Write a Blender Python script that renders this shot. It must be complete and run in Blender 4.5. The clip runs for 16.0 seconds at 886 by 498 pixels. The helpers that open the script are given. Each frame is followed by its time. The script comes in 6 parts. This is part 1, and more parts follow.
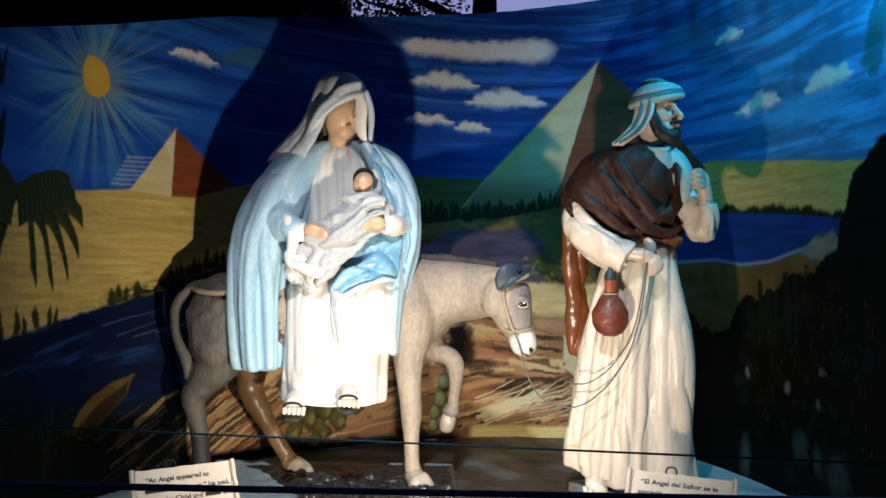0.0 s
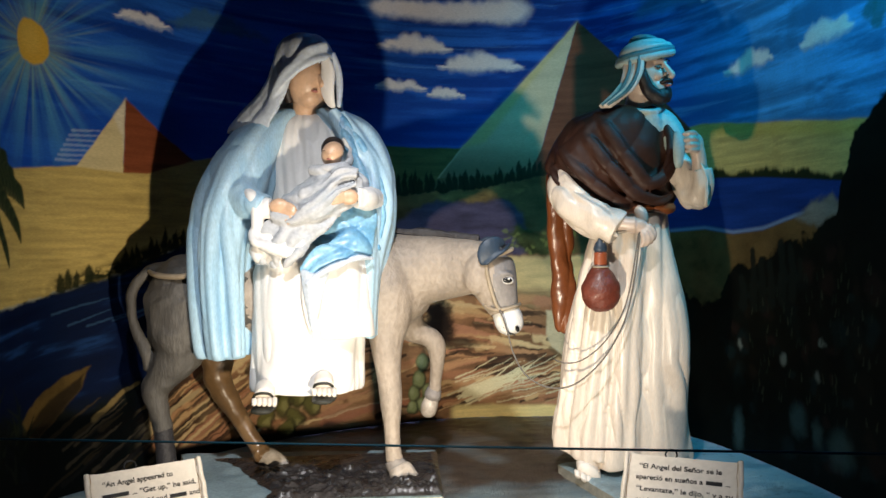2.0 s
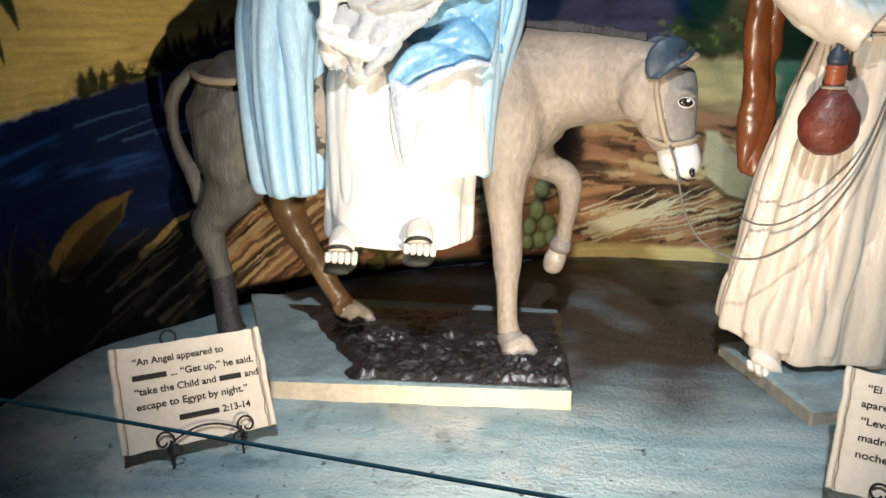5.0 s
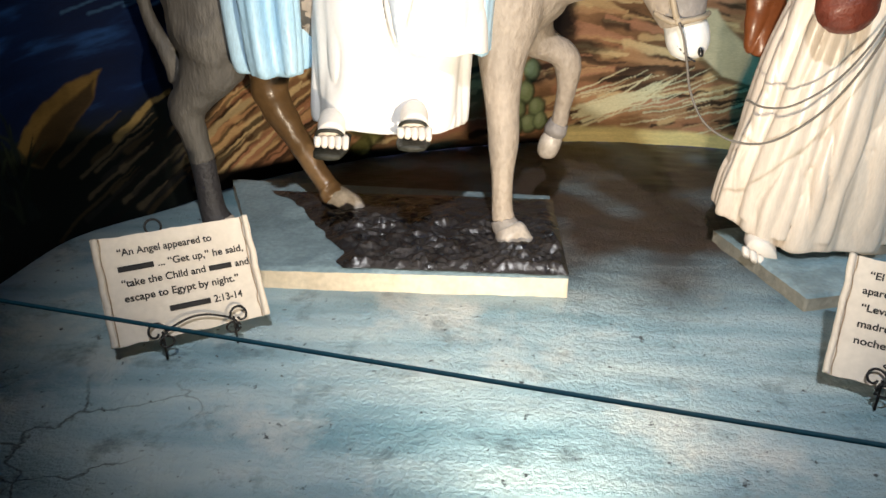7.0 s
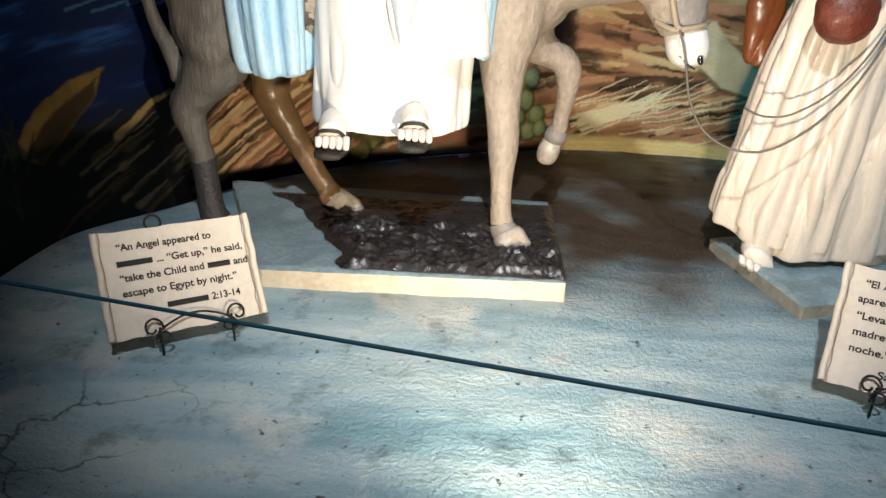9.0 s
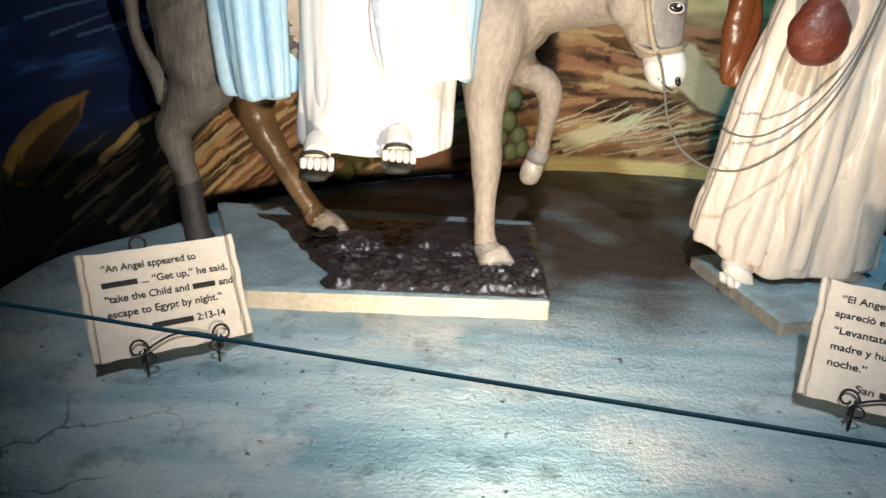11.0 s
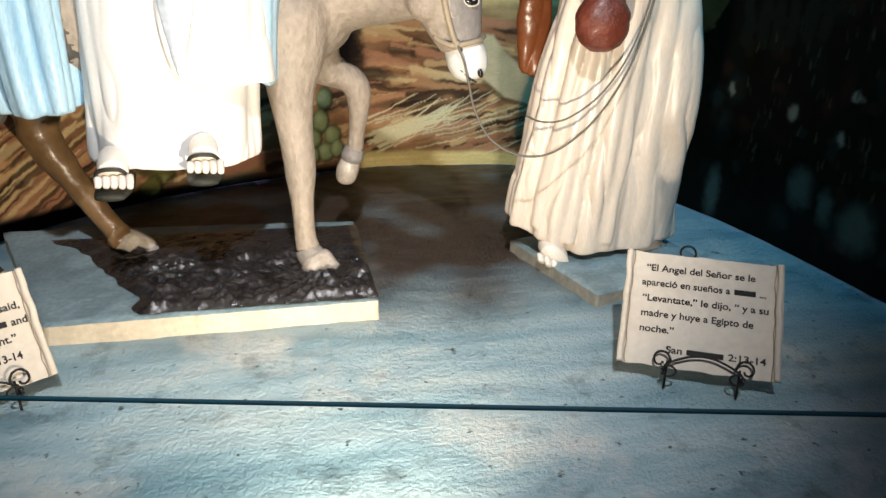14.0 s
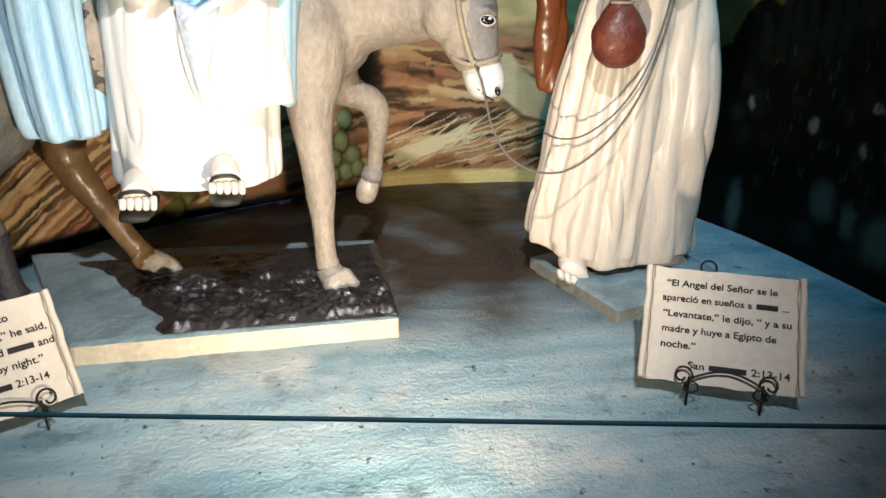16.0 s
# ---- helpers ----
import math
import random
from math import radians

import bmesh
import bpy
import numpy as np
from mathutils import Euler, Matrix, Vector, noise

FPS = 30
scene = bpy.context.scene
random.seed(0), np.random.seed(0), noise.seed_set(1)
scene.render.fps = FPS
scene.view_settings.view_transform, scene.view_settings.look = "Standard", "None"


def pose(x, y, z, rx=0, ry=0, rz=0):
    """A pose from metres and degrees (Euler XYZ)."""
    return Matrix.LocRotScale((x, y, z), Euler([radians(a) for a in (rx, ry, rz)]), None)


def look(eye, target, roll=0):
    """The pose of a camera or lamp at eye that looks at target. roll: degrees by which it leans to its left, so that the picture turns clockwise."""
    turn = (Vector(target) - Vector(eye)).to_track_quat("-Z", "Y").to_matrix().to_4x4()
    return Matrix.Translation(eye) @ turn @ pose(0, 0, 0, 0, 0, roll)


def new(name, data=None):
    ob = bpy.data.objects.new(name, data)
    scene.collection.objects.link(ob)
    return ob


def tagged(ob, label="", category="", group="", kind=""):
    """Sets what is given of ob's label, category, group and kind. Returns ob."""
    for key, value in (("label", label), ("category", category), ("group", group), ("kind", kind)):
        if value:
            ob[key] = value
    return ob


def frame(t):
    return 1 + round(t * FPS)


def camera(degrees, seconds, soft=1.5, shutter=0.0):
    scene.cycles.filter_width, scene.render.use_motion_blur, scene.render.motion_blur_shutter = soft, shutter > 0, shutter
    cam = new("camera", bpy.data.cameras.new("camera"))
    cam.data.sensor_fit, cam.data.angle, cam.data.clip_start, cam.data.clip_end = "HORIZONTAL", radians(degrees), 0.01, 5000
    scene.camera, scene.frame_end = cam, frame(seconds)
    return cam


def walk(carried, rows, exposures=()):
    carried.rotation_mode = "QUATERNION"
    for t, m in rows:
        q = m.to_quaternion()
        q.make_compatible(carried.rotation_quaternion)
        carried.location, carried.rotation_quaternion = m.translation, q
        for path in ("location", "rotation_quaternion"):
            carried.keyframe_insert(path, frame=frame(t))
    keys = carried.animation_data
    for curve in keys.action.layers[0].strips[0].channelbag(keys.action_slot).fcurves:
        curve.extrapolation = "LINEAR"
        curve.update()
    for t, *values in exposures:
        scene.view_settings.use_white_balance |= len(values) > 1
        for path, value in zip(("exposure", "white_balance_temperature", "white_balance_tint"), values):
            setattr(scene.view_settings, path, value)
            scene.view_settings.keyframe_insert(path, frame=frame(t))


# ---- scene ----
cam = camera(60.1, 16.0, 1.5, 0.3)
METRES, EYE, TILT, LEAN, TURN = 1.35, 1.0, 0.0, 0.0, 0.0
PATH = [
    (0, (0.026, 0.131, 0.951), (0.05, 2.13, 1.002), 0.7),
    (0.5, (0.018, 0.094, 0.964), (0.077, 2.093, 0.995), 0.2),
    (1, (0.056, 0.168, 0.956), (0.03, 2.168, 0.959), 0.6),
    (1.5, (0.055, 0.232, 0.952), (-0.02, 2.229, 0.892), 1.0),
    (2, (-0.003, 0.346, 0.957), (0.1, 2.343, 0.939), -0.7),
    (2.5, (-0.016, 0.505, 0.972), (0.123, 2.499, 0.941), -0.0),
    (3, (-0.012, 0.706, 0.989), (0.064, 2.704, 0.933), 0.2),
    (3.5, (-0.028, 0.832, 0.951), (0.038, 2.827, 0.833), 1.0),
    (4, (-0.115, 0.963, 0.954), (0.021, 2.948, 0.751), -0.3),
    (4.5, (-0.127, 1.061, 0.982), (-0.182, 3.007, 0.524), 0.1),
    (5, (-0.075, 1.153, 0.998), (-0.228, 3.066, 0.435), 0.6),
    (7.5, (-0.15, 1.219, 0.969), (-0.208, 3.022, 0.105), 1.5),
    (8, (-0.134, 1.209, 0.962), (-0.199, 3.028, 0.133), 1.7),
    (8.5, (-0.147, 1.205, 0.957), (-0.21, 3.028, 0.138), 2.4),
    (10.8, (-0.14, 1.186, 0.96), (-0.19, 3.032, 0.191), 2.5),
    (11, (-0.141, 1.184, 0.96), (-0.167, 3.033, 0.197), 2.5),
    (11.5, (-0.138, 1.183, 0.962), (-0.018, 3.019, 0.178), 2.9),
    (12, (-0.134, 1.194, 0.96), (0.134, 3.01, 0.164), 2.8),
    (12.5, (-0.122, 1.21, 0.96), (0.289, 2.999, 0.166), 1.5),
    (13, (-0.126, 1.213, 0.965), (0.292, 3.011, 0.193), 1.4),
    (13.5, (-0.126, 1.215, 0.962), (0.283, 3.013, 0.187), 1.5),
    (14, (-0.126, 1.213, 0.963), (0.291, 3.016, 0.206), 1.9),
    (14.5, (-0.12, 1.21, 0.962), (0.287, 3.022, 0.22), 1.9),
    (15, (-0.129, 1.198, 0.969), (0.26, 3.015, 0.231), 1.5),
    (15.5, (-0.123, 1.198, 0.972), (0.266, 3.016, 0.234), 1.2),
    (16, (-0.119, 1.203, 0.964), (0.243, 3.036, 0.25), 0.6),
]
walk(cam, [(t, look(eye, target, roll)) for t, eye, target, roll in PATH])

# ---- world and lights ----
world = bpy.data.worlds.new("night")
scene.world = world
world.use_nodes = True
bg = world.node_tree.nodes["Background"]
bg.inputs[0].default_value = (0.30, 0.34, 0.75, 1)
bg.inputs[1].default_value = 0.014


def lamp(name, kind, at, target, power, colour, size=0.1, spot=60, blend=0.4):
    data = bpy.data.lights.new(name, kind)
    data.energy, data.color = power, colour
    if kind == "SPOT":
        data.spot_size, data.spot_blend, data.shadow_soft_size = radians(spot), blend, size
    else:
        data.shape, data.size = "DISK", size
    ob = new(name, data)
    ob.matrix_world = look(at, target)
    return tagged(ob, kind="structure")


lamp("footlight", "SPOT", (0.05, 1.86, 0.16), (-0.05, 3.3, 0.78), 130, (1.0, 0.86, 0.66), 0.03, 112, 0.95)
lamp("blue_spotlight", "SPOT", (1.40, 2.25, 2.62), (1.55, 3.40, 1.72), 150, (0.04, 0.58, 0.94), 0.06, 92, 1.0)
lamp("overhead_light", "SPOT", (-0.13, 0.7, 2.9), (0.03, 2.92, 0.55), 490, (0.96, 0.97, 0.99), 0.05, 46, 1.0)

# ---- materials ----


def mat(name, colour, rough=0.6, metal=0.0, vary=0.25, scale=6.0, fine=60.0, bump=0.3, dist=0.01, tint=None, stretch=(1, 1, 1), coat=0.0, spec=0.5):
    """A painted or raw surface: two scales of colour variation, roughness wear and fine relief."""
    m = bpy.data.materials.new(name)
    m.use_nodes = True
    nt = m.node_tree
    b = nt.nodes["Principled BSDF"]
    geo = nt.nodes.new("ShaderNodeTexCoord")
    mp = nt.nodes.new("ShaderNodeMapping")
    mp.inputs["Scale"].default_value = stretch
    nt.links.new(geo.outputs["Object"], mp.inputs[0])
    n1 = nt.nodes.new("ShaderNodeTexNoise")
    n1.inputs["Scale"].default_value, n1.inputs["Detail"].default_value = scale, 5
    n2 = nt.nodes.new("ShaderNodeTexNoise")
    n2.inputs["Scale"].default_value, n2.inputs["Detail"].default_value = fine, 4
    for n in (n1, n2):
        nt.links.new(mp.outputs[0], n.inputs["Vector"])
    ramp = nt.nodes.new("ShaderNodeValToRGB")
    t = tint or tuple(c * 0.6 for c in colour)
    ramp.color_ramp.elements[0].position, ramp.color_ramp.elements[0].color = 0.32, (*t, 1)
    ramp.color_ramp.elements[1].position, ramp.color_ramp.elements[1].color = 0.62, (*colour, 1)
    nt.links.new(n1.outputs[0], ramp.inputs[0])
    mix = nt.nodes.new("ShaderNodeMix")
    mix.data_type = "RGBA"
    mix.inputs[0].default_value = 1 - vary
    nt.links.new(ramp.outputs[0], mix.inputs[6])
    mix.inputs[7].default_value = (*colour, 1)
    hsv = nt.nodes.new("ShaderNodeHueSaturation")
    mr = nt.nodes.new("ShaderNodeMapRange")
    mr.inputs[3].default_value, mr.inputs[4].default_value = 1 - vary * 0.6, 1 + vary * 0.5
    nt.links.new(n2.outputs[0], mr.inputs[0])
    nt.links.new(mr.outputs[0], hsv.inputs["Value"])
    nt.links.new(mix.outputs[2], hsv.inputs["Color"])
    nt.links.new(hsv.outputs[0], b.inputs["Base Color"])
    rr = nt.nodes.new("ShaderNodeMapRange")
    rr.inputs[3].default_value, rr.inputs[4].default_value = max(rough - 0.12, 0.05), min(rough + 0.12, 1)
    nt.links.new(n1.outputs[0], rr.inputs[0])
    nt.links.new(rr.outputs[0], b.inputs["Roughness"])
    b.inputs["Metallic"].default_value = metal
    b.inputs["Coat Weight"].default_value = coat
    b.inputs["Coat Roughness"].default_value = 0.25
    b.inputs["Specular IOR Level"].default_value = spec
    bp = nt.nodes.new("ShaderNodeBump")
    bp.inputs["Strength"].default_value, bp.inputs["Distance"].default_value = bump, dist
    nt.links.new(n2.outputs[0], bp.inputs["Height"])
    nt.links.new(bp.outputs[0], b.inputs["Normal"])
    return m


M_DRESS = mat("white_painted_plaster", (0.82, 0.79, 0.76), 0.55, vary=0.12, scale=9, fine=90, bump=0.12, dist=0.004)
M_CAPE = mat("pale_blue_painted_plaster", (0.42, 0.60, 0.72), 0.5, vary=0.55, scale=5, fine=70, bump=0.15, dist=0.004, tint=(0.22, 0.45, 0.66), stretch=(3, 3, 0.7), coat=0.15)
M_CAPE_IN = mat("blue_painted_lining", (0.26, 0.50, 0.66), 0.45, vary=0.8, scale=11, fine=70, bump=0.15, dist=0.004, tint=(0.06, 0.24, 0.46), coat=0.15)
M_VEIL = mat("grey_blue_veil_paint", (0.60, 0.66, 0.74), 0.5, vary=0.5, scale=7, fine=70, bump=0.15, dist=0.004, tint=(0.36, 0.42, 0.52), coat=0.1)
M_FOOT = mat("pale_painted_feet", (0.78, 0.70, 0.62), 0.5, vary=0.2, scale=14, fine=90, bump=0.1, dist=0.003)
M_SANDAL = mat("dark_green_sandal_paint", (0.018, 0.017, 0.010), 0.6, vary=0.4, scale=20, fine=90)
M_SKIN = mat("flesh_painted_plaster", (0.66, 0.42, 0.27), 0.45, vary=0.3, scale=14, fine=90, bump=0.1, dist=0.003, coat=0.2)
M_LIP = mat("rose_lip_paint", (0.45, 0.17, 0.13), 0.45, vary=0.2, scale=20, fine=90)
M_SKIN2 = mat("tanned_flesh_paint", (0.62, 0.48, 0.39), 0.45, vary=0.3, scale=14, fine=90, bump=0.1, dist=0.003, coat=0.2)
M_SWADDLE = mat("swaddling_cloth_paint", (0.52, 0.52, 0.53), 0.55, vary=0.5, scale=10, fine=80, bump=0.2, dist=0.004, tint=(0.30, 0.36, 0.42))
M_ROBE = mat("cream_robe_paint", (0.74, 0.64, 0.54), 0.42, vary=0.3, scale=6, fine=70, bump=0.12, dist=0.004, tint=(0.52, 0.41, 0.33), stretch=(3, 3, 0.6), coat=0.25)
M_CLOAK = mat("dark_brown_cloak_paint", (0.050, 0.019, 0.011), 0.52, vary=0.6, scale=6, fine=60, bump=0.3, dist=0.005, tint=(0.010, 0.005, 0.004), coat=0.0, spec=0.3)
M_CLOAK2 = mat("russet_cloak_paint", (0.20, 0.060, 0.018), 0.32, vary=0.5, scale=6, fine=60, bump=0.25, dist=0.005, tint=(0.09, 0.025, 0.01), coat=0.15)
M_HAIR = mat("dark_hair_paint", (0.020, 0.012, 0.010), 0.5, vary=0.4, scale=30, fine=160, bump=0.5, dist=0.004)
M_TURBAN = mat("striped_headcloth_paint", (0.42, 0.52, 0.50), 0.5, vary=0.4, scale=10, fine=80, bump=0.15, dist=0.003, tint=(0.22, 0.32, 0.32))
M_STRIPE = mat("dark_headcloth_stripe", (0.10, 0.20, 0.22), 0.5, vary=0.4, scale=10, fine=80, bump=0.15, dist=0.003)
M_FUR = mat("grey_donkey_paint", (0.36, 0.295, 0.235), 0.55, vary=0.6, scale=6, fine=50, bump=0.8, dist=0.007, tint=(0.19, 0.16, 0.135), stretch=(1.2, 1.2, 0.8))
M_FUR_H = mat("dark_grey_rump", (0.10, 0.09, 0.078), 0.6, vary=0.6, scale=7, fine=60, bump=0.8, dist=0.005, tint=(0.055, 0.05, 0.047), stretch=(1.8, 1.8, 0.55))
M_FUR_G = mat("grey_forehead_paint", (0.24, 0.215, 0.20), 0.55, vary=0.5, scale=9, fine=60, bump=0.6, dist=0.005, tint=(0.15, 0.14, 0.135))
M_FUR_B = mat("brown_donkey_leg_paint", (0.20, 0.115, 0.05), 0.35, vary=0.5, scale=7, fine=60, bump=0.4, dist=0.005, tint=(0.09, 0.05, 0.022), coat=0.4)
M_FUR_D = mat("dark_donkey_hair", (0.035, 0.032, 0.035), 0.6, vary=0.5, scale=12, fine=80, bump=0.8, dist=0.006)
M_MUZZLE = mat("white_muzzle_paint", (0.72, 0.70, 0.67), 0.5, vary=0.25, scale=14, fine=70, bump=0.3, dist=0.004)
M_EAR = mat("navy_ear_paint", (0.025, 0.045, 0.075), 0.5, vary=0.5, scale=12, fine=80, bump=0.3, dist=0.004)
M_BLACK = mat("black_gloss_paint", (0.012, 0.011, 0.011), 0.2, vary=0.2)
M_HOOF = mat("pale_hoof_paint", (0.50, 0.44, 0.38), 0.4, vary=0.6, scale=18, fine=90, bump=0.5, dist=0.004, tint=(0.22, 0.17, 0.12), coat=0.3)
M_STRAP = mat("tan_strap_paint", (0.34, 0.27, 0.19), 0.5, vary=0.4, scale=20, fine=120, bump=0.3, dist=0.003)
M_FLASK = mat("red_brown_leather_paint", (0.16, 0.032, 0.015), 0.5, vary=0.6, scale=22, fine=120, bump=0.7, dist=0.004, tint=(0.07, 0.018, 0.012), coat=0.15)
M_CORD = mat("grey_cord", (0.14, 0.12, 0.10), 0.7, vary=0.4, scale=40, fine=200, bump=0.5, dist=0.002)
M_WIRE = mat("black_wrought_iron", (0.025, 0.024, 0.024), 0.45, metal=0.7, vary=0.4, scale=30, fine=200)
M_PAPER = mat("aged_parchment", (0.64, 0.57, 0.48), 0.6, vary=0.25, scale=9, fine=60, bump=0.08, dist=0.002, tint=(0.46, 0.38, 0.29))
M_BURNT = mat("browned_parchment_edge", (0.36, 0.26, 0.16), 0.6, vary=0.5, scale=20, fine=90, tint=(0.15, 0.09, 0.05))
M_INK = mat("black_ink", (0.012, 0.011, 0.011), 0.6, vary=0.1)
M_ROPE = mat("teal_nylon_line", (0.004, 0.085, 0.13), 0.65, vary=0.4, scale=40, fine=300, bump=0.5, dist=0.001)
M_ROPE2 = mat("blue_nylon_line", (0.14, 0.24, 0.68), 0.35, vary=0.4, scale=40, fine=300, bump=0.5, dist=0.001)
M_PLINTH = mat("cream_plinth_paint", (0.62, 0.54, 0.42), 0.55, vary=0.5, scale=7, fine=60, bump=0.4, dist=0.004, tint=(0.40, 0.31, 0.20))
M_SOIL = mat("black_rough_mortar", (0.034, 0.030, 0.030), 0.30, vary=0.7, scale=20, fine=45, bump=0.7, dist=0.010, tint=(0.008, 0.007, 0.008), coat=0.25)
M_GROUND = mat("dark_paving", (0.05, 0.05, 0.05), 0.8, vary=0.4, scale=2, fine=40)

# ---- shaping helpers ----


class Build:
    """Collects one mesh with several materials."""

    def __init__(self):
        self.v, self.f, self.m, self.mats = [], [], [], []

    def slot(self, material):
        if material not in self.mats:
            self.mats.append(material)
        return self.mats.index(material)

    def grid(self, rows, material, closed=True, caps=True, flip=False):
        """Quads between rows of equally many points."""
        base, n, s = len(self.v), len(rows[0]), self.slot(material)
        for r in rows:
            self.v.extend(tuple(p) for p in r)
        for i in range(len(rows) - 1):
            for j in range(n if closed else n - 1):
                a, b = base + i * n + j, base + i * n + (j + 1) % n
                q = (a, b, b + n, a + n)
                self.f.append(q[::-1] if flip else q)
                self.m.append(s)
        if closed and caps:
            for i, rev in ((0, not flip), (len(rows) - 1, flip)):
                c = len(self.v)
                ring = rows[i]
                self.v.append(tuple(sum(p[k] for p in ring) / n for k in range(3)))
                for j in range(n):
                    a, b = base + i * n + j, base + i * n + (j + 1) % n
                    self.f.append((c, b, a) if rev else (c, a, b))
                    self.m.append(s)

    def melt(self, settings):
        """Fuses the overlapping shapes of one material into one modelled skin: settings {material: (grain in metres, softening steps)}."""
        out = Build()
        for k, m in enumerate(self.mats):
            faces = [f for f, s in zip(self.f, self.m) if s == k]
            used = sorted({i for f in faces for i in f})
            back = {i: n for n, i in enumerate(used)}
            v, f = [self.v[i] for i in used], [tuple(back[i] for i in q) for q in faces]
            if m in settings:
                grain, steps = settings[m]
                raw = bpy.data.meshes.new("raw")
                raw.from_pydata(v, [], f)
                bm = bmesh.new()
                bm.from_mesh(raw)
                bmesh.ops.recalc_face_normals(bm, faces=bm.faces)
                bm.to_mesh(raw)
                bm.free()
                ob = bpy.data.objects.new("raw", raw)
                scene.collection.objects.link(ob)
                rm = ob.modifiers.new("fuse", "REMESH")
                rm.mode, rm.voxel_size = "VOXEL", grain
                if steps:
                    sm = ob.modifiers.new("soften", "SMOOTH")
                    sm.factor, sm.iterations = 0.5, steps
                dg = bpy.context.evaluated_depsgraph_get()
                done = bpy.data.meshes.new_from_object(ob.evaluated_get(dg))
                v = [tuple(p.co) for p in done.vertices]
                f = [tuple(p.vertices) for p in done.polygons]
                bpy.data.objects.remove(ob)
                bpy.data.meshes.remove(raw)
                bpy.data.meshes.remove(done)
            base, s = len(out.v), out.slot(m)
            out.v.extend(v)
            out.f.extend(tuple(i + base for i in q) for q in f)
            out.m.extend([s] * len(f))
        return out

    def ruffle(self, settings):
        """Cloth creases pressed into the skin: settings {material: (depth, turn in degrees, stretch along the turned axes)}."""
        v = np.array(self.v)
        nrm = np.zeros_like(v)
        for n in (3, 4):
            q = np.array([f for f in self.f if len(f) == n], int)
            if len(q):
                fn = np.cross(v[q[:, 1]] - v[q[:, 0]], v[q[:, 2]] - v[q[:, 0]])
                for k in range(n):
                    np.add.at(nrm, q[:, k], fn)
        nrm /= np.linalg.norm(nrm, axis=1)[:, None] + 1e-12
        todo = {}
        for q, s in zip(self.f, self.m):
            if self.mats[s] in settings:
                for i in q:
                    todo[i] = self.mats[s]
        turns = {m: Euler([radians(a) for a in k[1]]).to_matrix() for m, k in settings.items()}
        for i, m in todo.items():
            depth, _, st = settings[m]
            p = Vector(v[i])
            w = noise.noise_vector(p * 6) * 0.035
            q = turns[m] @ (p + w)
            q = Vector((q.x * st[0], q.y * st[1], q.z * st[2]))
            r = 2 * min(abs(noise.noise(q)) * 1.6, 1) ** 0.6 - 1.25
            gate = 0.75 + 0.9 * noise.noise(p * 5 + Vector((2, 9, 4)))
            v[i] += nrm[i] * depth * r * max(gate, 0.15)
        self.v = [tuple(p) for p in v]
        return self

    def mark(self, old, fresh, test):
        """Paints the faces of one material that pass the test with another."""
        a, b = self.slot(old), self.slot(fresh)
        for k, q in enumerate(self.f):
            if self.m[k] == a and test(self.v[q[0]]):
                self.m[k] = b
        return self

    def mesh(self, name):
        me = bpy.data.meshes.new(name)
        me.from_pydata(self.v, [], self.f)
        for m in self.mats:
            me.materials.append(m)
        me.polygons.foreach_set("material_index", self.m)
        me.polygons.foreach_set("use_smooth", [True] * len(self.f))
        bm = bmesh.new()
        bm.from_mesh(me)
        bmesh.ops.recalc_face_normals(bm, faces=bm.faces)
        bm.to_mesh(me)
        bm.free()
        return me


def spline(keys, n):
    """Catmull-Rom through rows of numbers, n steps for each gap."""
    k = np.array(keys, float)
    out = []
    for i in range(len(k) - 1):
        a, b, c, d = k[max(i - 1, 0)], k[i], k[i + 1], k[min(i + 2, len(k) - 1)]
        for j in range(n):
            t = j / n
            out.append(0.5 * (2 * b + (c - a) * t + (2 * a - 5 * b + 4 * c - d) * t * t + (3 * b - a - 3 * c + d) * t ** 3))
    out.append(k[-1])
    return np.array(out)


def tube(bd, keys, material, seg=16, n=6, flat=1.0, side=(0, 1, 0), wob=0.0, caps=True):
    """A limb or cord along (x, y, z, radius) keys. flat squeezes it across the given side direction."""
    p = spline(keys, n)
    rows = []
    for i, q in enumerate(p):
        d = p[min(i + 1, len(p) - 1)][:3] - p[max(i - 1, 0)][:3]
        d = Vector(d).normalized()
        a = Vector(side) - d * d.dot(Vector(side))
        a = a.normalized() if a.length > 1e-4 else d.orthogonal().normalized()
        b = d.cross(a)
        ring = []
        for j in range(seg):
            th = 2 * math.pi * j / seg
            off = a * math.cos(th) * flat + b * math.sin(th)
            pt = Vector(q[:3]) + off * q[3]
            if wob:
                pt += off * (q[3] * wob * noise.noise(pt * 22))
            ring.append(pt)
        rows.append(ring)
    bd.grid(rows, material, caps=caps)


def blob(bd, at, radii, material, turn=(0, 0, 0), seg=20, wob=0.0, freq=18):
    rot = Euler([radians(a) for a in turn]).to_matrix()
    rows = []
    n = seg // 2 + 2
    for i in range(n + 1):
        ph = math.pi * (0.004 + 0.992 * i / n)
        ring = []
        for j in range(seg):
            th = 2 * math.pi * j / seg
            u = Vector((math.sin(ph) * math.cos(th), math.sin(ph) * math.sin(th), math.cos(ph)))
            p = Vector((u.x * radii[0], u.y * radii[1], u.z * radii[2]))
            p = Vector(at) + rot @ p
            if wob:
                p += (rot @ u) * wob * noise.noise(p * freq)
            ring.append(p)
        rows.append(ring)
    bd.grid(rows, material)


def cusp(a):
    """A cloth fold's profile: broad rounds and narrow creases."""
    return 2 * abs(math.sin(a / 2)) ** 0.8 - 1.1


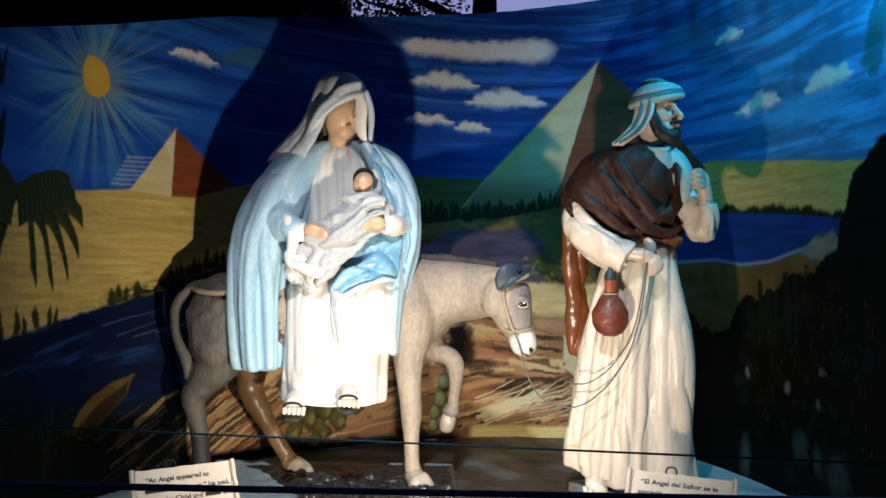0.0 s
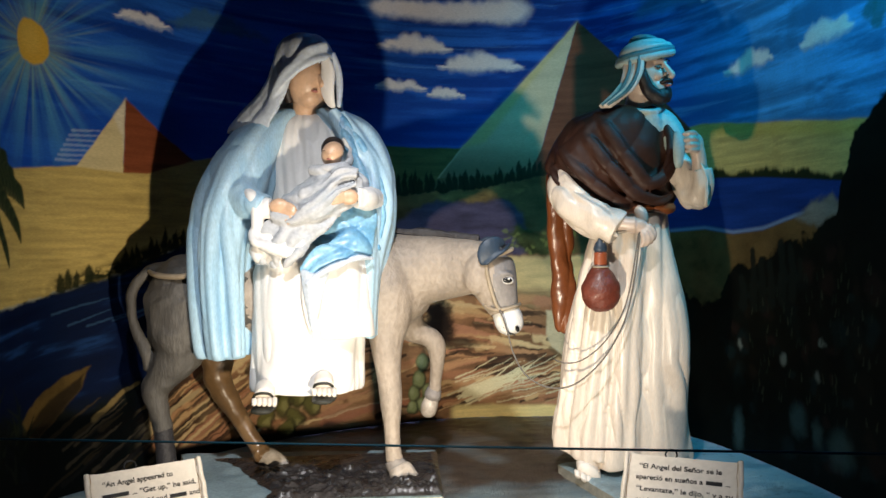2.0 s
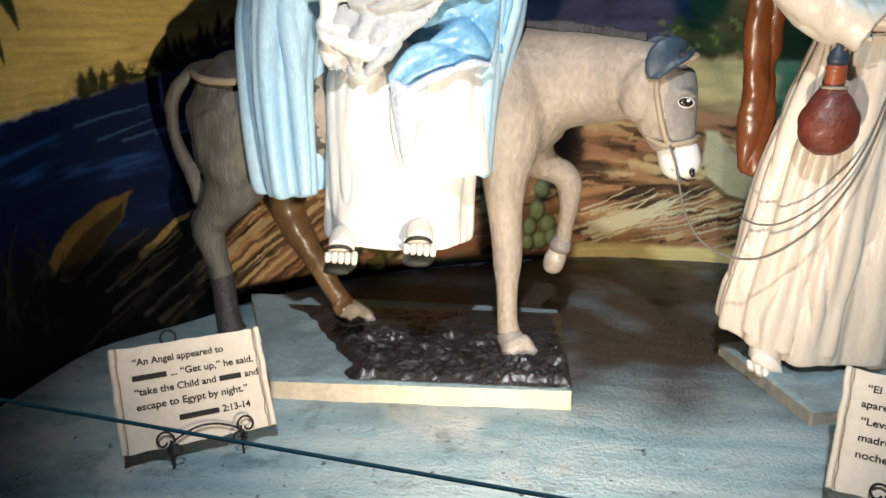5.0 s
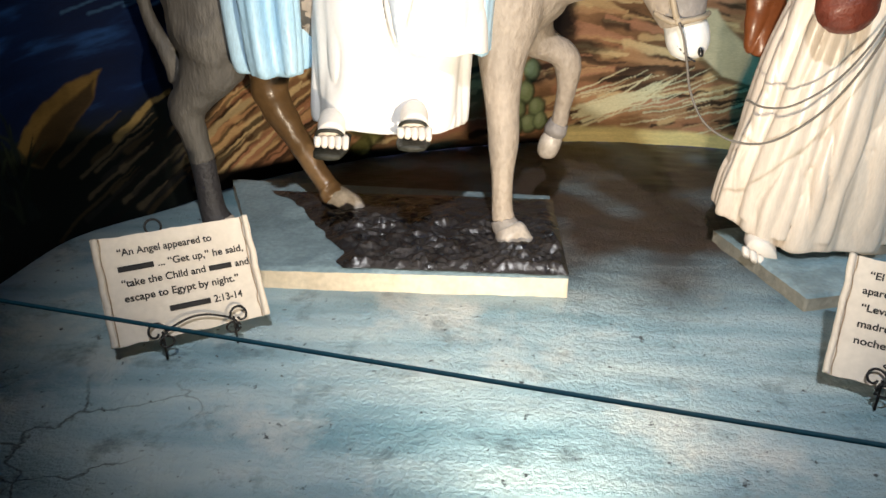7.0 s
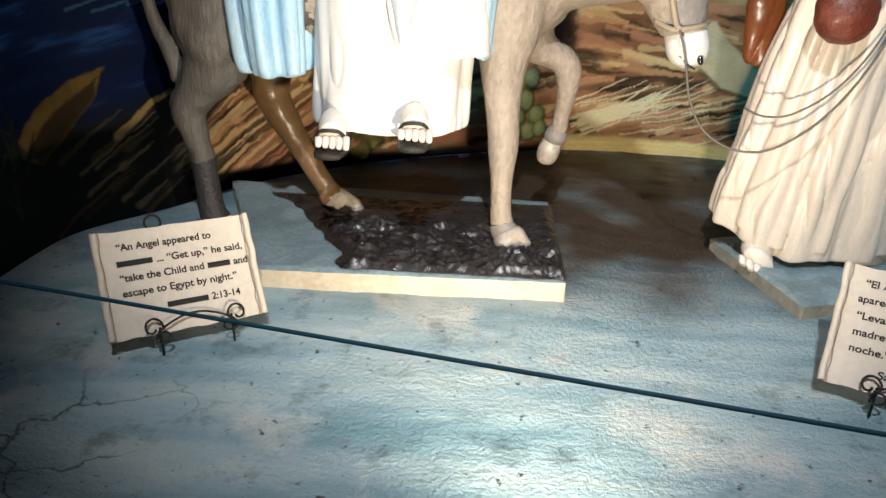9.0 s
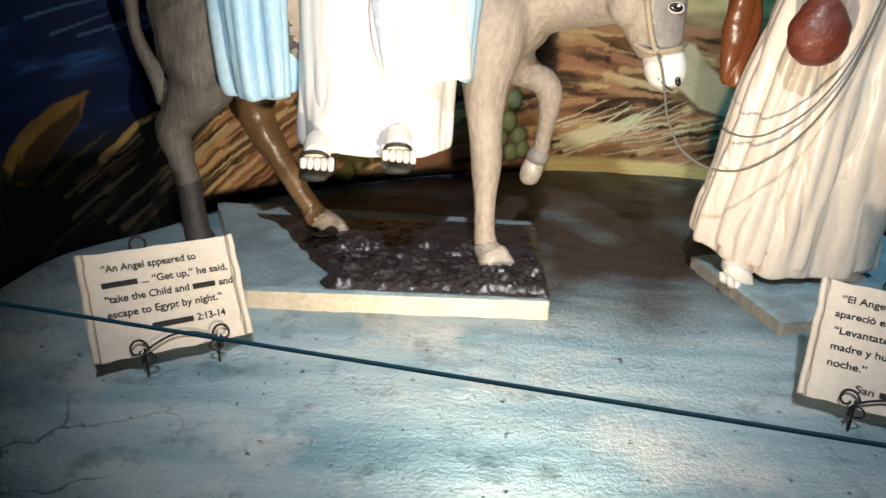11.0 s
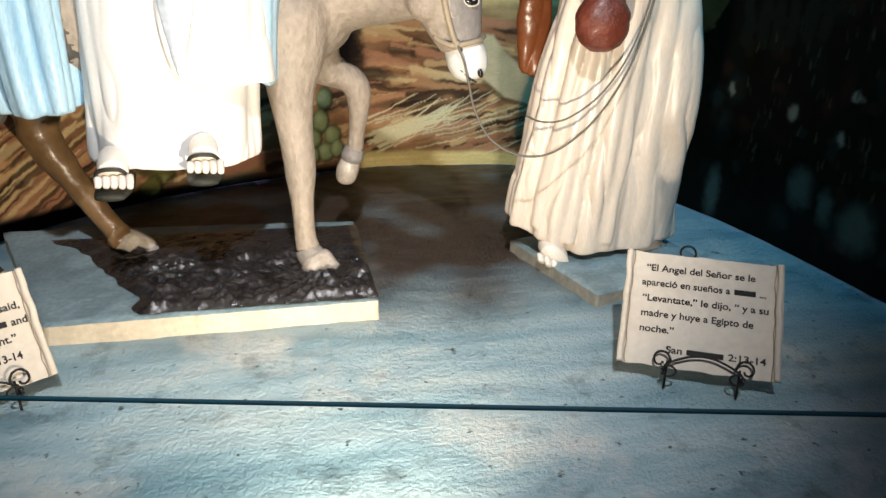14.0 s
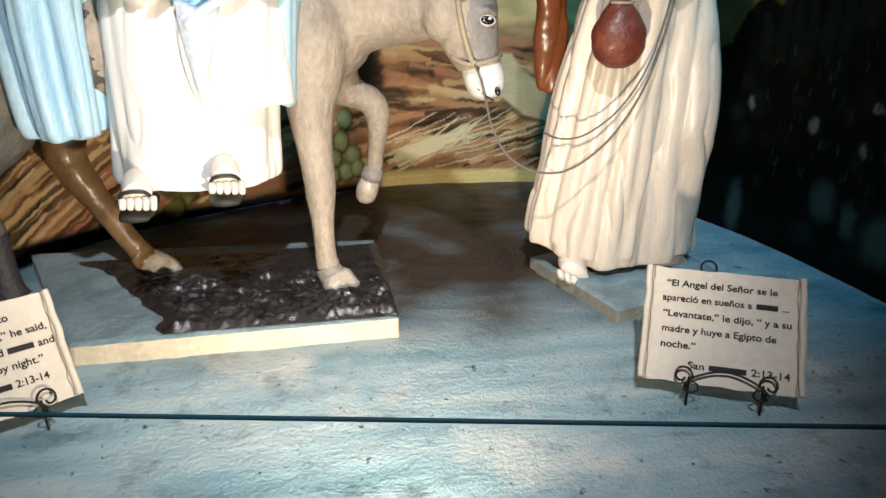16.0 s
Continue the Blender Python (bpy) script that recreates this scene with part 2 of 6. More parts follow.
def drape(bd, keys, material, seg=96, n=8, folds=((9, 0.0, 1.0),), drift=0.6, caps=True, arc=None, thick=0.0, lean=(0, 0), crumple=0.0):
    """Hanging cloth: keys (z, cx, cy, rx, ry, fold depth). folds: (count, phase, weight). arc: opening (centre angle, half angle at the
    first key, half angle at the last) that is left out, thick: the sheet's thickness then."""
    p = spline(keys, n)
    rows, inner = [], []
    z0, z1 = p[0][0], p[-1][0]
    for q in p:
        z, cx, cy, rx, ry, amp = q
        k = (z - z0) / (z1 - z0 + 1e-9)
        ring, inn = [], []
        m = seg if not arc else seg + 1
        for j in range(m):
            if arc:
                t = min(max((k - 0.22) / 0.28, 0), 1)
                half = radians(arc[1] + (arc[2] - arc[1]) * t * t * (3 - 2 * t))
                th = radians(arc[0]) + half + (2 * math.pi - 2 * half) * j / seg
            else:
                th = 2 * math.pi * j / seg
            f = sum(w * cusp(c * (th + ph) + drift * 2 * math.sin(k * 3 + c)) for c, ph, w in folds)
            x, y = math.cos(th), math.sin(th)
            pt = Vector((cx + x * (rx + amp * f), cy + y * (ry + amp * f), z))
            if crumple:
                pt += Vector((x, y, 0.3)) * crumple * noise.noise(pt * 11)
            ring.append(pt)
            inn.append(Vector((pt.x - x * thick, pt.y - y * thick, pt.z)))
        rows.append(ring)
        inner.append(inn)
    if not arc:
        bd.grid(rows, material, caps=caps)
    else:
        bd.grid([r + i[::-1] for r, i in zip(rows, inner)], material, caps=False)
        for r, i in ((rows[0], inner[0]), (rows[-1], inner[-1])):
            bd.grid([r, i], material, closed=False)


def sheet(bd, lines, material, thick=0.012, n=7, pleats=0, depth=0.0, bend=0.0):
    """A piece of cloth lofted through edge lines of equally many points, pleated along the lines."""
    along = [spline(q, n) for q in lines]
    grid = np.stack([spline([q[i] for q in along], n) for i in range(len(along[0]))])
    du, dv = np.gradient(grid, axis=0), np.gradient(grid, axis=1)
    nrm = np.cross(du, dv)
    nrm /= np.linalg.norm(nrm, axis=2)[..., None] + 1e-9
    if nrm[..., 1].mean() > 0:
        nrm = -nrm
    if pleats:
        t = np.linspace(0, 1, grid.shape[1])
        k = np.linspace(0, 1, grid.shape[0])
        f = np.array([[cusp(2 * math.pi * pleats * b + bend * math.sin(3 * a)) for b in t] for a in k])
        grid = grid + nrm * (f * depth * (0.35 + 0.65 * k[:, None]))[..., None]
    back = grid - nrm * thick
    bd.grid([[Vector(q) for q in a] + [Vector(q) for q in b[::-1]] for a, b in zip(grid, back)], material)


def thing(name, label, category, group="", kind=""):
    return tagged(new(name), label, category, group, kind)


def part(name, bd, parent, label="", kind=""):
    me = bd.mesh(name) if isinstance(bd, Build) else bd
    ob = new(name, me)
    ob.parent = parent
    return tagged(ob, label, kind=kind) if label or kind else ob


def one(name, bd, label, category, kind="", group=""):
    return tagged(new(name, bd.mesh(name)), label, category, group, kind)


def box(bd, lo, hi, material, bevel=0.004, wob=0.0):
    """A block with worn, rounded edges."""
    (x0, y0, z0), (x1, y1, z1) = lo, hi
    rows = []
    for z, ins in ((z0, bevel), (z0 + bevel, 0), ((z0 + z1) / 2, 0), (z1 - bevel, 0), (z1, bevel)):
        a, b, c, d = x0 + ins, x1 - ins, y0 + ins, y1 - ins
        ring = []
        for (p, q) in (((a, c), (b, c)), ((b, c), (b, d)), ((b, d), (a, d)), ((a, d), (a, c))):
            for k in range(8):
                t = k / 8
                v = Vector((p[0] + (q[0] - p[0]) * t, p[1] + (q[1] - p[1]) * t, z))
                if wob:
                    v += Vector((noise.noise(v * 9), noise.noise(v * 9 + Vector((5, 0, 0))), 0.5 * noise.noise(v * 9 + Vector((0, 7, 0))))) * wob
                ring.append(v)
        rows.append(ring)
    bd.grid(rows, material)


# ---- ground and stage floor ----
bd = Build()
bd.grid([[(-60, -60, -0.45), (60, -60, -0.45)], [(-60, 60, -0.45), (60, 60, -0.45)]], M_GROUND, closed=False)
one("ground", bd, "dark paving in front of the display", "ground", "structure")


def floor_material():
    m = bpy.data.materials.new("blue_grey_painted_concrete")
    m.use_nodes = True
    nt = m.node_tree
    b = nt.nodes["Principled BSDF"]
    tc = nt.nodes.new("ShaderNodeTexCoord")

    def tex(scale, detail=4, stretch=None, rough=0.55):
        n = nt.nodes.new("ShaderNodeTexNoise")
        n.inputs["Scale"].default_value, n.inputs["Detail"].default_value, n.inputs["Roughness"].default_value = scale, detail, rough
        if stretch:
            mp = nt.nodes.new("ShaderNodeMapping")
            mp.inputs["Scale"].default_value = stretch
            nt.links.new(tc.outputs["Object"], mp.inputs[0])
            nt.links.new(mp.outputs[0], n.inputs["Vector"])
        else:
            nt.links.new(tc.outputs["Object"], n.inputs["Vector"])
        return n.outputs[0]

    def ramp(src, stops):
        r = nt.nodes.new("ShaderNodeValToRGB")
        el = r.color_ramp.elements
        while len(el) < len(stops):
            el.new(0.5)
        for e, (p, c) in zip(el, stops):
            e.position, e.color = p, (*c, 1) if len(c) == 3 else c
        nt.links.new(src, r.inputs[0])
        return r.outputs[0]

    def mix(fac, a, bb, mode="MIX"):
        x = nt.nodes.new("ShaderNodeMix")
        x.data_type, x.blend_type = "RGBA", mode
        for v, i in ((fac, 0), (a, 6), (bb, 7)):
            if hasattr(v, "links"):
                nt.links.new(v, x.inputs[i])
            else:
                x.inputs[i].default_value = v
        return x.outputs[2]

    strokes = tex(5, 5, (0.35, 1.6, 1))
    base = ramp(strokes, [(0.28, (0.17, 0.32, 0.39)), (0.5, (0.34, 0.49, 0.55)), (0.74, (0.56, 0.66, 0.66))])
    worn = ramp(tex(2.3, 6, rough=0.65), [(0.53, (0, 0, 0)), (0.66, (1, 1, 1))])
    col = mix(worn, base, (0.62, 0.66, 0.64, 1))
    stain = ramp(tex(6.5, 6, rough=0.7), [(0.55, (0, 0, 0)), (0.76, (1, 1, 1))])
    col = mix(stain, col, (0.05, 0.085, 0.105, 1))
    chip = ramp(tex(30, 4, rough=0.65), [(0.635, (0, 0, 0)), (0.70, (1, 1, 1))])
    col = mix(chip, col, (0.035, 0.05, 0.06, 1))
    ochre = ramp(tex(3.4, 4, (1, 1.3, 1)), [(0.68, (0, 0, 0)), (0.78, (0.6, 0.6, 0.6))])
    col = mix(ochre, col, (0.22, 0.13, 0.06, 1))
    # hairline cracks where the skim coat has lifted
    vo = nt.nodes.new("ShaderNodeTexVoronoi")
    vo.feature = "DISTANCE_TO_EDGE"
    vo.inputs["Scale"].default_value = 5.0
    warp = nt.nodes.new("ShaderNodeVectorMath")
    warp.operation = "MULTIPLY_ADD"
    nz = nt.nodes.new("ShaderNodeTexNoise")
    nz.inputs["Scale"].default_value, nz.inputs["Detail"].default_value = 6, 5
    nt.links.new(tc.outputs["Object"], nz.inputs["Vector"])
    nt.links.new(nz.outputs["Color"], warp.inputs[0])
    warp.inputs[1].default_value = (0.22, 0.22, 0.0)
    nt.links.new(tc.outputs["Object"], warp.inputs[2])
    nt.links.new(warp.outputs[0], vo.inputs["Vector"])
    line = ramp(vo.outputs["Distance"], [(0.0, (1, 1, 1)), (0.022, (0, 0, 0))])
    lifted = nt.nodes.new("ShaderNodeAttribute")
    lifted.attribute_name = "lifted"
    crack = mix(1.0, line, lifted.outputs["Color"], "MULTIPLY")
    col = mix(crack, col, (0.02, 0.03, 0.035, 1))
    # brown towards the back: mud, plus painted-in shade behind the donkey plinth
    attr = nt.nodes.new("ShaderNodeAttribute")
    attr.attribute_name = "mud_shade"
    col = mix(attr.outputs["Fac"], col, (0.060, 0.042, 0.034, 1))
    nt.links.new(col, b.inputs["Base Color"])
    rg = nt.nodes.new("ShaderNodeMapRange")
    rg.inputs[3].default_value, rg.inputs[4].default_value = 0.20, 0.50
    nt.links.new(tex(9, 5), rg.inputs[0])
    nt.links.new(rg.outputs[0], b.inputs["Roughness"])
    b1 = nt.nodes.new("ShaderNodeBump")
    b1.inputs["Strength"].default_value, b1.inputs["Distance"].default_value = 0.8, 0.011
    nt.links.new(tex(75, 4, rough=0.7), b1.inputs["Height"])
    b2 = nt.nodes.new("ShaderNodeBump")
    b2.inputs["Strength"].default_value, b2.inputs["Distance"].default_value = 0.5, 0.015
    nt.links.new(tex(12, 5, (0.6, 1.4, 1), 0.65), b2.inputs["Height"])
    nt.links.new(b1.outputs[0], b2.inputs["Normal"])
    nt.links.new(b2.outputs[0], b.inputs["Normal"])
    return m


def stage_floor():
    """A concrete slab, hand-floated and uneven, with cracks and a muddy strip towards the backdrop that also paints in
    shade.
    """
    x = np.linspace(-2.0, 2.1, 250)
    y = np.linspace(1.55, 4.75, 200)
    bd = Build()
    rows, mud_shade, lifted = [], [], []
    for b in y:
        row = []
        for a in x:
            w = 0.15 * noise.noise(Vector((a * 2, b * 2, 7)))
            h = 0.004 * noise.noise(Vector((a * 3, b * 3, 0))) + 0.0022 * noise.noise(Vector((a * 9, b * 20, 3))) + 0.0016 * abs(noise.noise(Vector((a * 4, (b + w) * 34, 6))))
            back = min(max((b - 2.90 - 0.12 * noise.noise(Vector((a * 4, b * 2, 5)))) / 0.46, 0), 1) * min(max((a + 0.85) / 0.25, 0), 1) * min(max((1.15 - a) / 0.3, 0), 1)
            rough = noise.noise(Vector((a * 13, b * 17, 8))) + 0.5 * noise.noise(Vector((a * 30, b * 38, 8)))
            h += back * 0.006 * rough
            mud_shade.append(min(max(back * (1.0 + 0.5 * noise.noise(Vector((a * 5, b * 5, 1)))), 0), 1))
            lifted.append(0.9 * min(max((-0.62 - a + 0.25 * noise.noise(Vector((a * 4, b * 4, 2)))) / 0.15, 0), 1) * min(max((2.62 - b) / 0.15, 0), 1))
            row.append((a, b, h - 0.002))
        rows.append(row)
    m = floor_material()
    bd.grid(rows, m, closed=False)
    n = len(bd.v)
    edge = [rows[0][j] for j in range(len(x))]
    bd.grid([[(p[0], p[1], -0.45) for p in edge], edge], M_PLINTH, closed=False)
    me = bd.mesh("floor")
    at = me.attributes.new("mud_shade", "FLOAT", "POINT")
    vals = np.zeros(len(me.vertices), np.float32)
    vals[:n] = mud_shade
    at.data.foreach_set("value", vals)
    at = me.attributes.new("lifted", "FLOAT", "POINT")
    vals[:n] = lifted
    at.data.foreach_set("value", vals)
    return tagged(new("floor", me), "blue-grey painted concrete stage floor, scuffed and stained", "floor", kind="structure")


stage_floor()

# ---- painted backdrop canvas ----
FOOT = [(-1.62, 1.2), (-1.52, 2.0), (-1.44, 2.6), (-1.39, 3.0), (-1.34, 3.3), (-1.14, 3.56), (-0.96, 3.82), (-0.64, 4.1), (-0.2, 4.34), (0.27, 4.49),
        (0.64, 4.49), (1.0, 4.43), (1.3, 4.12), (1.47, 3.75), (1.55, 3.4), (1.6, 3.0), (1.68, 2.4), (1.75, 1.9), (1.8, 1.2)]


def rnd(ix, iy, seed):
    h = np.sin(ix * 127.1 + iy * 311.7 + seed * 74.7) * 43758.5453
    return h - np.floor(h)


def vnoise(x, y, seed=0):
    ix, iy = np.floor(x), np.floor(y)
    fx, fy = x - ix, y - iy
    fx, fy = fx * fx * (3 - 2 * fx), fy * fy * (3 - 2 * fy)
    a, b, c, d = rnd(ix, iy, seed), rnd(ix + 1, iy, seed), rnd(ix, iy + 1, seed), rnd(ix + 1, iy + 1, seed)
    return a + (b - a) * fx + (c - a) * fy + (a - b - c + d) * fx * fy


def fbm(x, y, seed=0, octaves=4):
    s, amp, tot = 0, 0.5, 0
    for o in range(octaves):
        s, tot = s + amp * vnoise(x * 2 ** o, y * 2 ** o, seed + o), tot + amp
        amp *= 0.55
    return s / tot


def smooth(a, b, x):
    t = np.clip((x - a) / (b - a), 0, 1)
    return t * t * (3 - 2 * t)


class Canvas:
    """Pigment laid on the canvas in brush layers. u runs along the foot, z up, both in metres."""

    def __init__(self, us, zs):
        self.us, self.Z = us, zs
        self.U = np.repeat(us[:, None], zs.shape[1], 1)
        self.C = np.zeros(zs.shape + (3,))
        self.wu = (fbm(self.U * 22, self.Z * 22, 3) - 0.5)
        self.wz = (fbm(self.U * 22, self.Z * 22, 9) - 0.5)

    def cut(self, lo, hi):
        return slice(max(np.searchsorted(self.us, lo) - 1, 0), np.searchsorted(self.us, hi) + 1)

    def lay(self, s, mask, colour):
        colour = np.asarray(colour, float)
        self.C[s] = self.C[s] * (1 - mask[..., None]) + colour * mask[..., None]

    def poly(self, pts, colour, soft=0.006, rough=0.012, grain=0.2, streak=(6, 40), alpha=1.0, seed=0):
        pts = [(float(a), float(b)) for a, b in pts]
        s = self.cut(min(p[0] for p in pts) - 0.05, max(p[0] for p in pts) + 0.05)
        u, z = self.U[s] + self.wu[s] * rough, self.Z[s] + self.wz[s] * rough
        inside, dist = np.zeros(u.shape, bool), np.full(u.shape, 9.0)
        for i, (x1, y1) in enumerate(pts):
            x2, y2 = pts[(i + 1) % len(pts)]
            hit = ((y1 > z) != (y2 > z)) & (u < (x2 - x1) * (z - y1) / (y2 - y1 + 1e-12) + x1)
            inside ^= hit
            t = np.clip(((u - x1) * (x2 - x1) + (z - y1) * (y2 - y1)) / ((x2 - x1) ** 2 + (y2 - y1) ** 2 + 1e-12), 0, 1)
            dist = np.minimum(dist, np.hypot(u - x1 - t * (x2 - x1), z - y1 - t * (y2 - y1)))
        sd = np.where(inside, dist, -dist)
        g = 1 + grain * 2 * (fbm(self.U[s] * streak[0], self.Z[s] * streak[1], seed + 31) - 0.5)
        self.lay(s, smooth(-soft, soft, sd) * alpha, np.asarray(colour) * g[..., None])

    def stroke(self, pts, w0, w1, colour, alpha=1.0, rough=0.006, soft=0.4):
        s = self.cut(min(p[0] for p in pts) - 0.08, max(p[0] for p in pts) + 0.08)
        u, z = self.U[s] + self.wu[s] * rough, self.Z[s] + self.wz[s] * rough
        m = np.zeros(u.shape)
        n = len(pts) - 1
        for i in range(n):
            (x1, y1), (x2, y2) = pts[i], pts[i + 1]
            t = np.clip(((u - x1) * (x2 - x1) + (z - y1) * (y2 - y1)) / ((x2 - x1) ** 2 + (y2 - y1) ** 2 + 1e-12), 0, 1)
            w = w0 + (w1 - w0) * (i + t) / n
            d = np.hypot(u - x1 - t * (x2 - x1), z - y1 - t * (y2 - y1))
            m = np.maximum(m, 1 - smooth(1 - soft, 1 + soft, d / np.maximum(w, 1e-4)))
        self.lay(s, m * alpha, colour)

    def spot(self, u0, z0, ru, rz, colour, alpha=1.0, soft=0.25, rough=0.02):
        s = self.cut(u0 - ru * 1.5 - 0.02, u0 + ru * 1.5 + 0.02)
        d = np.hypot((self.U[s] + self.wu[s] * rough - u0) / ru, (self.Z[s] + self.wz[s] * rough - z0) / rz)
        self.lay(s, (1 - smooth(1 - soft, 1 + soft, d)) * alpha, colour)


def lerp(u, table):
    return np.interp(u, [a for a, b in table], [b for a, b in table])


R = random.Random(5)


def paint(c):
    U, Z = c.U, c.Z
    full = slice(None)
    # sky: deep blue with long dry-brush streaks, paler and greener to the far side
    st = fbm(U * 2.2 + 4 * fbm(U * 0.8, Z * 2, 2), Z * 26, 11, 5)
    deep, pale = np.array((0.006, 0.035, 0.20)), np.array((0.020, 0.13, 0.50))
    k = smooth(0.35, 0.75, st)[..., None]
    c.C[:] = deep + (pale - deep) * k
    low = (smooth(2.1, 1.35, Z) * 0.75)[..., None]
    c.C[:] = c.C * (1 - low) + np.array((0.010, 0.075, 0.42)) * low
    rightside = (smooth(5.0, 6.2, U))[..., None]
    c.C[:] = c.C * (1 - 0.75 * rightside) + np.array((0.06, 0.34, 0.66)) * 0.75 * rightside * (0.6 + 0.8 * k)
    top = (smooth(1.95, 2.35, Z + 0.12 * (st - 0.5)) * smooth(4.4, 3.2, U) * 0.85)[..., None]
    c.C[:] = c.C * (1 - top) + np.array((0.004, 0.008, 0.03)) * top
    hi = smooth(0.66, 0.82, fbm(U * 1.3 + 0.6 * Z, Z * 34, 21, 4)) * smooth(1.4, 1.6, Z)
    c.lay(full, hi * 0.5, (0.13, 0.33, 0.62))
    # sun with rays
    du, dz = U - 2.06, Z - 1.71
    r, a = np.hypot(du, dz), np.arctan2(dz, du)
    rays = fbm(a * 9 + 20, r * 1.2, 41, 3)
    c.lay(full, smooth(0.62, 0.08, r) * smooth(0.30, 0.72, rays) * 0.75, (0.10, 0.36, 0.52))
    c.lay(full, smooth(0.42, 0.08, r) * smooth(0.52, 0.78, fbm(a * 14 + 3, r * 2, 45, 3)) * 0.6, (0.30, 0.42, 0.22))
    c.lay(full, smooth(0.20, 0.08, r) * 0.4, (0.25, 0.35, 0.22))
    c.spot(2.06, 1.71, 0.079, 0.083, (0.72, 0.42, 0.05), rough=0.02, soft=0.07)
    c.spot(2.05, 1.72, 0.05, 0.055, (0.80, 0.52, 0.09), 0.6, soft=0.5)
    # clouds
    for u0, u1, z0, h in ((3.78, 4.57, 2.15, 0.12), (3.79, 4.17, 1.975, 0.085), (4.13, 4.56, 1.885, 0.105), (3.77, 4.03, 1.765, 0.055), (4.05, 4.25, 1.735, 0.055),
                          (2.42, 2.68, 1.885, 0.05), (5.76, 6.06, 1.69, 0.085), (6.26, 6.53, 1.69, 0.095), (5.62, 5.80, 2.07, 0.06)):
        n = 9
        for layer, (sh, col, al) in enumerate(((0.0, (0.30, 0.36, 0.50), 0.9), (0.012, (0.72, 0.70, 0.68), 0.95))):
            for i in range(n):
                t = (i + 0.5) / n
                lump = math.sin(math.pi * t) ** 0.7 * (0.65 + 0.5 * R.random())
                if h > 0.09 and u1 - u0 > 0.6:
                    lump = 0.65 + 0.35 * t
                c.spot(u0 + (u1 - u0) * t, z0 + sh + h * lump * 0.42, (u1 - u0) / n * 0.95, max(h * lump * 0.5 - sh * 0.3, 0.006), col, al, soft=0.5, rough=0.035)
    for i in range(7):
        z = 1.29 + 0.02 * i
        c.stroke([(2.16 + 0.012 * i, z), (2.34, z + 0.006)], 0.006, 0.003, (0.55, 0.62, 0.66), 0.3)
    # teal mound shapes high up
    c.poly([(2.66, 1.93), (2.82, 2.02), (2.95, 2.03), (3.15, 1.96), (3.2, 1.94)], (0.035, 0.10, 0.16), soft=0.02, rough=0.05, alpha=0.8)
    c.poly([(5.2, 2.1), (5.3, 2.22), (5.48, 2.25), (5.62, 2.15), (5.6, 2.08)], (0.03, 0.13, 0.26), soft=0.03, rough=0.05, alpha=0.7)
    # far plain
    hz = lerp(U, [(0, 1.15), (1.76, 1.215), (2.11, 1.255), (2.77, 1.335), (3.3, 1.42), (3.82, 1.463), (4.6, 1.465), (5.3, 1.49), (5.61, 1.50), (6.19, 1.425), (6.6, 1.37), (8, 1.3)])
    wob = 0.012 * (fbm(U * 9, Z * 0, 7) - 0.5)
    sandtex = fbm(U * 7 + 3 * fbm(U * 5, Z * 9, 51), Z * 75, 52, 4)
    sand = np.array((0.50, 0.37, 0.12)) * (0.62 + 0.75 * sandtex)[..., None]
    green = np.array((0.115, 0.125, 0.045)) * (0.6 + 0.8 * sandtex)[..., None]
    g = smooth(2.75, 3.1, U)[..., None] * smooth(5.5, 5.25, U)[..., None]
    c.lay(full, smooth(-0.006, 0.006, hz + wob - Z), sand * (1 - g) + green * g)
    c.lay(full, smooth(0.05, 0.0, np.abs(hz - 0.03 - Z)) * smooth(5.4, 5.7, U) * 0.5, (0.50, 0.36, 0.06))
    # pyramids
    c.poly([(2.454, 1.562), (2.243, 1.268), (2.437, 1.257)], (0.60, 0.50, 0.27), soft=0.004, rough=0.006, streak=(4, 30))
    c.poly([(2.454, 1.562), (2.40, 1.485), (2.437, 1.40), (2.44, 1.36)], (0.68, 0.62, 0.47), soft=0.012, rough=0.01, alpha=0.8)
    c.poly([(2.454, 1.562), (2.437, 1.257), (2.56, 1.262), (2.80, 1.335)], (0.20, 0.055, 0.022), soft=0.004, rough=0.006, streak=(3, 60), grain=0.45)
    c.poly([(4.875, 2.142), (4.235, 1.465), (4.10, 1.30), (4.62, 1.34), (4.67, 1.45)], (0.58, 0.49, 0.31), soft=0.004, rough=0.006, streak=(3, 14), grain=0.25)
    c.poly([(4.875, 2.142), (4.235, 1.465), (4.37, 1.50)], (0.60, 0.48, 0.14), soft=0.02, rough=0.006, alpha=0.55)
    s = c.cut(4.0, 4.8)
    c.lay(s, smooth(1.56, 1.34, c.Z[s]) * smooth(-0.01, 0.02, lerp(c.U[s], [(4.0, 1.2), (4.10, 1.30), (4.235, 1.465), (4.875, 2.142)]) - c.Z[s]) * smooth(4.72, 4.66, c.U[s]) * 0.85, (0.10, 0.105, 0.055))
    c.poly([(4.875, 2.142), (4.67, 1.45), (4.62, 1.34), (5.15, 1.36), (5.55, 1.47)], (0.17, 0.060, 0.032), soft=0.004, rough=0.006, streak=(3, 50), grain=0.4)
    # left shore line and river
    sh = lerp(U, [(0, 0.58), (1.48, 0.686), (1.77, 0.724), (2.12, 0.775), (2.38, 0.84), (2.78, 0.97), (3.2, 1.10), (3.6, 1.16), (3.85, 1.18)]) + 0.02 * (fbm(U * 14, Z * 0 + 3, 61) - 0.5)
    water = fbm(U * 3 + 2 * Z, Z * 24 - U * 4, 63, 5)
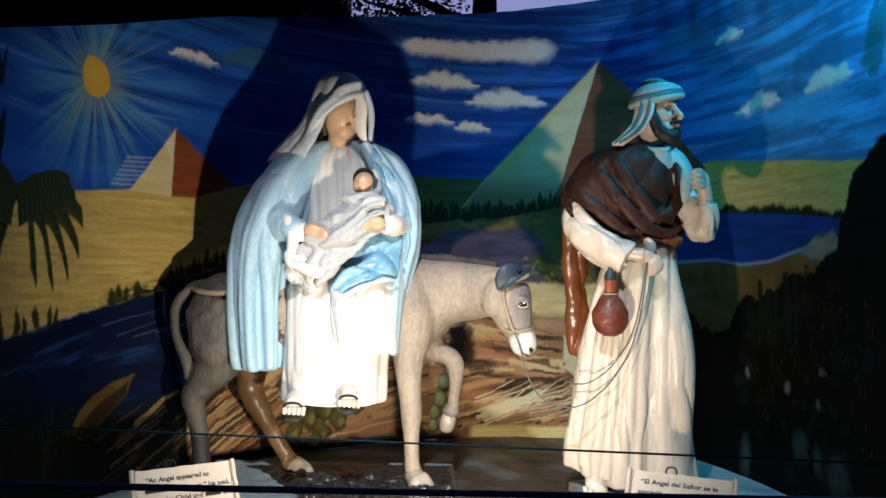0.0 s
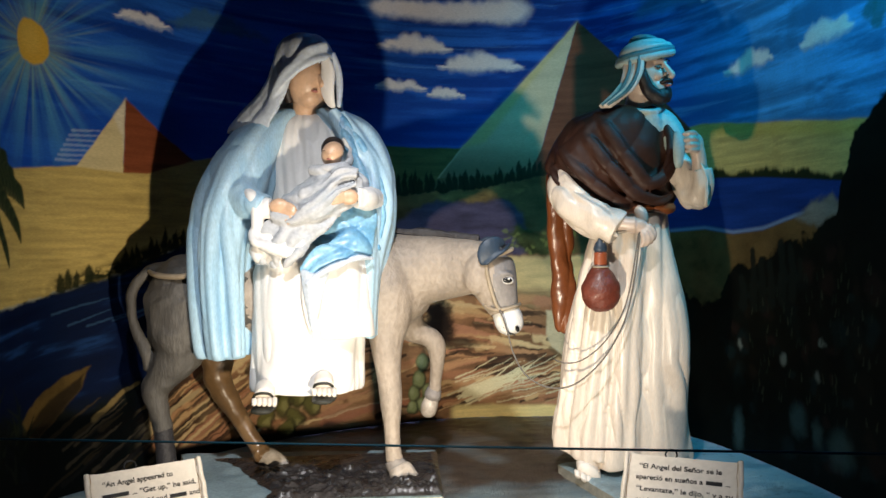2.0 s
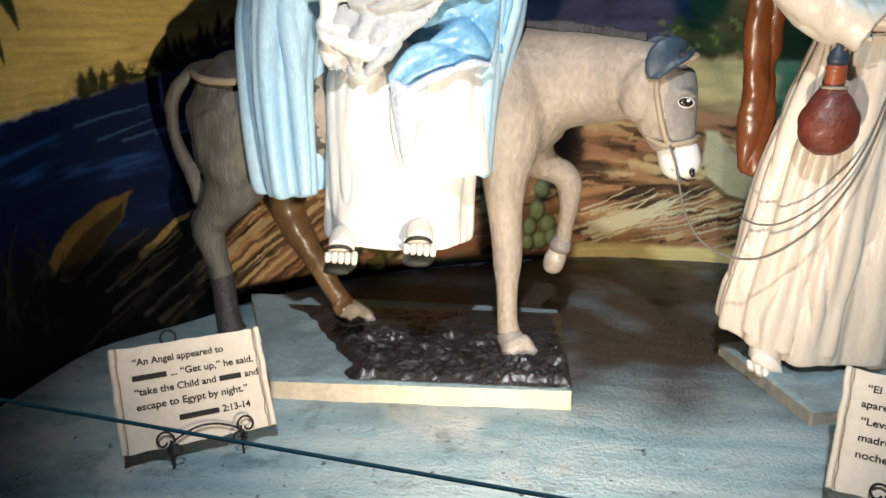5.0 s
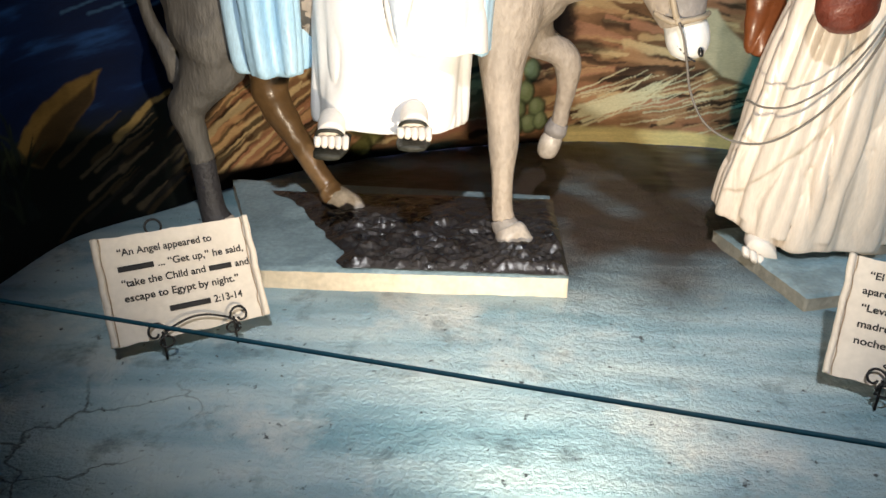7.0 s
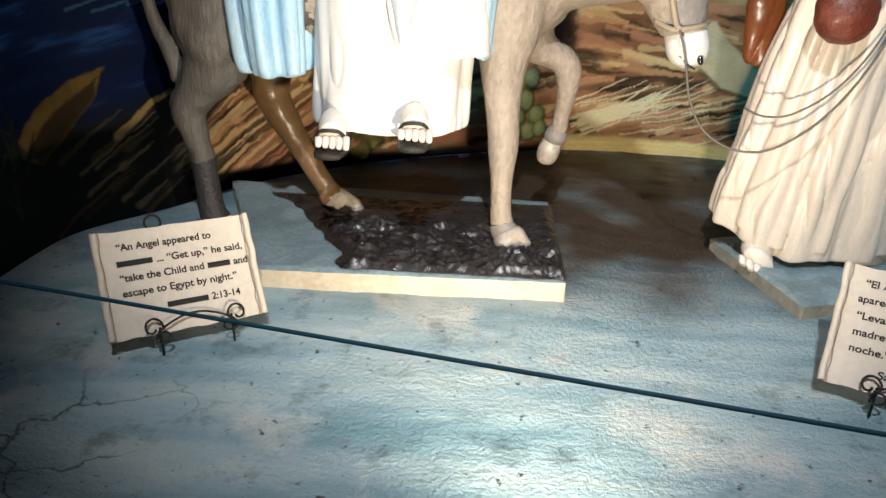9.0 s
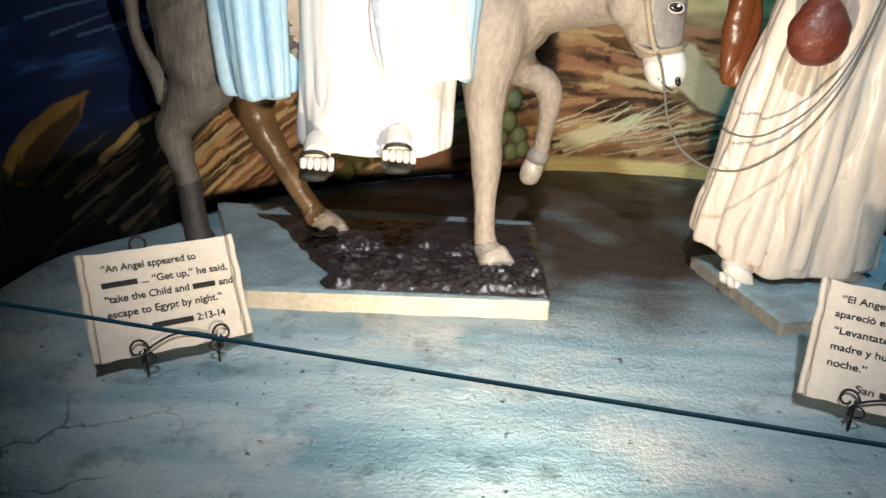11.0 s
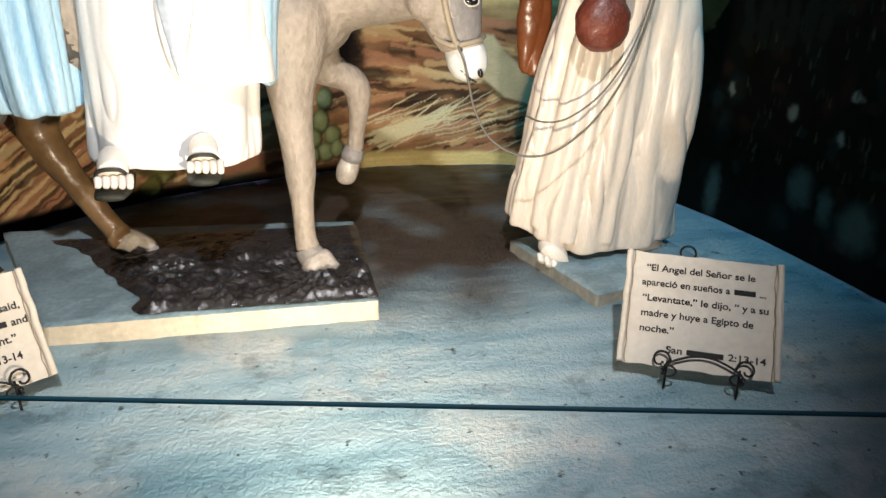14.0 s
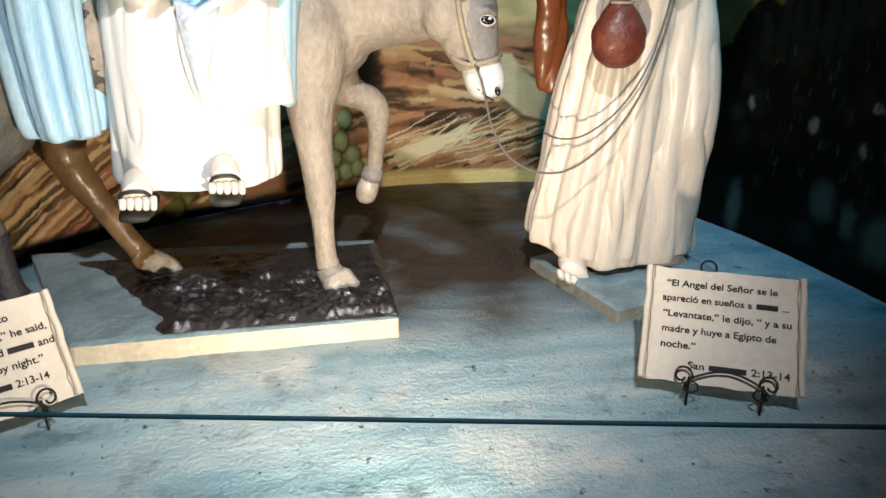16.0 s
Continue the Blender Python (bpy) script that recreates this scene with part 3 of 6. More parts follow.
    wc = np.array((0.002, 0.008, 0.036)) * (0.5 + 0.9 * water)[..., None] + np.array((0.015, 0.06, 0.18)) * (smooth(0.6, 0.85, water) * 0.6)[..., None]
    left = smooth(3.95, 3.8, U)
    c.lay(full, smooth(-0.004, 0.004, sh - Z) * left, wc)
    c.lay(full, smooth(0.012, 0.0, np.abs(sh - Z)) * left * smooth(0.45, 0.6, fbm(U * 20, Z * 60, 66)) * 0.6, (0.30, 0.33, 0.30))
    for i in range(12):
        u0, z0 = 2.0 + 0.8 * R.random(), 0.45 + 0.3 * R.random()
        c.stroke([(u0, z0), (u0 + 0.10 + 0.15 * R.random(), z0 + 0.05)], 0.005, 0.002, (0.04, 0.10, 0.20), 0.5)
    # dark reeds and cypresses along the shore
    c.lay(full, smooth(0.05, 0.01, np.abs(sh + 0.022 - Z)) * smooth(2.0, 2.35, U) * left * smooth(0.3, 0.5, fbm(U * 30, Z * 30, 67)), (0.012, 0.016, 0.006))
    for u in [1.36, 1.42, 1.50, 1.535, 1.62, 1.66, 1.72, 1.80, 1.84, 2.17, 2.20, 2.235, 2.29, 2.41, 2.44, 2.47, 2.50, 2.57, 2.60, 2.64, 2.67, 2.70, 2.74, 2.78, 2.83, 2.88, 2.95, 3.0, 3.1]:
        b = float(lerp(u, [(1.3, 0.675), (1.48, 0.69), (1.77, 0.728), (2.12, 0.78), (2.38, 0.845), (2.78, 0.975), (3.2, 1.10)]))
        h = 0.05 + 0.07 * R.random()
        c.poly([(u - 0.018, b - 0.01), (u - 0.013, b + h * 0.6), (u + 0.001, b + h), (u + 0.014, b + h * 0.55), (u + 0.018, b - 0.01)], (0.012, 0.016, 0.006), soft=0.005, rough=0.03, alpha=0.95)
    # middle distance: tree line, ochre bank and violet rock pool
    c.poly([(3.5, 1.05), (3.8, 1.215), (3.95, 1.235), (4.2, 1.25), (4.5, 1.30), (4.8, 1.36), (5.3, 1.36), (5.3, 0.5), (3.5, 0.5)], (0.11, 0.075, 0.030), soft=0.012, rough=0.03, streak=(9, 18), grain=0.7)
    c.poly([(4.0, 1.19), (4.2, 1.24), (4.45, 1.27), (4.6, 1.24), (4.3, 1.17)], (0.26, 0.17, 0.06), soft=0.03, rough=0.05, streak=(14, 40), grain=0.7, alpha=0.8)
    for i in range(46):
        u = 3.72 + 1.45 * i / 46 + 0.012 * R.random()
        b = float(lerp(u, [(3.7, 1.20), (3.95, 1.235), (4.2, 1.25), (4.5, 1.30), (4.8, 1.35), (5.3, 1.36)]))
        h = 0.035 + 0.06 * R.random() + (0.03 if u < 4.1 else 0)
        c.poly([(u - 0.02, b - 0.02), (u - 0.013, b + h * 0.6), (u, b + h), (u + 0.013, b + h * 0.6), (u + 0.02, b - 0.02)], (0.010, 0.017, 0.008), soft=0.005, rough=0.03, alpha=0.92)
    c.poly([(3.80, 0.80), (3.86, 1.06), (3.98, 1.14), (4.10, 1.185), (4.3, 1.17), (4.5, 1.185), (4.57, 1.10), (4.60, 0.97), (4.58, 0.85), (4.2, 0.80)], (0.075, 0.060, 0.105), soft=0.015, rough=0.03, streak=(8, 30), grain=0.5)
    c.poly([(3.55, 0.8), (3.7, 1.0), (3.86, 1.03), (3.98, 0.95), (4.05, 0.8)], (0.006, 0.010, 0.035), soft=0.03, rough=0.05)
    c.poly([(4.48, 1.0), (4.55, 1.04), (4.75, 0.98), (4.85, 0.90), (4.6, 0.86)], (0.05, 0.06, 0.02), soft=0.02, rough=0.06, grain=0.7, streak=(20, 30))
    for i in range(26):
        u, z = 4.45 + 0.4 * R.random(), 0.88 + 0.16 * R.random()
        c.spot(u, z, 0.012, 0.010, (0.20, 0.22, 0.06), 0.6, soft=0.5, rough=0.05)
    # the foreground bank of rock and straw
    c.poly([(2.52, 0.02), (2.55, 0.34), (2.72, 0.50), (2.95, 0.60), (3.3, 0.74), (3.7, 0.84), (4.2, 0.86), (4.6, 0.88), (5.0, 0.88), (5.2, 0.6), (5.25, -0.05), (2.52, -0.05)], (0.24, 0.125, 0.06), soft=0.02, rough=0.06, streak=(5, 16), grain=0.9)
    c.poly([(4.35, 0.87), (5.1, 0.87), (5.1, 0.70), (4.62, 0.66), (4.5, 0.72)], (0.66, 0.48, 0.22), soft=0.015, rough=0.03, streak=(6, 30), grain=0.3)
    c.poly([(4.40, 0.70), (5.1, 0.70), (5.1, 0.61), (4.5, 0.60)], (0.36, 0.25, 0.12), soft=0.02, rough=0.03, streak=(6, 40), grain=0.5)
    cols = [(0.62, 0.45, 0.23), (0.46, 0.25, 0.12), (0.33, 0.15, 0.075), (0.060, 0.034, 0.020), (0.022, 0.014, 0.010), (0.55, 0.36, 0.17), (0.42, 0.20, 0.11)]
    for i in range(330):
        u = 2.6 + 2.45 * R.random()
        topz = float(lerp(u, [(2.6, 0.36), (3.0, 0.6), (3.7, 0.80), (5.1, 0.60)]))
        z = 0.06 + (topz - 0.06) * R.random()
        ln = 0.08 + 0.30 * R.random()
        sl = (0.55 if u < 3.2 else 0.18 if u < 3.9 else -0.12 if z > 0.35 else 0.16) + 0.16 * (R.random() - 0.5)
        bow = 0.03 * (R.random() - 0.5)
        w = 0.007 + 0.021 * R.random()
        c.stroke([(u - ln / 2, z - sl * ln / 2), (u, z + bow), (u + ln / 2, z + sl * ln / 2)], w, w * 0.25, cols[R.randrange(len(cols))], 0.85, rough=0.025)
    c.spot(4.10, 0.52, 0.07, 0.12, (0.012, 0.008, 0.006), 0.95, soft=0.4, rough=0.1)
    c.poly([(3.95, 0.40), (4.05, 0.62), (4.18, 0.62), (4.20, 0.45), (4.35, 0.40), (4.2, 0.36)], (0.014, 0.009, 0.007), soft=0.02, rough=0.06, alpha=0.85)
    for i in range(42):
        u, z = 4.2 + 0.75 * R.random(), 0.07 + 0.20 * R.random()
        ln = 0.15 + 0.25 * R.random()
        c.stroke([(u - ln / 2, z - 0.03), (u, z + 0.01), (u + ln / 2, z + 0.075)], 0.004, 0.0015, ((0.68, 0.58, 0.34), (0.42, 0.26, 0.13), (0.58, 0.54, 0.34))[i % 3], 0.8, rough=0.012)
    for i in range(16):
        u, z = 4.40 + 0.1 * R.random(), 0.17 + 0.06 * R.random()
        c.stroke([(u - 0.20, z - 0.06 - 0.04 * R.random()), (u, z), (u + 0.11, z + 0.10 * R.random())], 0.006, 0.002, (0.68, 0.60, 0.36), 0.9)
    # yellow foot of the bank, then black paint for the plinth's shade further along
    c.lay(full, smooth(0.075, 0.05, Z + 0.03 * (fbm(U * 9, Z * 3, 71) - 0.5)) * smooth(4.14, 4.19, U) * smooth(5.3, 5.2, U), np.array((0.66, 0.52, 0.22)) * (0.7 + 0.6 * sandtex)[..., None])
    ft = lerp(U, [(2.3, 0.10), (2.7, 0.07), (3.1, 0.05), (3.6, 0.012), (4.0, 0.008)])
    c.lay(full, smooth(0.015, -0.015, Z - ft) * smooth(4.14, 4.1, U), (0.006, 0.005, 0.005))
    c.stroke([(3.45, 0.045), (3.62, 0.075), (3.80, 0.105), (3.95, 0.11)], 0.022, 0.012, (0.34, 0.14, 0.08), 0.9, rough=0.02)
    c.stroke([(3.45, 0.075), (3.66, 0.11), (3.95, 0.13)], 0.008, 0.004, (0.45, 0.28, 0.17), 0.8, rough=0.02)
    # pale horn-shaped rock
    c.poly([(4.69, 0.58), (4.74, 0.575), (4.80, 0.50), (4.88, 0.43), (4.985, 0.35), (4.99, 0.285), (4.90, 0.285), (4.80, 0.31), (4.72, 0.37), (4.69, 0.45)], (0.56, 0.47, 0.29), soft=0.008, rough=0.012, streak=(14, 14), grain=0.25)
    c.stroke([(4.71, 0.37), (4.80, 0.30), (4.92, 0.275)], 0.012, 0.008, (0.12, 0.08, 0.04), 0.7)
    # prickly pears
    for u, z, ru, rz in ((4.005, 0.315, 0.032, 0.048), (3.985, 0.225, 0.036, 0.050), (4.035, 0.155, 0.036, 0.045), (3.955, 0.15, 0.032, 0.045), (4.005, 0.085, 0.040, 0.040), (4.055, 0.095, 0.03, 0.04), (3.945, 0.075, 0.03, 0.035)):
        c.spot(u, z, ru * 1.1, rz * 1.1, (0.035, 0.045, 0.022), 0.9, soft=0.15)
        c.spot(u - 0.004, z + 0.004, ru * 0.85, rz * 0.88, (0.22, 0.26, 0.12), 0.95, soft=0.3)
        c.spot(u - 0.009, z + 0.012, ru * 0.4, rz * 0.45, (0.33, 0.37, 0.20), 0.7, soft=0.6)
    for u, z, ru, rz in ((3.15, 0.11, 0.045, 0.055), (3.24, 0.18, 0.05, 0.07), (3.33, 0.22, 0.05, 0.075), (3.30, 0.09, 0.05, 0.05), (3.40, 0.15, 0.045, 0.06), (3.20, 0.25, 0.04, 0.06), (3.26, 0.055, 0.05, 0.04)):
        c.spot(u, z, ru * 1.1, rz * 1.1, (0.02, 0.02, 0.008), 0.9, soft=0.2, rough=0.05)
        c.spot(u - 0.006, z + 0.006, ru * 0.8, rz * 0.85, (0.13, 0.12, 0.035), 0.9, soft=0.4, rough=0.05)
        c.spot(u + 0.01, z - 0.02, ru * 0.4, rz * 0.35, (0.30, 0.27, 0.10), 0.7, soft=0.6, rough=0.05)
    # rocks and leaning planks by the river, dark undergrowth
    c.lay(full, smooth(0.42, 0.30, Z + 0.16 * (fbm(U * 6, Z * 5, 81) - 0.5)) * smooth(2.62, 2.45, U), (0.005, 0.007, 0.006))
    c.poly([(1.95, 0.30), (2.06, 0.40), (2.18, 0.46), (2.285, 0.485), (2.25, 0.40), (2.14, 0.30), (2.05, 0.24)], (0.10, 0.062, 0.018), soft=0.006, rough=0.015, streak=(12, 12), grain=0.7)
    c.poly([(2.0, 0.29), (2.12, 0.38), (2.26, 0.455), (2.25, 0.40), (2.14, 0.30), (2.05, 0.24)], (0.018, 0.012, 0.006), soft=0.008, rough=0.015, alpha=0.9)
    for i in range(40):
        u, z = 2.2 + 0.55 * R.random(), 0.06 + 0.26 * R.random()
        ln = 0.08 + 0.2 * R.random()
        c.stroke([(u - ln / 2, z - 0.3 * ln), (u + ln / 2, z + 0.28 * ln)], 0.005 + 0.008 * R.random(), 0.002, ((0.02, 0.018, 0.016), (0.05, 0.035, 0.018), (0.008, 0.006, 0.005), (0.10, 0.075, 0.045))[i % 4], 0.7, rough=0.02)
    c.stroke([(2.30, 0.27), (2.42, 0.36), (2.50, 0.39)], 0.014, 0.006, (0.22, 0.15, 0.055), 0.9, rough=0.02)
    c.stroke([(2.56, 0.18), (2.68, 0.24), (2.80, 0.30)], 0.018, 0.008, (0.40, 0.30, 0.16), 0.9, rough=0.02)
    for i in range(60):
        u, z = 1.45 + 0.55 * R.random(), 0.10 + 0.22 * R.random()
        ln, an = 0.08 + 0.14 * R.random(), math.pi * (0.25 + 0.5 * R.random())
        c.stroke([(u, z), (u + ln * 0.5 * math.cos(an), z + ln * 0.6 * math.sin(an)), (u + ln * math.cos(an) * 1.3, z + ln * math.sin(an))], 0.010, 0.001, ((0.005, 0.009, 0.006), (0.018, 0.025, 0.013), (0.008, 0.013, 0.013))[i % 3], 0.85)
    # palm
    c.stroke([(1.40, 0.55), (1.46, 0.8), (1.52, 1.02), (1.60, 1.20)], 0.022, 0.016, (0.020, 0.012, 0.006))
    for (u1, z1) in ((1.99, 1.16), (1.97, 1.03), (1.90, 0.94), (1.80, 0.90), (1.70, 0.92), (1.45, 0.98), (1.36, 1.06), (1.90, 1.28), (1.40, 1.28), (1.94, 1.22), (1.30, 1.18), (1.50, 0.93)):
        mu, mz = (1.60 + u1) / 2 + 0.02, 1.27 + 0.06 * (z1 - 1.0)
        for j in range(44):
            t = (j + 1) / 45
            pu = (1 - t) ** 2 * 1.60 + 2 * t * (1 - t) * mu + t * t * u1
            pz = (1 - t) ** 2 * 1.20 + 2 * t * (1 - t) * (mz + 0.03) + t * t * z1
            d = 1 if u1 > 1.6 else -1
            c.stroke([(pu, pz), (pu + d * 0.015, pz - 0.04), (pu + d * 0.02, pz - 0.11 * (1.1 - 0.5 * t))], 0.014, 0.004, ((0.010, 0.020, 0.012), (0.020, 0.035, 0.016), (0.035, 0.05, 0.022))[j % 3], 0.9)
    for i in range(50):
        u, z = 1.2 + 0.32 * R.random(), 1.25 + 0.38 * R.random()
        c.stroke([(u, z), (u + 0.05 * (R.random() - 0.3), z + 0.12)], 0.018, 0.004, (0.006, 0.010, 0.012), 0.9)
    # right bank: hedge, lake, hill and dark thicket
    hedge = lerp(U, [(5.0, 1.29), (5.61, 1.266), (6.0, 1.238), (6.6, 1.172), (8, 1.1)])
    rightm = smooth(5.2, 5.35, U)
    c.lay(full, smooth(-0.012, 0.012, hedge + 0.05 * (fbm(U * 26, Z * 0, 91) - 0.35) - Z) * rightm, (0.016, 0.022, 0.008))
    lake = hedge - 0.022
    lw = fbm(U * 3, Z * 40, 93)
    c.lay(full, smooth(-0.004, 0.004, lake - Z) * rightm, np.array((0.010, 0.040, 0.20)) * (0.55 + 0.8 * lw)[..., None])
    shore = lerp(U, [(5.2, 0.99), (5.62, 1.01), (5.80, 0.985), (6.0, 1.0), (6.2, 1.045), (6.4, 1.07), (6.6, 1.06), (8, 1.0)])
    c.lay(full, smooth(0.016, 0.0, np.abs(shore - Z)) * rightm * 0.7, (0.25, 0.34, 0.48))
    bank = fbm(U * 9, Z * 12, 95, 5)
    c.lay(full, smooth(-0.005, 0.005, shore - 0.008 - Z) * rightm, np.array((0.13, 0.075, 0.026)) * (0.35 + 1.2 * bank)[..., None])
    c.poly([(6.2, 1.03), (6.3, 1.09), (6.42, 1.12), (6.5, 1.05), (6.35, 1.0)], (0.20, 0.19, 0.16), soft=0.015, rough=0.04, grain=0.6)
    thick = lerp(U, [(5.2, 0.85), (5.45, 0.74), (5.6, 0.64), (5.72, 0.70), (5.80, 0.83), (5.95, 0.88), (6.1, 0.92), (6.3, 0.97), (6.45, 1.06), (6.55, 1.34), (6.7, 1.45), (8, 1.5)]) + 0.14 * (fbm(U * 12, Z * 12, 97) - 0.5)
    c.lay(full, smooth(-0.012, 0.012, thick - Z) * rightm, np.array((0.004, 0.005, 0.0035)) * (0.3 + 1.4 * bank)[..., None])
    for i in range(90):
        u, z = 5.75 + 0.9 * R.random(), 0.06 + 0.85 * R.random()
        if z < float(lerp(u, [(5.7, 0.55), (6.1, 0.8), (6.6, 1.0)])):
            k = i % 5
            c.spot(u, z, 0.015 + 0.03 * R.random(), 0.02 + 0.035 * R.random(), ((0.006, 0.010, 0.009), (0.010, 0.022, 0.022), (0.016, 0.011, 0.007), (0.005, 0.007, 0.005), (0.024, 0.012, 0.010))[k], 0.7, soft=0.45, rough=0.05)
    for u, z, ru, rz in ((6.12, 0.46, 0.018, 0.022), (5.84, 0.49, 0.012, 0.024), (6.36, 0.55, 0.02, 0.012), (6.33, 0.42, 0.015, 0.02), (5.83, 0.10, 0.03, 0.09), (6.21, 0.23, 0.045, 0.06), (6.46, 0.17, 0.06, 0.07), (6.33, 0.20, 0.03, 0.05)):
        c.spot(u, z, ru, rz, (0.10, 0.17, 0.16) if rz > 0.03 else (0.33, 0.36, 0.30), 0.55, soft=0.6, rough=0.04)
    for u, z, h in ((5.86, 0.66, 0.12), (5.93, 0.66, 0.24), (5.99, 0.66, 0.20), (6.05, 0.68, 0.17), (6.12, 0.70, 0.24), (6.18, 0.72, 0.20)):
        c.stroke([(u, z), (u + 0.005, z + h * 0.5), (u - 0.008, z + h)], 0.026, 0.017, (0.010, 0.013, 0.010), 0.95, rough=0.02)
        c.stroke([(u + 0.02, z + h * 0.35), (u + 0.055, z + h * 0.45), (u + 0.055, z + h * 0.75)], 0.014, 0.012, (0.010, 0.013, 0.010), 0.9, rough=0.02)
    for i in range(120):
        u, z = 5.9 + 0.75 * R.random(), 0.25 + 0.6 * R.random()
        if z < float(lerp(u, [(5.7, 0.5), (6.1, 0.75), (6.6, 1.0)])):
            c.stroke([(u, z), (u + 0.02 * (R.random() - 0.5), z + 0.03)], 0.005, 0.002, ((0.02, 0.03, 0.02), (0.05, 0.06, 0.035))[i % 2], 0.6)
    c.stroke([(6.62, 1.75), (6.67, 1.9), (6.72, 2.02)], 0.03, 0.01, (0.02, 0.10, 0.08), 0.7, rough=0.05)
    c.stroke([(6.66, 1.70), (6.70, 1.88), (6.78, 2.02)], 0.03, 0.01, (0.02, 0.12, 0.10), 0.7, rough=0.05)


def canvas_top(u):
    return lerp(u, [(0, 1.55), (1.49, 1.735), (2.73, 2.15), (3.36, 2.29), (4.03, 2.40), (4.68, 2.475), (5.5, 2.56), (6.6, 2.6), (9, 2.6)])


def backdrop():
    foot = spline(FOOT, 40)
    seg = np.hypot(*np.diff(foot, axis=0).T)
    arc = np.concatenate([[0], np.cumsum(seg)])
    us = np.concatenate([np.arange(0, 1.30, 0.05), np.arange(1.30, 6.80, 0.0052), np.arange(6.80, arc[-1], 0.05)])
    nz = 470
    v = np.linspace(0, 1, nz)
    zs = canvas_top(us)[:, None] * v[None, :]
    c = Canvas(us, zs)
    paint(c)
    fx, fy = np.interp(us, arc, foot[:, 0]), np.interp(us, arc, foot[:, 1])
    tx, ty = np.gradient(fx, us), np.gradient(fy, us)
    ln = np.hypot(tx, ty)
    nx, ny = ty / ln, -tx / ln
    # slack cloth: shallow upright folds, slanting creases towards the top
    bow = 0.010 * (fbm(c.U * 4.5, c.Z * 0.7, 101, 3) - 0.5) + 0.010 * (fbm(c.U * 3 + c.Z * 2.6, c.Z * 9 - c.U * 2.2, 105, 3) - 0.5) * smooth(1.5, 2.3, c.Z)
    bow += 0.003 * np.sin(c.U * 38 + 3 * c.Z) * smooth(1.9, 2.4, c.Z)
    X = fx[:, None] + nx[:, None] * bow
    Y = fy[:, None] + ny[:, None] * bow
    nu = len(us)
    co = np.stack([X, Y, zs], -1).reshape(-1, 3)
    i, j = np.meshgrid(np.arange(nu - 1), np.arange(nz - 1), indexing="ij")
    a = (i * nz + j).ravel()
    quads = np.stack([a, a + nz, a + nz + 1, a + 1], -1)
    me = bpy.data.meshes.new("backdrop")
    me.vertices.add(len(co))
    me.vertices.foreach_set("co", co.ravel())
    me.loops.add(quads.size)
    me.loops.foreach_set("vertex_index", quads.ravel())
    me.polygons.add(len(quads))
    me.polygons.foreach_set("loop_start", np.arange(len(quads)) * 4)
    me.polygons.foreach_set("use_smooth", np.ones(len(quads), bool))
    me.update(calc_edges=True)
    at = me.attributes.new("pigment", "FLOAT_COLOR", "POINT")
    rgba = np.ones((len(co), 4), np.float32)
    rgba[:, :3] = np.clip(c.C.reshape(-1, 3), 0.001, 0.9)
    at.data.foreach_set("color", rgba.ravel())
    m = bpy.data.materials.new("hand_painted_canvas")
    m.use_nodes = True
    nt = m.node_tree
    b = nt.nodes["Principled BSDF"]
    at = nt.nodes.new("ShaderNodeAttribute")
    at.attribute_name = "pigment"
    tc = nt.nodes.new("ShaderNodeTexCoord")
    mp = nt.nodes.new("ShaderNodeMapping")
    mp.inputs["Scale"].default_value = (1, 1, 3)
    nz1 = nt.nodes.new("ShaderNodeTexNoise")
    nz1.inputs["Scale"].default_value, nz1.inputs["Detail"].default_value = 70, 4
    nt.links.new(tc.outputs["Object"], mp.inputs[0])
    nt.links.new(mp.outputs[0], nz1.inputs["Vector"])
    mr = nt.nodes.new("ShaderNodeMapRange")
    mr.inputs[3].default_value, mr.inputs[4].default_value = 0.78, 1.22
    nt.links.new(nz1.outputs[0], mr.inputs[0])
    hsv = nt.nodes.new("ShaderNodeHueSaturation")
    nt.links.new(mr.outputs[0], hsv.inputs["Value"])
    nt.links.new(at.outputs["Color"], hsv.inputs["Color"])
    nt.links.new(hsv.outputs[0], b.inputs["Base Color"])
    b.inputs["Roughness"].default_value = 0.6
    b.inputs["Specular IOR Level"].default_value = 0.08
    bp = nt.nodes.new("ShaderNodeBump")
    bp.inputs["Strength"].default_value, bp.inputs["Distance"].default_value = 0.15, 0.003
    nt.links.new(nz1.outputs[0], bp.inputs["Height"])
    nt.links.new(bp.outputs[0], b.inputs["Normal"])
    me.materials.append(m)
    ob = new("backdrop", me)
    return tagged(ob, "hand-painted desert canvas with pyramids, river and palms", "backdrop", kind="structure")


backdrop()

# ---- donkey statue ----


def hand_shape(bd, wrist, palm, tips, material, r=0.011, palm_r=(0.034, 0.022, 0.04), turn=(0, 0, 0)):
    """A plain carved hand: palm and bent fingers."""
    blob(bd, palm, palm_r, material, turn, 14)
    for k, (knuckle, mid, tip) in enumerate(tips):
        tube(bd, [(*palm, r), (*knuckle, r), (*mid, r * 0.95), (*tip, r * 0.75)], material, 8, 3)


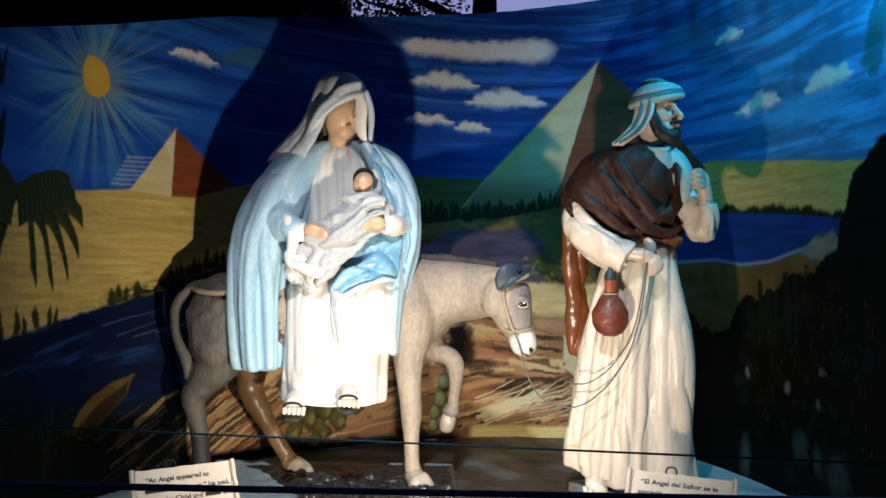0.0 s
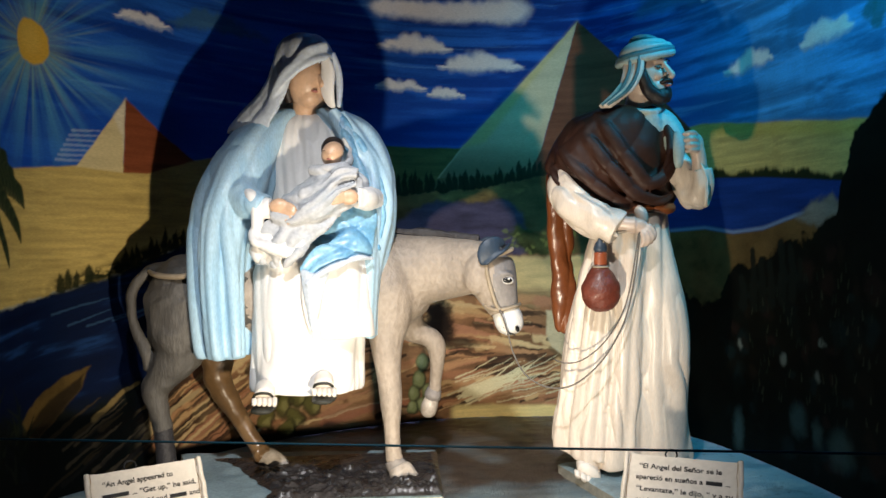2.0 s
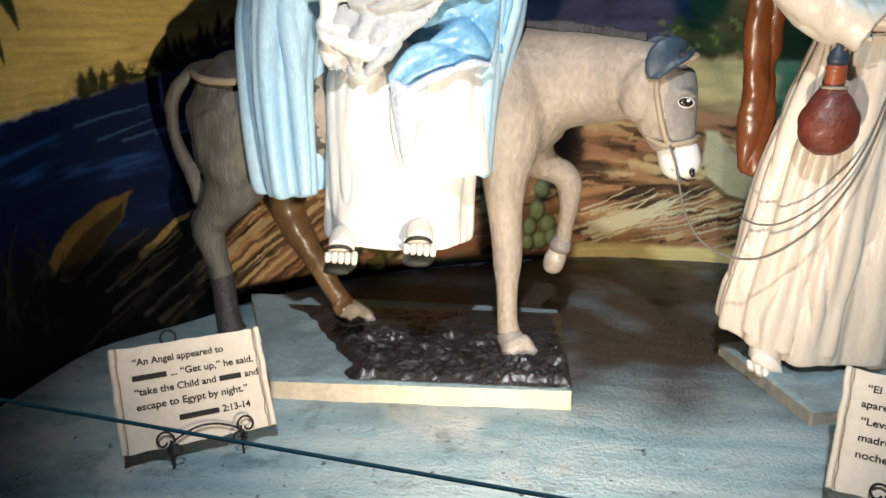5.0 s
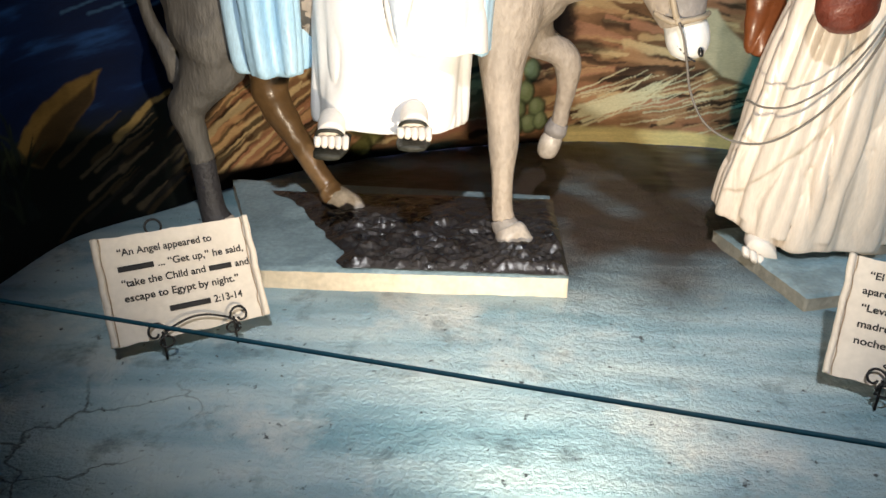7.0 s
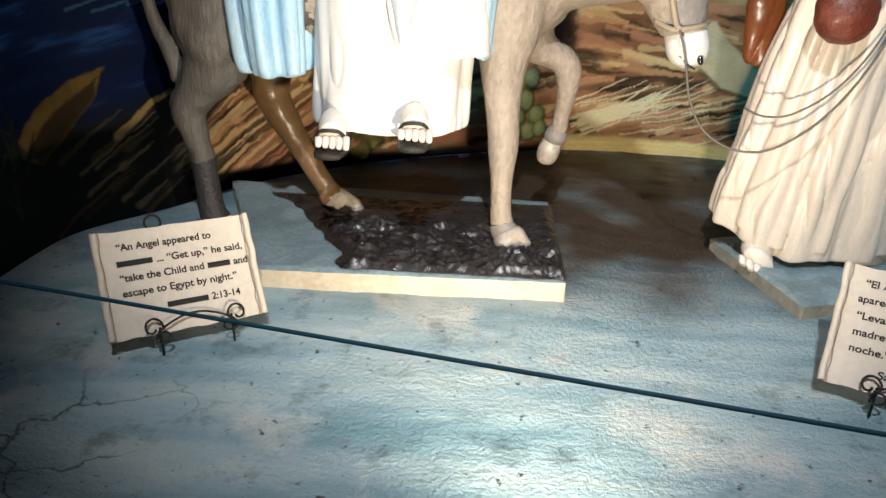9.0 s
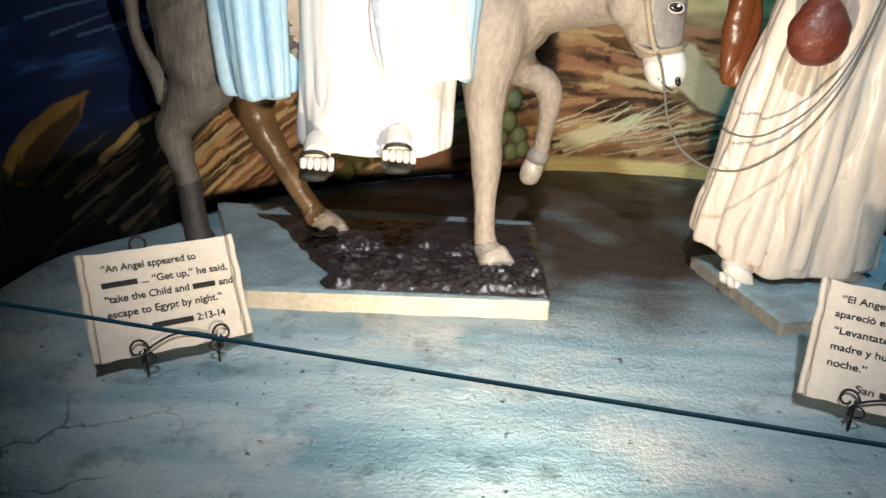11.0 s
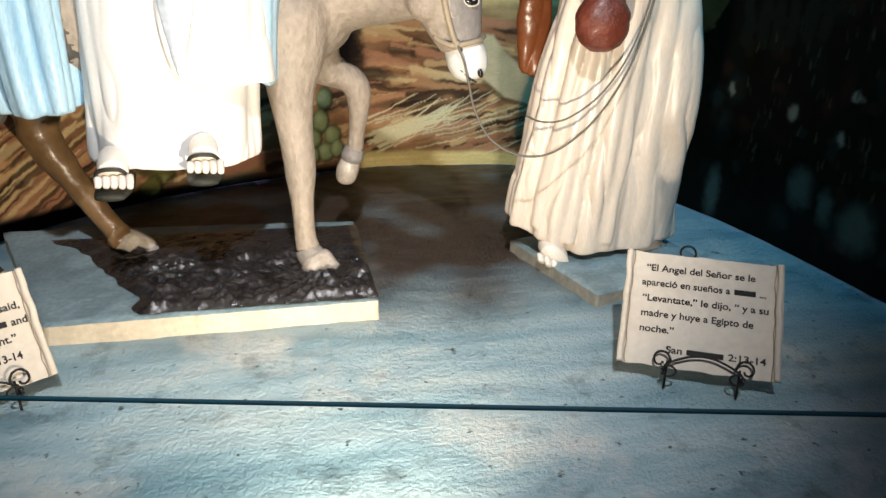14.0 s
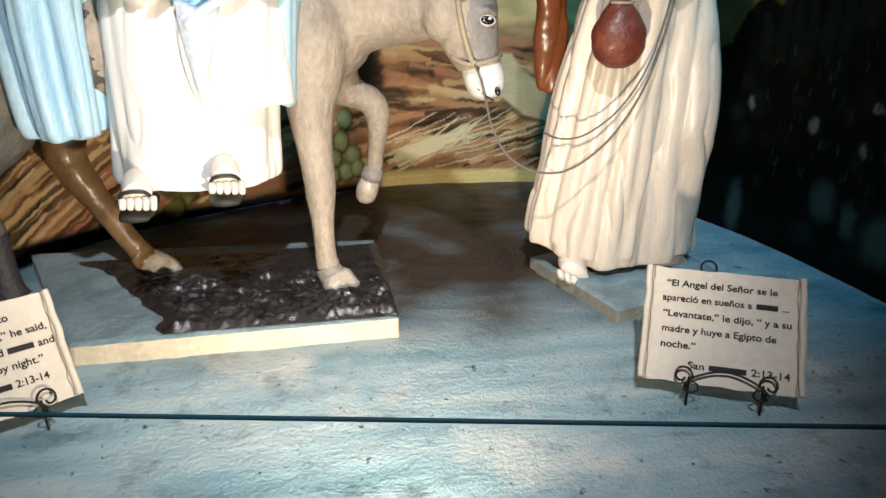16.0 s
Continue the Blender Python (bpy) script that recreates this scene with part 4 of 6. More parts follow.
def foot_shape(bd, heel, ball, material, w=0.036, toes=5, spread=0.012):
    h, b = Vector(heel), Vector(ball)
    d = (b - h).normalized()
    s = d.cross(Vector((0, 0, 1))).normalized()
    tube(bd, [(*h, w * 0.8), (*(h.lerp(b, 0.5) + Vector((0, 0, 0.006))), w), (*b, w * 0.95)], material, 14, 4, 1.0, (0, 0, 1))
    for k in range(toes):
        o = (k - (toes - 1) / 2) * spread * 1.45
        base = b + s * o - Vector((0, 0, 0.008))
        tip = base + d * (0.034 - 0.0035 * k) - Vector((0, 0, 0.012))
        tube(bd, [(*base, spread * 0.8), (*base.lerp(tip, 0.6), spread * 0.78), (*tip, spread * 0.6)], material, 8, 3)


def ell_tube(bd, keys, material, seg=28, n=6, wob=0.0, caps=True):
    """A body along keys (x, y, z, half width, half height above, half height below), sections square to the path in the x-z plane."""
    p = spline(keys, n)
    rows = []
    for i, q in enumerate(p):
        d = Vector(p[min(i + 1, len(p) - 1)][:3] - p[max(i - 1, 0)][:3]).normalized()
        side = Vector((0, 1, 0)) - d * d.y
        side.normalize()
        up = side.cross(d)
        if up.dot(Vector((-0.3, 0, 1))) < 0:
            up = -up
        ring = []
        for j in range(seg):
            th = 2 * math.pi * j / seg
            c, s = math.cos(th), math.sin(th)
            hh = q[4] if s > 0 else q[5]
            pt = Vector(q[:3]) + side * (c * q[3]) + up * (s * hh)
            if wob:
                pt += (side * c + up * s) * wob * noise.noise(pt * 9)
            ring.append(pt)
        rows.append(ring)
    bd.grid(rows, material, caps=caps)


def donkey():
    bd = Build()
    y = 3.43
    # trunk
    ell_tube(bd, [(-1.0, y, 0.76, 0.03, 0.04, 0.05), (-0.975, y, 0.76, 0.10, 0.10, 0.13), (-0.90, y, 0.75, 0.15, 0.155, 0.17), (-0.75, y, 0.75, 0.18, 0.175, 0.17), (-0.45, y, 0.74, 0.20, 0.19, 0.18), (-0.2, y, 0.77, 0.19, 0.21, 0.18),
                  (-0.06, y, 0.79, 0.165, 0.215, 0.19), (0.03, y, 0.80, 0.13, 0.18, 0.15), (0.09, y, 0.81, 0.08, 0.12, 0.10), (0.12, y, 0.81, 0.02, 0.03, 0.03)], M_FUR, 32, 6, 0.006)
    # neck
    ell_tube(bd, [(-0.12, y, 0.83, 0.12, 0.165, 0.17), (0.0, y - 0.02, 0.84, 0.12, 0.155, 0.17), (0.10, y - 0.05, 0.85, 0.10, 0.135, 0.135), (0.20, y - 0.09, 0.855, 0.09, 0.12, 0.115), (0.28, y - 0.13, 0.86, 0.082, 0.11, 0.10), (0.335, y - 0.155, 0.87, 0.07, 0.085, 0.08), (0.37, y - 0.165, 0.87, 0.03, 0.04, 0.04)], M_FUR, 28, 6, 0.004)
    # head, poll to muzzle
    hy = 3.265
    ell_tube(bd, [(0.300, hy + 0.015, 0.935, 0.03, 0.03, 0.03), (0.310, hy + 0.012, 0.91, 0.062, 0.07, 0.06), (0.325, hy + 0.008, 0.86, 0.078, 0.095, 0.085), (0.345, hy, 0.80, 0.078, 0.088, 0.095), (0.368, hy - 0.006, 0.735, 0.062, 0.066, 0.078), (0.382, hy - 0.010, 0.69, 0.054, 0.052, 0.058)], M_FUR, 26, 6, 0.003)
    ell_tube(bd, [(0.380, hy - 0.010, 0.695, 0.050, 0.050, 0.054), (0.388, hy - 0.012, 0.665, 0.056, 0.050, 0.060), (0.393, hy - 0.013, 0.635, 0.055, 0.046, 0.058), (0.394, hy - 0.013, 0.612, 0.044, 0.034, 0.042), (0.394, hy - 0.013, 0.600, 0.018, 0.012, 0.016)], M_MUZZLE, 24, 5, 0.003)
    # jaw and cheek
    blob(bd, (0.285, hy - 0.03, 0.835), (0.065, 0.05, 0.085), M_FUR, (0, 12, 0), 18)
    # nostril, eye with pale ring and a tiny pale blob as its glint
    blob(bd, (0.420, hy - 0.063, 0.628), (0.008, 0.008, 0.013), M_BLACK, (0, -20, 0), 10)
    blob(bd, (0.380, hy - 0.069, 0.812), (0.028, 0.010, 0.016), M_MUZZLE, (0, 8, 0), 16)
    blob(bd, (0.383, hy - 0.076, 0.812), (0.019, 0.006, 0.011), M_BLACK, (0, 8, 0), 14)
    blob(bd, (0.388, hy - 0.082, 0.817), (0.005, 0.003, 0.004), M_MUZZLE, (0, 0, 0), 8)
    tube(bd, [(0.345, hy - 0.070, 0.820, 0.006), (0.378, hy - 0.076, 0.838, 0.009), (0.412, hy - 0.062, 0.822, 0.006)], M_FUR, 8, 4)
    # mouth line
    tube(bd, [(0.418, hy - 0.045, 0.600, 0.004), (0.39, hy - 0.062, 0.615, 0.004), (0.355, hy - 0.06, 0.645, 0.003)], M_FUR_D, 6, 4)
    # ears, laid flat down the sides of the head
    for s in (-1, 1):
        tube(bd, [(0.378, hy + 0.060 * s, 0.945, 0.008), (0.352, hy + 0.078 * s, 0.952, 0.026), (0.325, hy + 0.088 * s, 0.938, 0.040), (0.305, hy + 0.090 * s, 0.912, 0.038), (0.292, hy + 0.088 * s, 0.880, 0.022), (0.288, hy + 0.084 * s, 0.868, 0.006)], M_EAR, 16, 5, 0.28)
        tube(bd, [(0.396, hy + 0.060 * s, 0.950, 0.006), (0.372, hy + 0.090 * s, 0.925, 0.008), (0.335, hy + 0.098 * s, 0.900, 0.008), (0.300, hy + 0.098 * s, 0.872, 0.006)], M_EAR, 8, 4)
    # mane, a clipped ridge
    tube(bd, [(-0.12, y, 1.002, 0.016), (0.0, y - 0.03, 1.000, 0.021), (0.1, y - 0.06, 0.990, 0.022), (0.2, y - 0.10, 0.978, 0.021), (0.29, y - 0.145, 0.968, 0.016)], M_FUR_D, 10, 8, 0.6, wob=0.6)
    # near foreleg, upright
    tube(bd, [(-0.06, 3.43, 0.92, 0.04), (-0.062, 3.39, 0.86, 0.09), (-0.065, 3.36, 0.78, 0.108), (-0.068, 3.34, 0.66, 0.092), (-0.073, 3.32, 0.57, 0.066), (-0.068, 3.305, 0.47, 0.050), (-0.060, 3.295, 0.385, 0.045), (-0.058, 3.29, 0.34, 0.043), (-0.056, 3.282, 0.25, 0.032), (-0.052, 3.275, 0.16, 0.031), (-0.046, 3.27, 0.125, 0.036)], M_FUR, 18, 6)
    tube(bd, [(-0.048, 3.272, 0.124, 0.034), (-0.042, 3.266, 0.106, 0.034), (-0.034, 3.262, 0.092, 0.037)], M_FUR_G, 16, 4, wob=0.4)
    tube(bd, [(-0.036, 3.264, 0.105, 0.036), (-0.024, 3.256, 0.082, 0.050), (-0.016, 3.250, 0.056, 0.064)], M_HOOF, 16, 4, wob=0.22)
    # far foreleg, lifted and bent
    tube(bd, [(-0.01, 3.48, 0.66, 0.085), (0.03, 3.485, 0.605, 0.060), (0.07, 3.49, 0.580, 0.044), (0.105, 3.495, 0.562, 0.042), (0.126, 3.50, 0.528, 0.041), (0.130, 3.51, 0.46, 0.031), (0.124, 3.53, 0.39, 0.026), (0.120, 3.54, 0.335, 0.028)], M_FUR, 16, 6)
    tube(bd, [(0.121, 3.54, 0.345, 0.029), (0.112, 3.545, 0.318, 0.032), (0.104, 3.548, 0.300, 0.030)], M_FUR_G, 14, 4, wob=0.4)
    tube(bd, [(0.108, 3.546, 0.305, 0.030), (0.098, 3.552, 0.272, 0.036), (0.090, 3.558, 0.236, 0.030), (0.088, 3.56, 0.222, 0.010)], M_HOOF, 14, 4)
    # near hind leg
    tube(bd, [(-0.86, 3.44, 0.90, 0.03), (-0.86, 3.40, 0.85, 0.10), (-0.86, 3.37, 0.75, 0.14), (-0.86, 3.33, 0.62, 0.12), (-0.875, 3.32, 0.53, 0.088), (-0.925, 3.315, 0.455, 0.060), (-0.955, 3.315, 0.40, 0.050), (-0.945, 3.32, 0.33, 0.040), (-0.93, 3.325, 0.25, 0.037)], M_FUR, 18, 6, wob=0.12)
    blob(bd, (-0.985, 3.315, 0.43), (0.022, 0.024, 0.04), M_FUR, (0, 20, 0), 12)
    tube(bd, [(-0.932, 3.325, 0.26, 0.037), (-0.925, 3.325, 0.19, 0.036), (-0.915, 3.32, 0.10, 0.040), (-0.90, 3.315, 0.06, 0.048)], M_FUR_D, 14, 5)
    tube(bd, [(-0.90, 3.316, 0.07, 0.045), (-0.885, 3.31, 0.03, 0.055), (-0.88, 3.308, 0.003, 0.06)], M_HOOF, 14, 4)
    # belly tuck in front of the thigh
    tube(bd, [(-0.83, 3.40, 0.64, 0.08), (-0.76, 3.40, 0.60, 0.06), (-0.66, 3.42, 0.62, 0.06)], M_FUR, 14, 5)
    # far hind leg, brown, reaching forward
    tube(bd, [(-0.80, 3.53, 0.66, 0.12), (-0.79, 3.545, 0.55, 0.092), (-0.775, 3.55, 0.47, 0.066), (-0.777, 3.55, 0.41, 0.057), (-0.745, 3.54, 0.340, 0.050), (-0.685, 3.525, 0.245, 0.037), (-0.620, 3.50, 0.150, 0.033), (-0.585, 3.49, 0.108, 0.037)], M_FUR_B, 18, 6, wob=0.1)
    tube(bd, [(-0.598, 3.495, 0.118, 0.040), (-0.572, 3.485, 0.092, 0.044)], M_FUR_B, 14, 3, wob=0.5)
    tube(bd, [(-0.578, 3.488, 0.100, 0.042), (-0.545, 3.478, 0.072, 0.050), (-0.528, 3.472, 0.050, 0.056), (-0.526, 3.472, 0.044, 0.050)], M_HOOF, 14, 4, wob=0.2)
    # tail
    tube(bd, [(-0.90, 3.40, 0.875, 0.022), (-0.985, 3.37, 0.86, 0.024), (-1.04, 3.34, 0.79, 0.020), (-1.045, 3.33, 0.70, 0.018), (-1.015, 3.325, 0.60, 0.022), (-0.985, 3.32, 0.54, 0.024), (-0.985, 3.32, 0.48, 0.016)], M_FUR, 12, 6, wob=0.3)
    # crupper strap
    tube(bd, [(-1.0, 3.38, 0.86, 0.010), (-0.93, 3.28, 0.845, 0.011), (-0.84, 3.245, 0.84, 0.011), (-0.78, 3.24, 0.85, 0.010)], M_STRAP, 8, 5)
    # bridle: cheek strap, noseband, brow band, chin strap
    tube(bd, [(0.318, hy - 0.070, 0.905, 0.008), (0.305, hy - 0.080, 0.86, 0.008), (0.315, hy - 0.082, 0.80, 0.008), (0.335, hy - 0.075, 0.735, 0.008), (0.352, hy - 0.066, 0.700, 0.008)], M_STRAP, 8, 5)
    tube(bd, [(0.300, hy - 0.03, 0.715, 0.007), (0.335, hy - 0.062, 0.700, 0.008), (0.372, hy - 0.069, 0.704, 0.007), (0.415, hy - 0.052, 0.712, 0.007), (0.440, hy - 0.005, 0.716, 0.007)], M_STRAP, 8, 5)
    tube(bd, [(0.312, hy - 0.072, 0.90, 0.008), (0.355, hy - 0.080, 0.91, 0.009), (0.40, hy - 0.06, 0.925, 0.008), (0.41, hy - 0.02, 0.93, 0.007)], M_STRAP, 8, 5)
    blob(bd, (0.352, hy - 0.072, 0.702), (0.010, 0.006, 0.010), M_STRAP, (0, 0, 0), 10)
    bd = bd.melt({M_FUR: (0.0065, 5), M_FUR_B: (0.005, 3), M_FUR_D: (0.005, 2), M_EAR: (0.005, 3), M_HOOF: (0.005, 2)})
    # fur turns darker grey towards the rump, along a ragged edge
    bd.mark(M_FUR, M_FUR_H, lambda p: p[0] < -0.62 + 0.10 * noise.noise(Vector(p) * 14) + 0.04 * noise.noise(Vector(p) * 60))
    bd.mark(M_FUR, M_FUR_G, lambda p: p[0] > 0.335 + 0.03 * noise.noise(Vector(p) * 12) and p[2] > 0.70 and p[2] < 0.95)
    return one("donkey_statue", bd, "painted grey donkey statue with one foreleg lifted, on a low plinth", "statue")


donkey()


# ---- seated figure with an infant, on the donkey ----
def seated_figure():
    bd = Build()
    # skirt hanging over the donkey's flank, knees forward
    drape(bd, [(0.405, -0.372, 3.27, 0.205, 0.135, 0.010), (0.43, -0.372, 3.27, 0.210, 0.140, 0.012), (0.55, -0.37, 3.27, 0.208, 0.142, 0.012), (0.70, -0.365, 3.27, 0.212, 0.145, 0.010), (0.82, -0.36, 3.28, 0.218, 0.150, 0.006), (0.88, -0.36, 3.31, 0.215, 0.155, 0.004), (0.93, -0.36, 3.36, 0.20, 0.15, 0.003), (0.98, -0.37, 3.42, 0.18, 0.13, 0.002)],
          M_DRESS, 120, 8, ((5, 0.3, 0.8), (9, 1.1, 0.35)), 0.3)
    # bodice
    drape(bd, [(0.92, -0.375, 3.43, 0.17, 0.13, 0.002), (1.05, -0.375, 3.44, 0.16, 0.125, 0.003), (1.2, -0.375, 3.44, 0.165, 0.13, 0.006), (1.33, -0.38, 3.44, 0.165, 0.125, 0.006), (1.43, -0.385, 3.445, 0.13, 0.10, 0.005), (1.475, -0.385, 3.44, 0.062, 0.060, 0.002)],
          M_DRESS, 120, 8, ((24, 0.3, 0.7), (15, 0.9, 0.5)), 0.4)
    # neck and face, turned down to the infant
    tube(bd, [(-0.385, 3.43, 1.43, 0.060), (-0.385, 3.41, 1.49, 0.050), (-0.38, 3.39, 1.54, 0.050)], M_SKIN, 18, 5)
    blob(bd, (-0.362, 3.372, 1.580), (0.076, 0.088, 0.104), M_SKIN, (22, 14, -35), 28)
    blob(bd, (-0.358, 3.350, 1.530), (0.046, 0.050, 0.044), M_SKIN, (18, 0, -30), 18)
    tube(bd, [(-0.318, 3.305, 1.60, 0.007), (-0.310, 3.296, 1.578, 0.009), (-0.307, 3.292, 1.565, 0.010), (-0.312, 3.302, 1.557, 0.007)], M_SKIN, 10, 4)
    tube(bd, [(-0.44, 3.34, 1.62, 0.020), (-0.450, 3.345, 1.57, 0.020), (-0.440, 3.37, 1.51, 0.016)], M_HAIR, 10, 4)
    # veil: open hood over the head, falling to the shoulders
    drape(bd, [(1.785, -0.385, 3.42, 0.030, 0.035, 0.0), (1.772, -0.385, 3.415, 0.068, 0.080, 0.001), (1.735, -0.385, 3.41, 0.102, 0.115, 0.003), (1.67, -0.385, 3.41, 0.122, 0.130, 0.005), (1.60, -0.392, 3.42, 0.138, 0.130, 0.007), (1.53, -0.415, 3.43, 0.172, 0.134, 0.009), (1.47, -0.44, 3.44, 0.205, 0.138, 0.010), (1.43, -0.46, 3.44, 0.222, 0.135, 0.008), (1.40, -0.47, 3.44, 0.225, 0.13, 0.006)],
          M_VEIL, 96, 8, ((9, 0.2, 0.8), (5, 1.0, 0.6)), 0.5, arc=(-60, 0, 40), thick=0.014)
    blob(bd, (-0.380, 3.400, 1.695), (0.106, 0.116, 0.078), M_VEIL, (0, 0, 0), 24)
    # turned-back edge of the veil
    tube(bd, [(-0.505, 3.325, 1.47, 0.012), (-0.485, 3.300, 1.525, 0.013), (-0.435, 3.275, 1.580, 0.014), (-0.380, 3.262, 1.622, 0.015), (-0.320, 3.266, 1.655, 0.015), (-0.268, 3.292, 1.668, 0.014)], M_VEIL, 12, 6, 0.8)
    for k in range(3):
        tube(bd, [(-0.500 + 0.016 * k, 3.318 - 0.004 * k, 1.500 + 0.030 * k, 0.016), (-0.440 + 0.02 * k, 3.278, 1.605 + 0.022 * k, 0.020), (-0.370 + 0.016 * k, 3.272, 1.650 + 0.022 * k, 0.020), (-0.290 + 0.002 * k, 3.295, 1.680 + 0.016 * k, 0.016)], M_VEIL, 10, 5)
    tube(bd, [(-0.292, 3.285, 1.668, 0.020), (-0.283, 3.292, 1.62, 0.032), (-0.286, 3.298, 1.56, 0.034), (-0.280, 3.300, 1.51, 0.028), (-0.262, 3.308, 1.474, 0.012)], M_DRESS, 14, 6, 0.5, (0.5, 0.8, 0))
    tube(bd, [(-0.270, 3.31, 1.69, 0.014), (-0.246, 3.325, 1.62, 0.016), (-0.243, 3.335, 1.55, 0.016), (-0.246, 3.325, 1.480, 0.010)], M_VEIL, 10, 6)
    # mantle: side that hangs over the right arm
    drape(bd, [(0.535, -0.680, 3.27, 0.082, 0.11, 0.016), (0.58, -0.684, 3.27, 0.085, 0.12, 0.022), (0.75, -0.69, 3.28, 0.090, 0.135, 0.027), (0.92, -0.69, 3.29, 0.098, 0.145, 0.026), (1.05, -0.675, 3.31, 0.118, 0.15, 0.020), (1.17, -0.640, 3.33, 0.132, 0.15, 0.012), (1.30, -0.600, 3.37, 0.125, 0.135, 0.005), (1.40, -0.550, 3.41, 0.112, 0.11, 0.003), (1.465, -0.49, 3.43, 0.095, 0.08, 0.003), (1.49, -0.45, 3.43, 0.05, 0.05, 0.0)],
          M_CAPE, 150, 8, ((6, 0.15, 1.0), (11, 0.7, 0.3)), 0.30)
    tube(bd, [(-0.765, 3.27, 0.95, 0.020), (-0.785, 3.26, 0.82, 0.026), (-0.77, 3.26, 0.74, 0.018), (-0.785, 3.26, 0.66, 0.022), (-0.775, 3.265, 0.56, 0.014)], M_CAPE, 12, 6, 0.8)
    for dx, r in ((0.0, 0.022), (-0.045, 0.017), (-0.09, 0.016)):
        tube(bd, [(-0.632 + dx, 3.20 - dx * 0.3, 1.18, r * 0.5), (-0.645 + dx, 3.165 - dx * 0.4, 1.04, r), (-0.628 + dx, 3.158 - dx * 0.4, 0.88, r), (-0.618 + dx, 3.160 - dx * 0.4, 0.70, r), (-0.612 + dx, 3.165 - dx * 0.4, 0.545, r * 0.8)], M_CAPE, 12, 6)
    # mantle: side over the left shoulder and arm
    drape(bd, [(0.60, -0.130, 3.31, 0.028, 0.12, 0.004), (0.75, -0.125, 3.32, 0.035, 0.13, 0.006), (0.90, -0.125, 3.32, 0.055, 0.13, 0.008), (1.02, -0.12, 3.34, 0.075, 0.13, 0.010), (1.15, -0.118, 3.36, 0.082, 0.13, 0.010), (1.26, -0.130, 3.38, 0.085, 0.12, 0.009), (1.37, -0.175, 3.41, 0.090, 0.11, 0.008), (1.44, -0.235, 3.42, 0.090, 0.10, 0.006), (1.49, -0.30, 3.43, 0.06, 0.06, 0.002)],
          M_CAPE, 90, 8, ((9, 0.5, 0.8), (5, 0.9, 0.7)), 0.5)
    tube(bd, [(-0.27, 3.315, 1.47, 0.022), (-0.225, 3.30, 1.38, 0.026), (-0.175, 3.27, 1.27, 0.024), (-0.145, 3.25, 1.15, 0.024), (-0.115, 3.225, 1.02, 0.026), (-0.125, 3.20, 0.90, 0.022), (-0.135, 3.19, 0.75, 0.018), (-0.135, 3.19, 0.61, 0.012)], M_CAPE, 12, 6, 0.7)
    tube(bd, [(-0.24, 3.305, 1.44, 0.018), (-0.20, 3.275, 1.32, 0.020), (-0.165, 3.25, 1.21, 0.018), (-0.15, 3.235, 1.11, 0.014)], M_CAPE_IN, 10, 5, 0.6)
    for k, m in enumerate((M_CAPE_IN, M_CAPE, M_CAPE_IN, M_CAPE)):
        o = 0.024 * k
        tube(bd, [(-0.262 + o * 0.4, 3.312 + o * 0.2, 1.465, 0.010), (-0.218 + o * 0.8, 3.285 + o * 0.3, 1.365, 0.015), (-0.168 + o, 3.258 + o * 0.4, 1.255, 0.017), (-0.132 + o, 3.238 + o * 0.5, 1.150, 0.017), (-0.118 + o * 0.8, 3.215 + o * 0.6, 1.050, 0.016), (-0.125 + o * 0.5, 3.195 + o * 0.6, 0.93, 0.012)], m, 10, 7)
    # mantle folded over the left knee
    drape(bd, [(0.612, -0.235, 3.255, 0.125, 0.150, 0.006), (0.70, -0.24, 3.255, 0.125, 0.155, 0.008), (0.80, -0.245, 3.26, 0.122, 0.160, 0.008), (0.88, -0.245, 3.275, 0.118, 0.160, 0.008), (0.95, -0.235, 3.30, 0.11, 0.14, 0.008), (1.02, -0.20, 3.33, 0.09, 0.10, 0.005)],
          M_DRESS, 90, 8, ((8, 0.8, 0.8), (5, 0.2, 0.6)), 0.6)
    tube(bd, [(-0.13, 3.20, 1.0, 0.030), (-0.19, 3.15, 0.955, 0.032), (-0.27, 3.125, 0.905, 0.030), (-0.33, 3.115, 0.86, 0.024), (-0.352, 3.112, 0.78, 0.020), (-0.345, 3.112, 0.70, 0.018), (-0.335, 3.112, 0.645, 0.010)], M_DRESS, 12, 6, 0.7)
    sheet(bd, [[(-0.100, 3.20, 1.09), (-0.170, 3.150, 1.03), (-0.255, 3.118, 0.975), (-0.330, 3.105, 0.935), (-0.375, 3.105, 0.88)],
               [(-0.105, 3.17, 1.00), (-0.170, 3.120, 0.965), (-0.250, 3.095, 0.925), (-0.320, 3.088, 0.89), (-0.368, 3.092, 0.84)],
               [(-0.115, 3.16, 0.90), (-0.165, 3.115, 0.905), (-0.235, 3.095, 0.88), (-0.300, 3.085, 0.85), (-0.355, 3.092, 0.81)]], M_CAPE_IN, 0.014, 6, 2, 0.010, 0.8)
    # the fold's pale hem, and the tongue of cloth that hangs from it
    tube(bd, [(-0.115, 3.15, 0.90, 0.010), (-0.165, 3.102, 0.905, 0.012), (-0.235, 3.082, 0.88, 0.012), (-0.300, 3.075, 0.85, 0.011), (-0.345, 3.080, 0.81, 0.010)], M_VEIL, 10, 6)
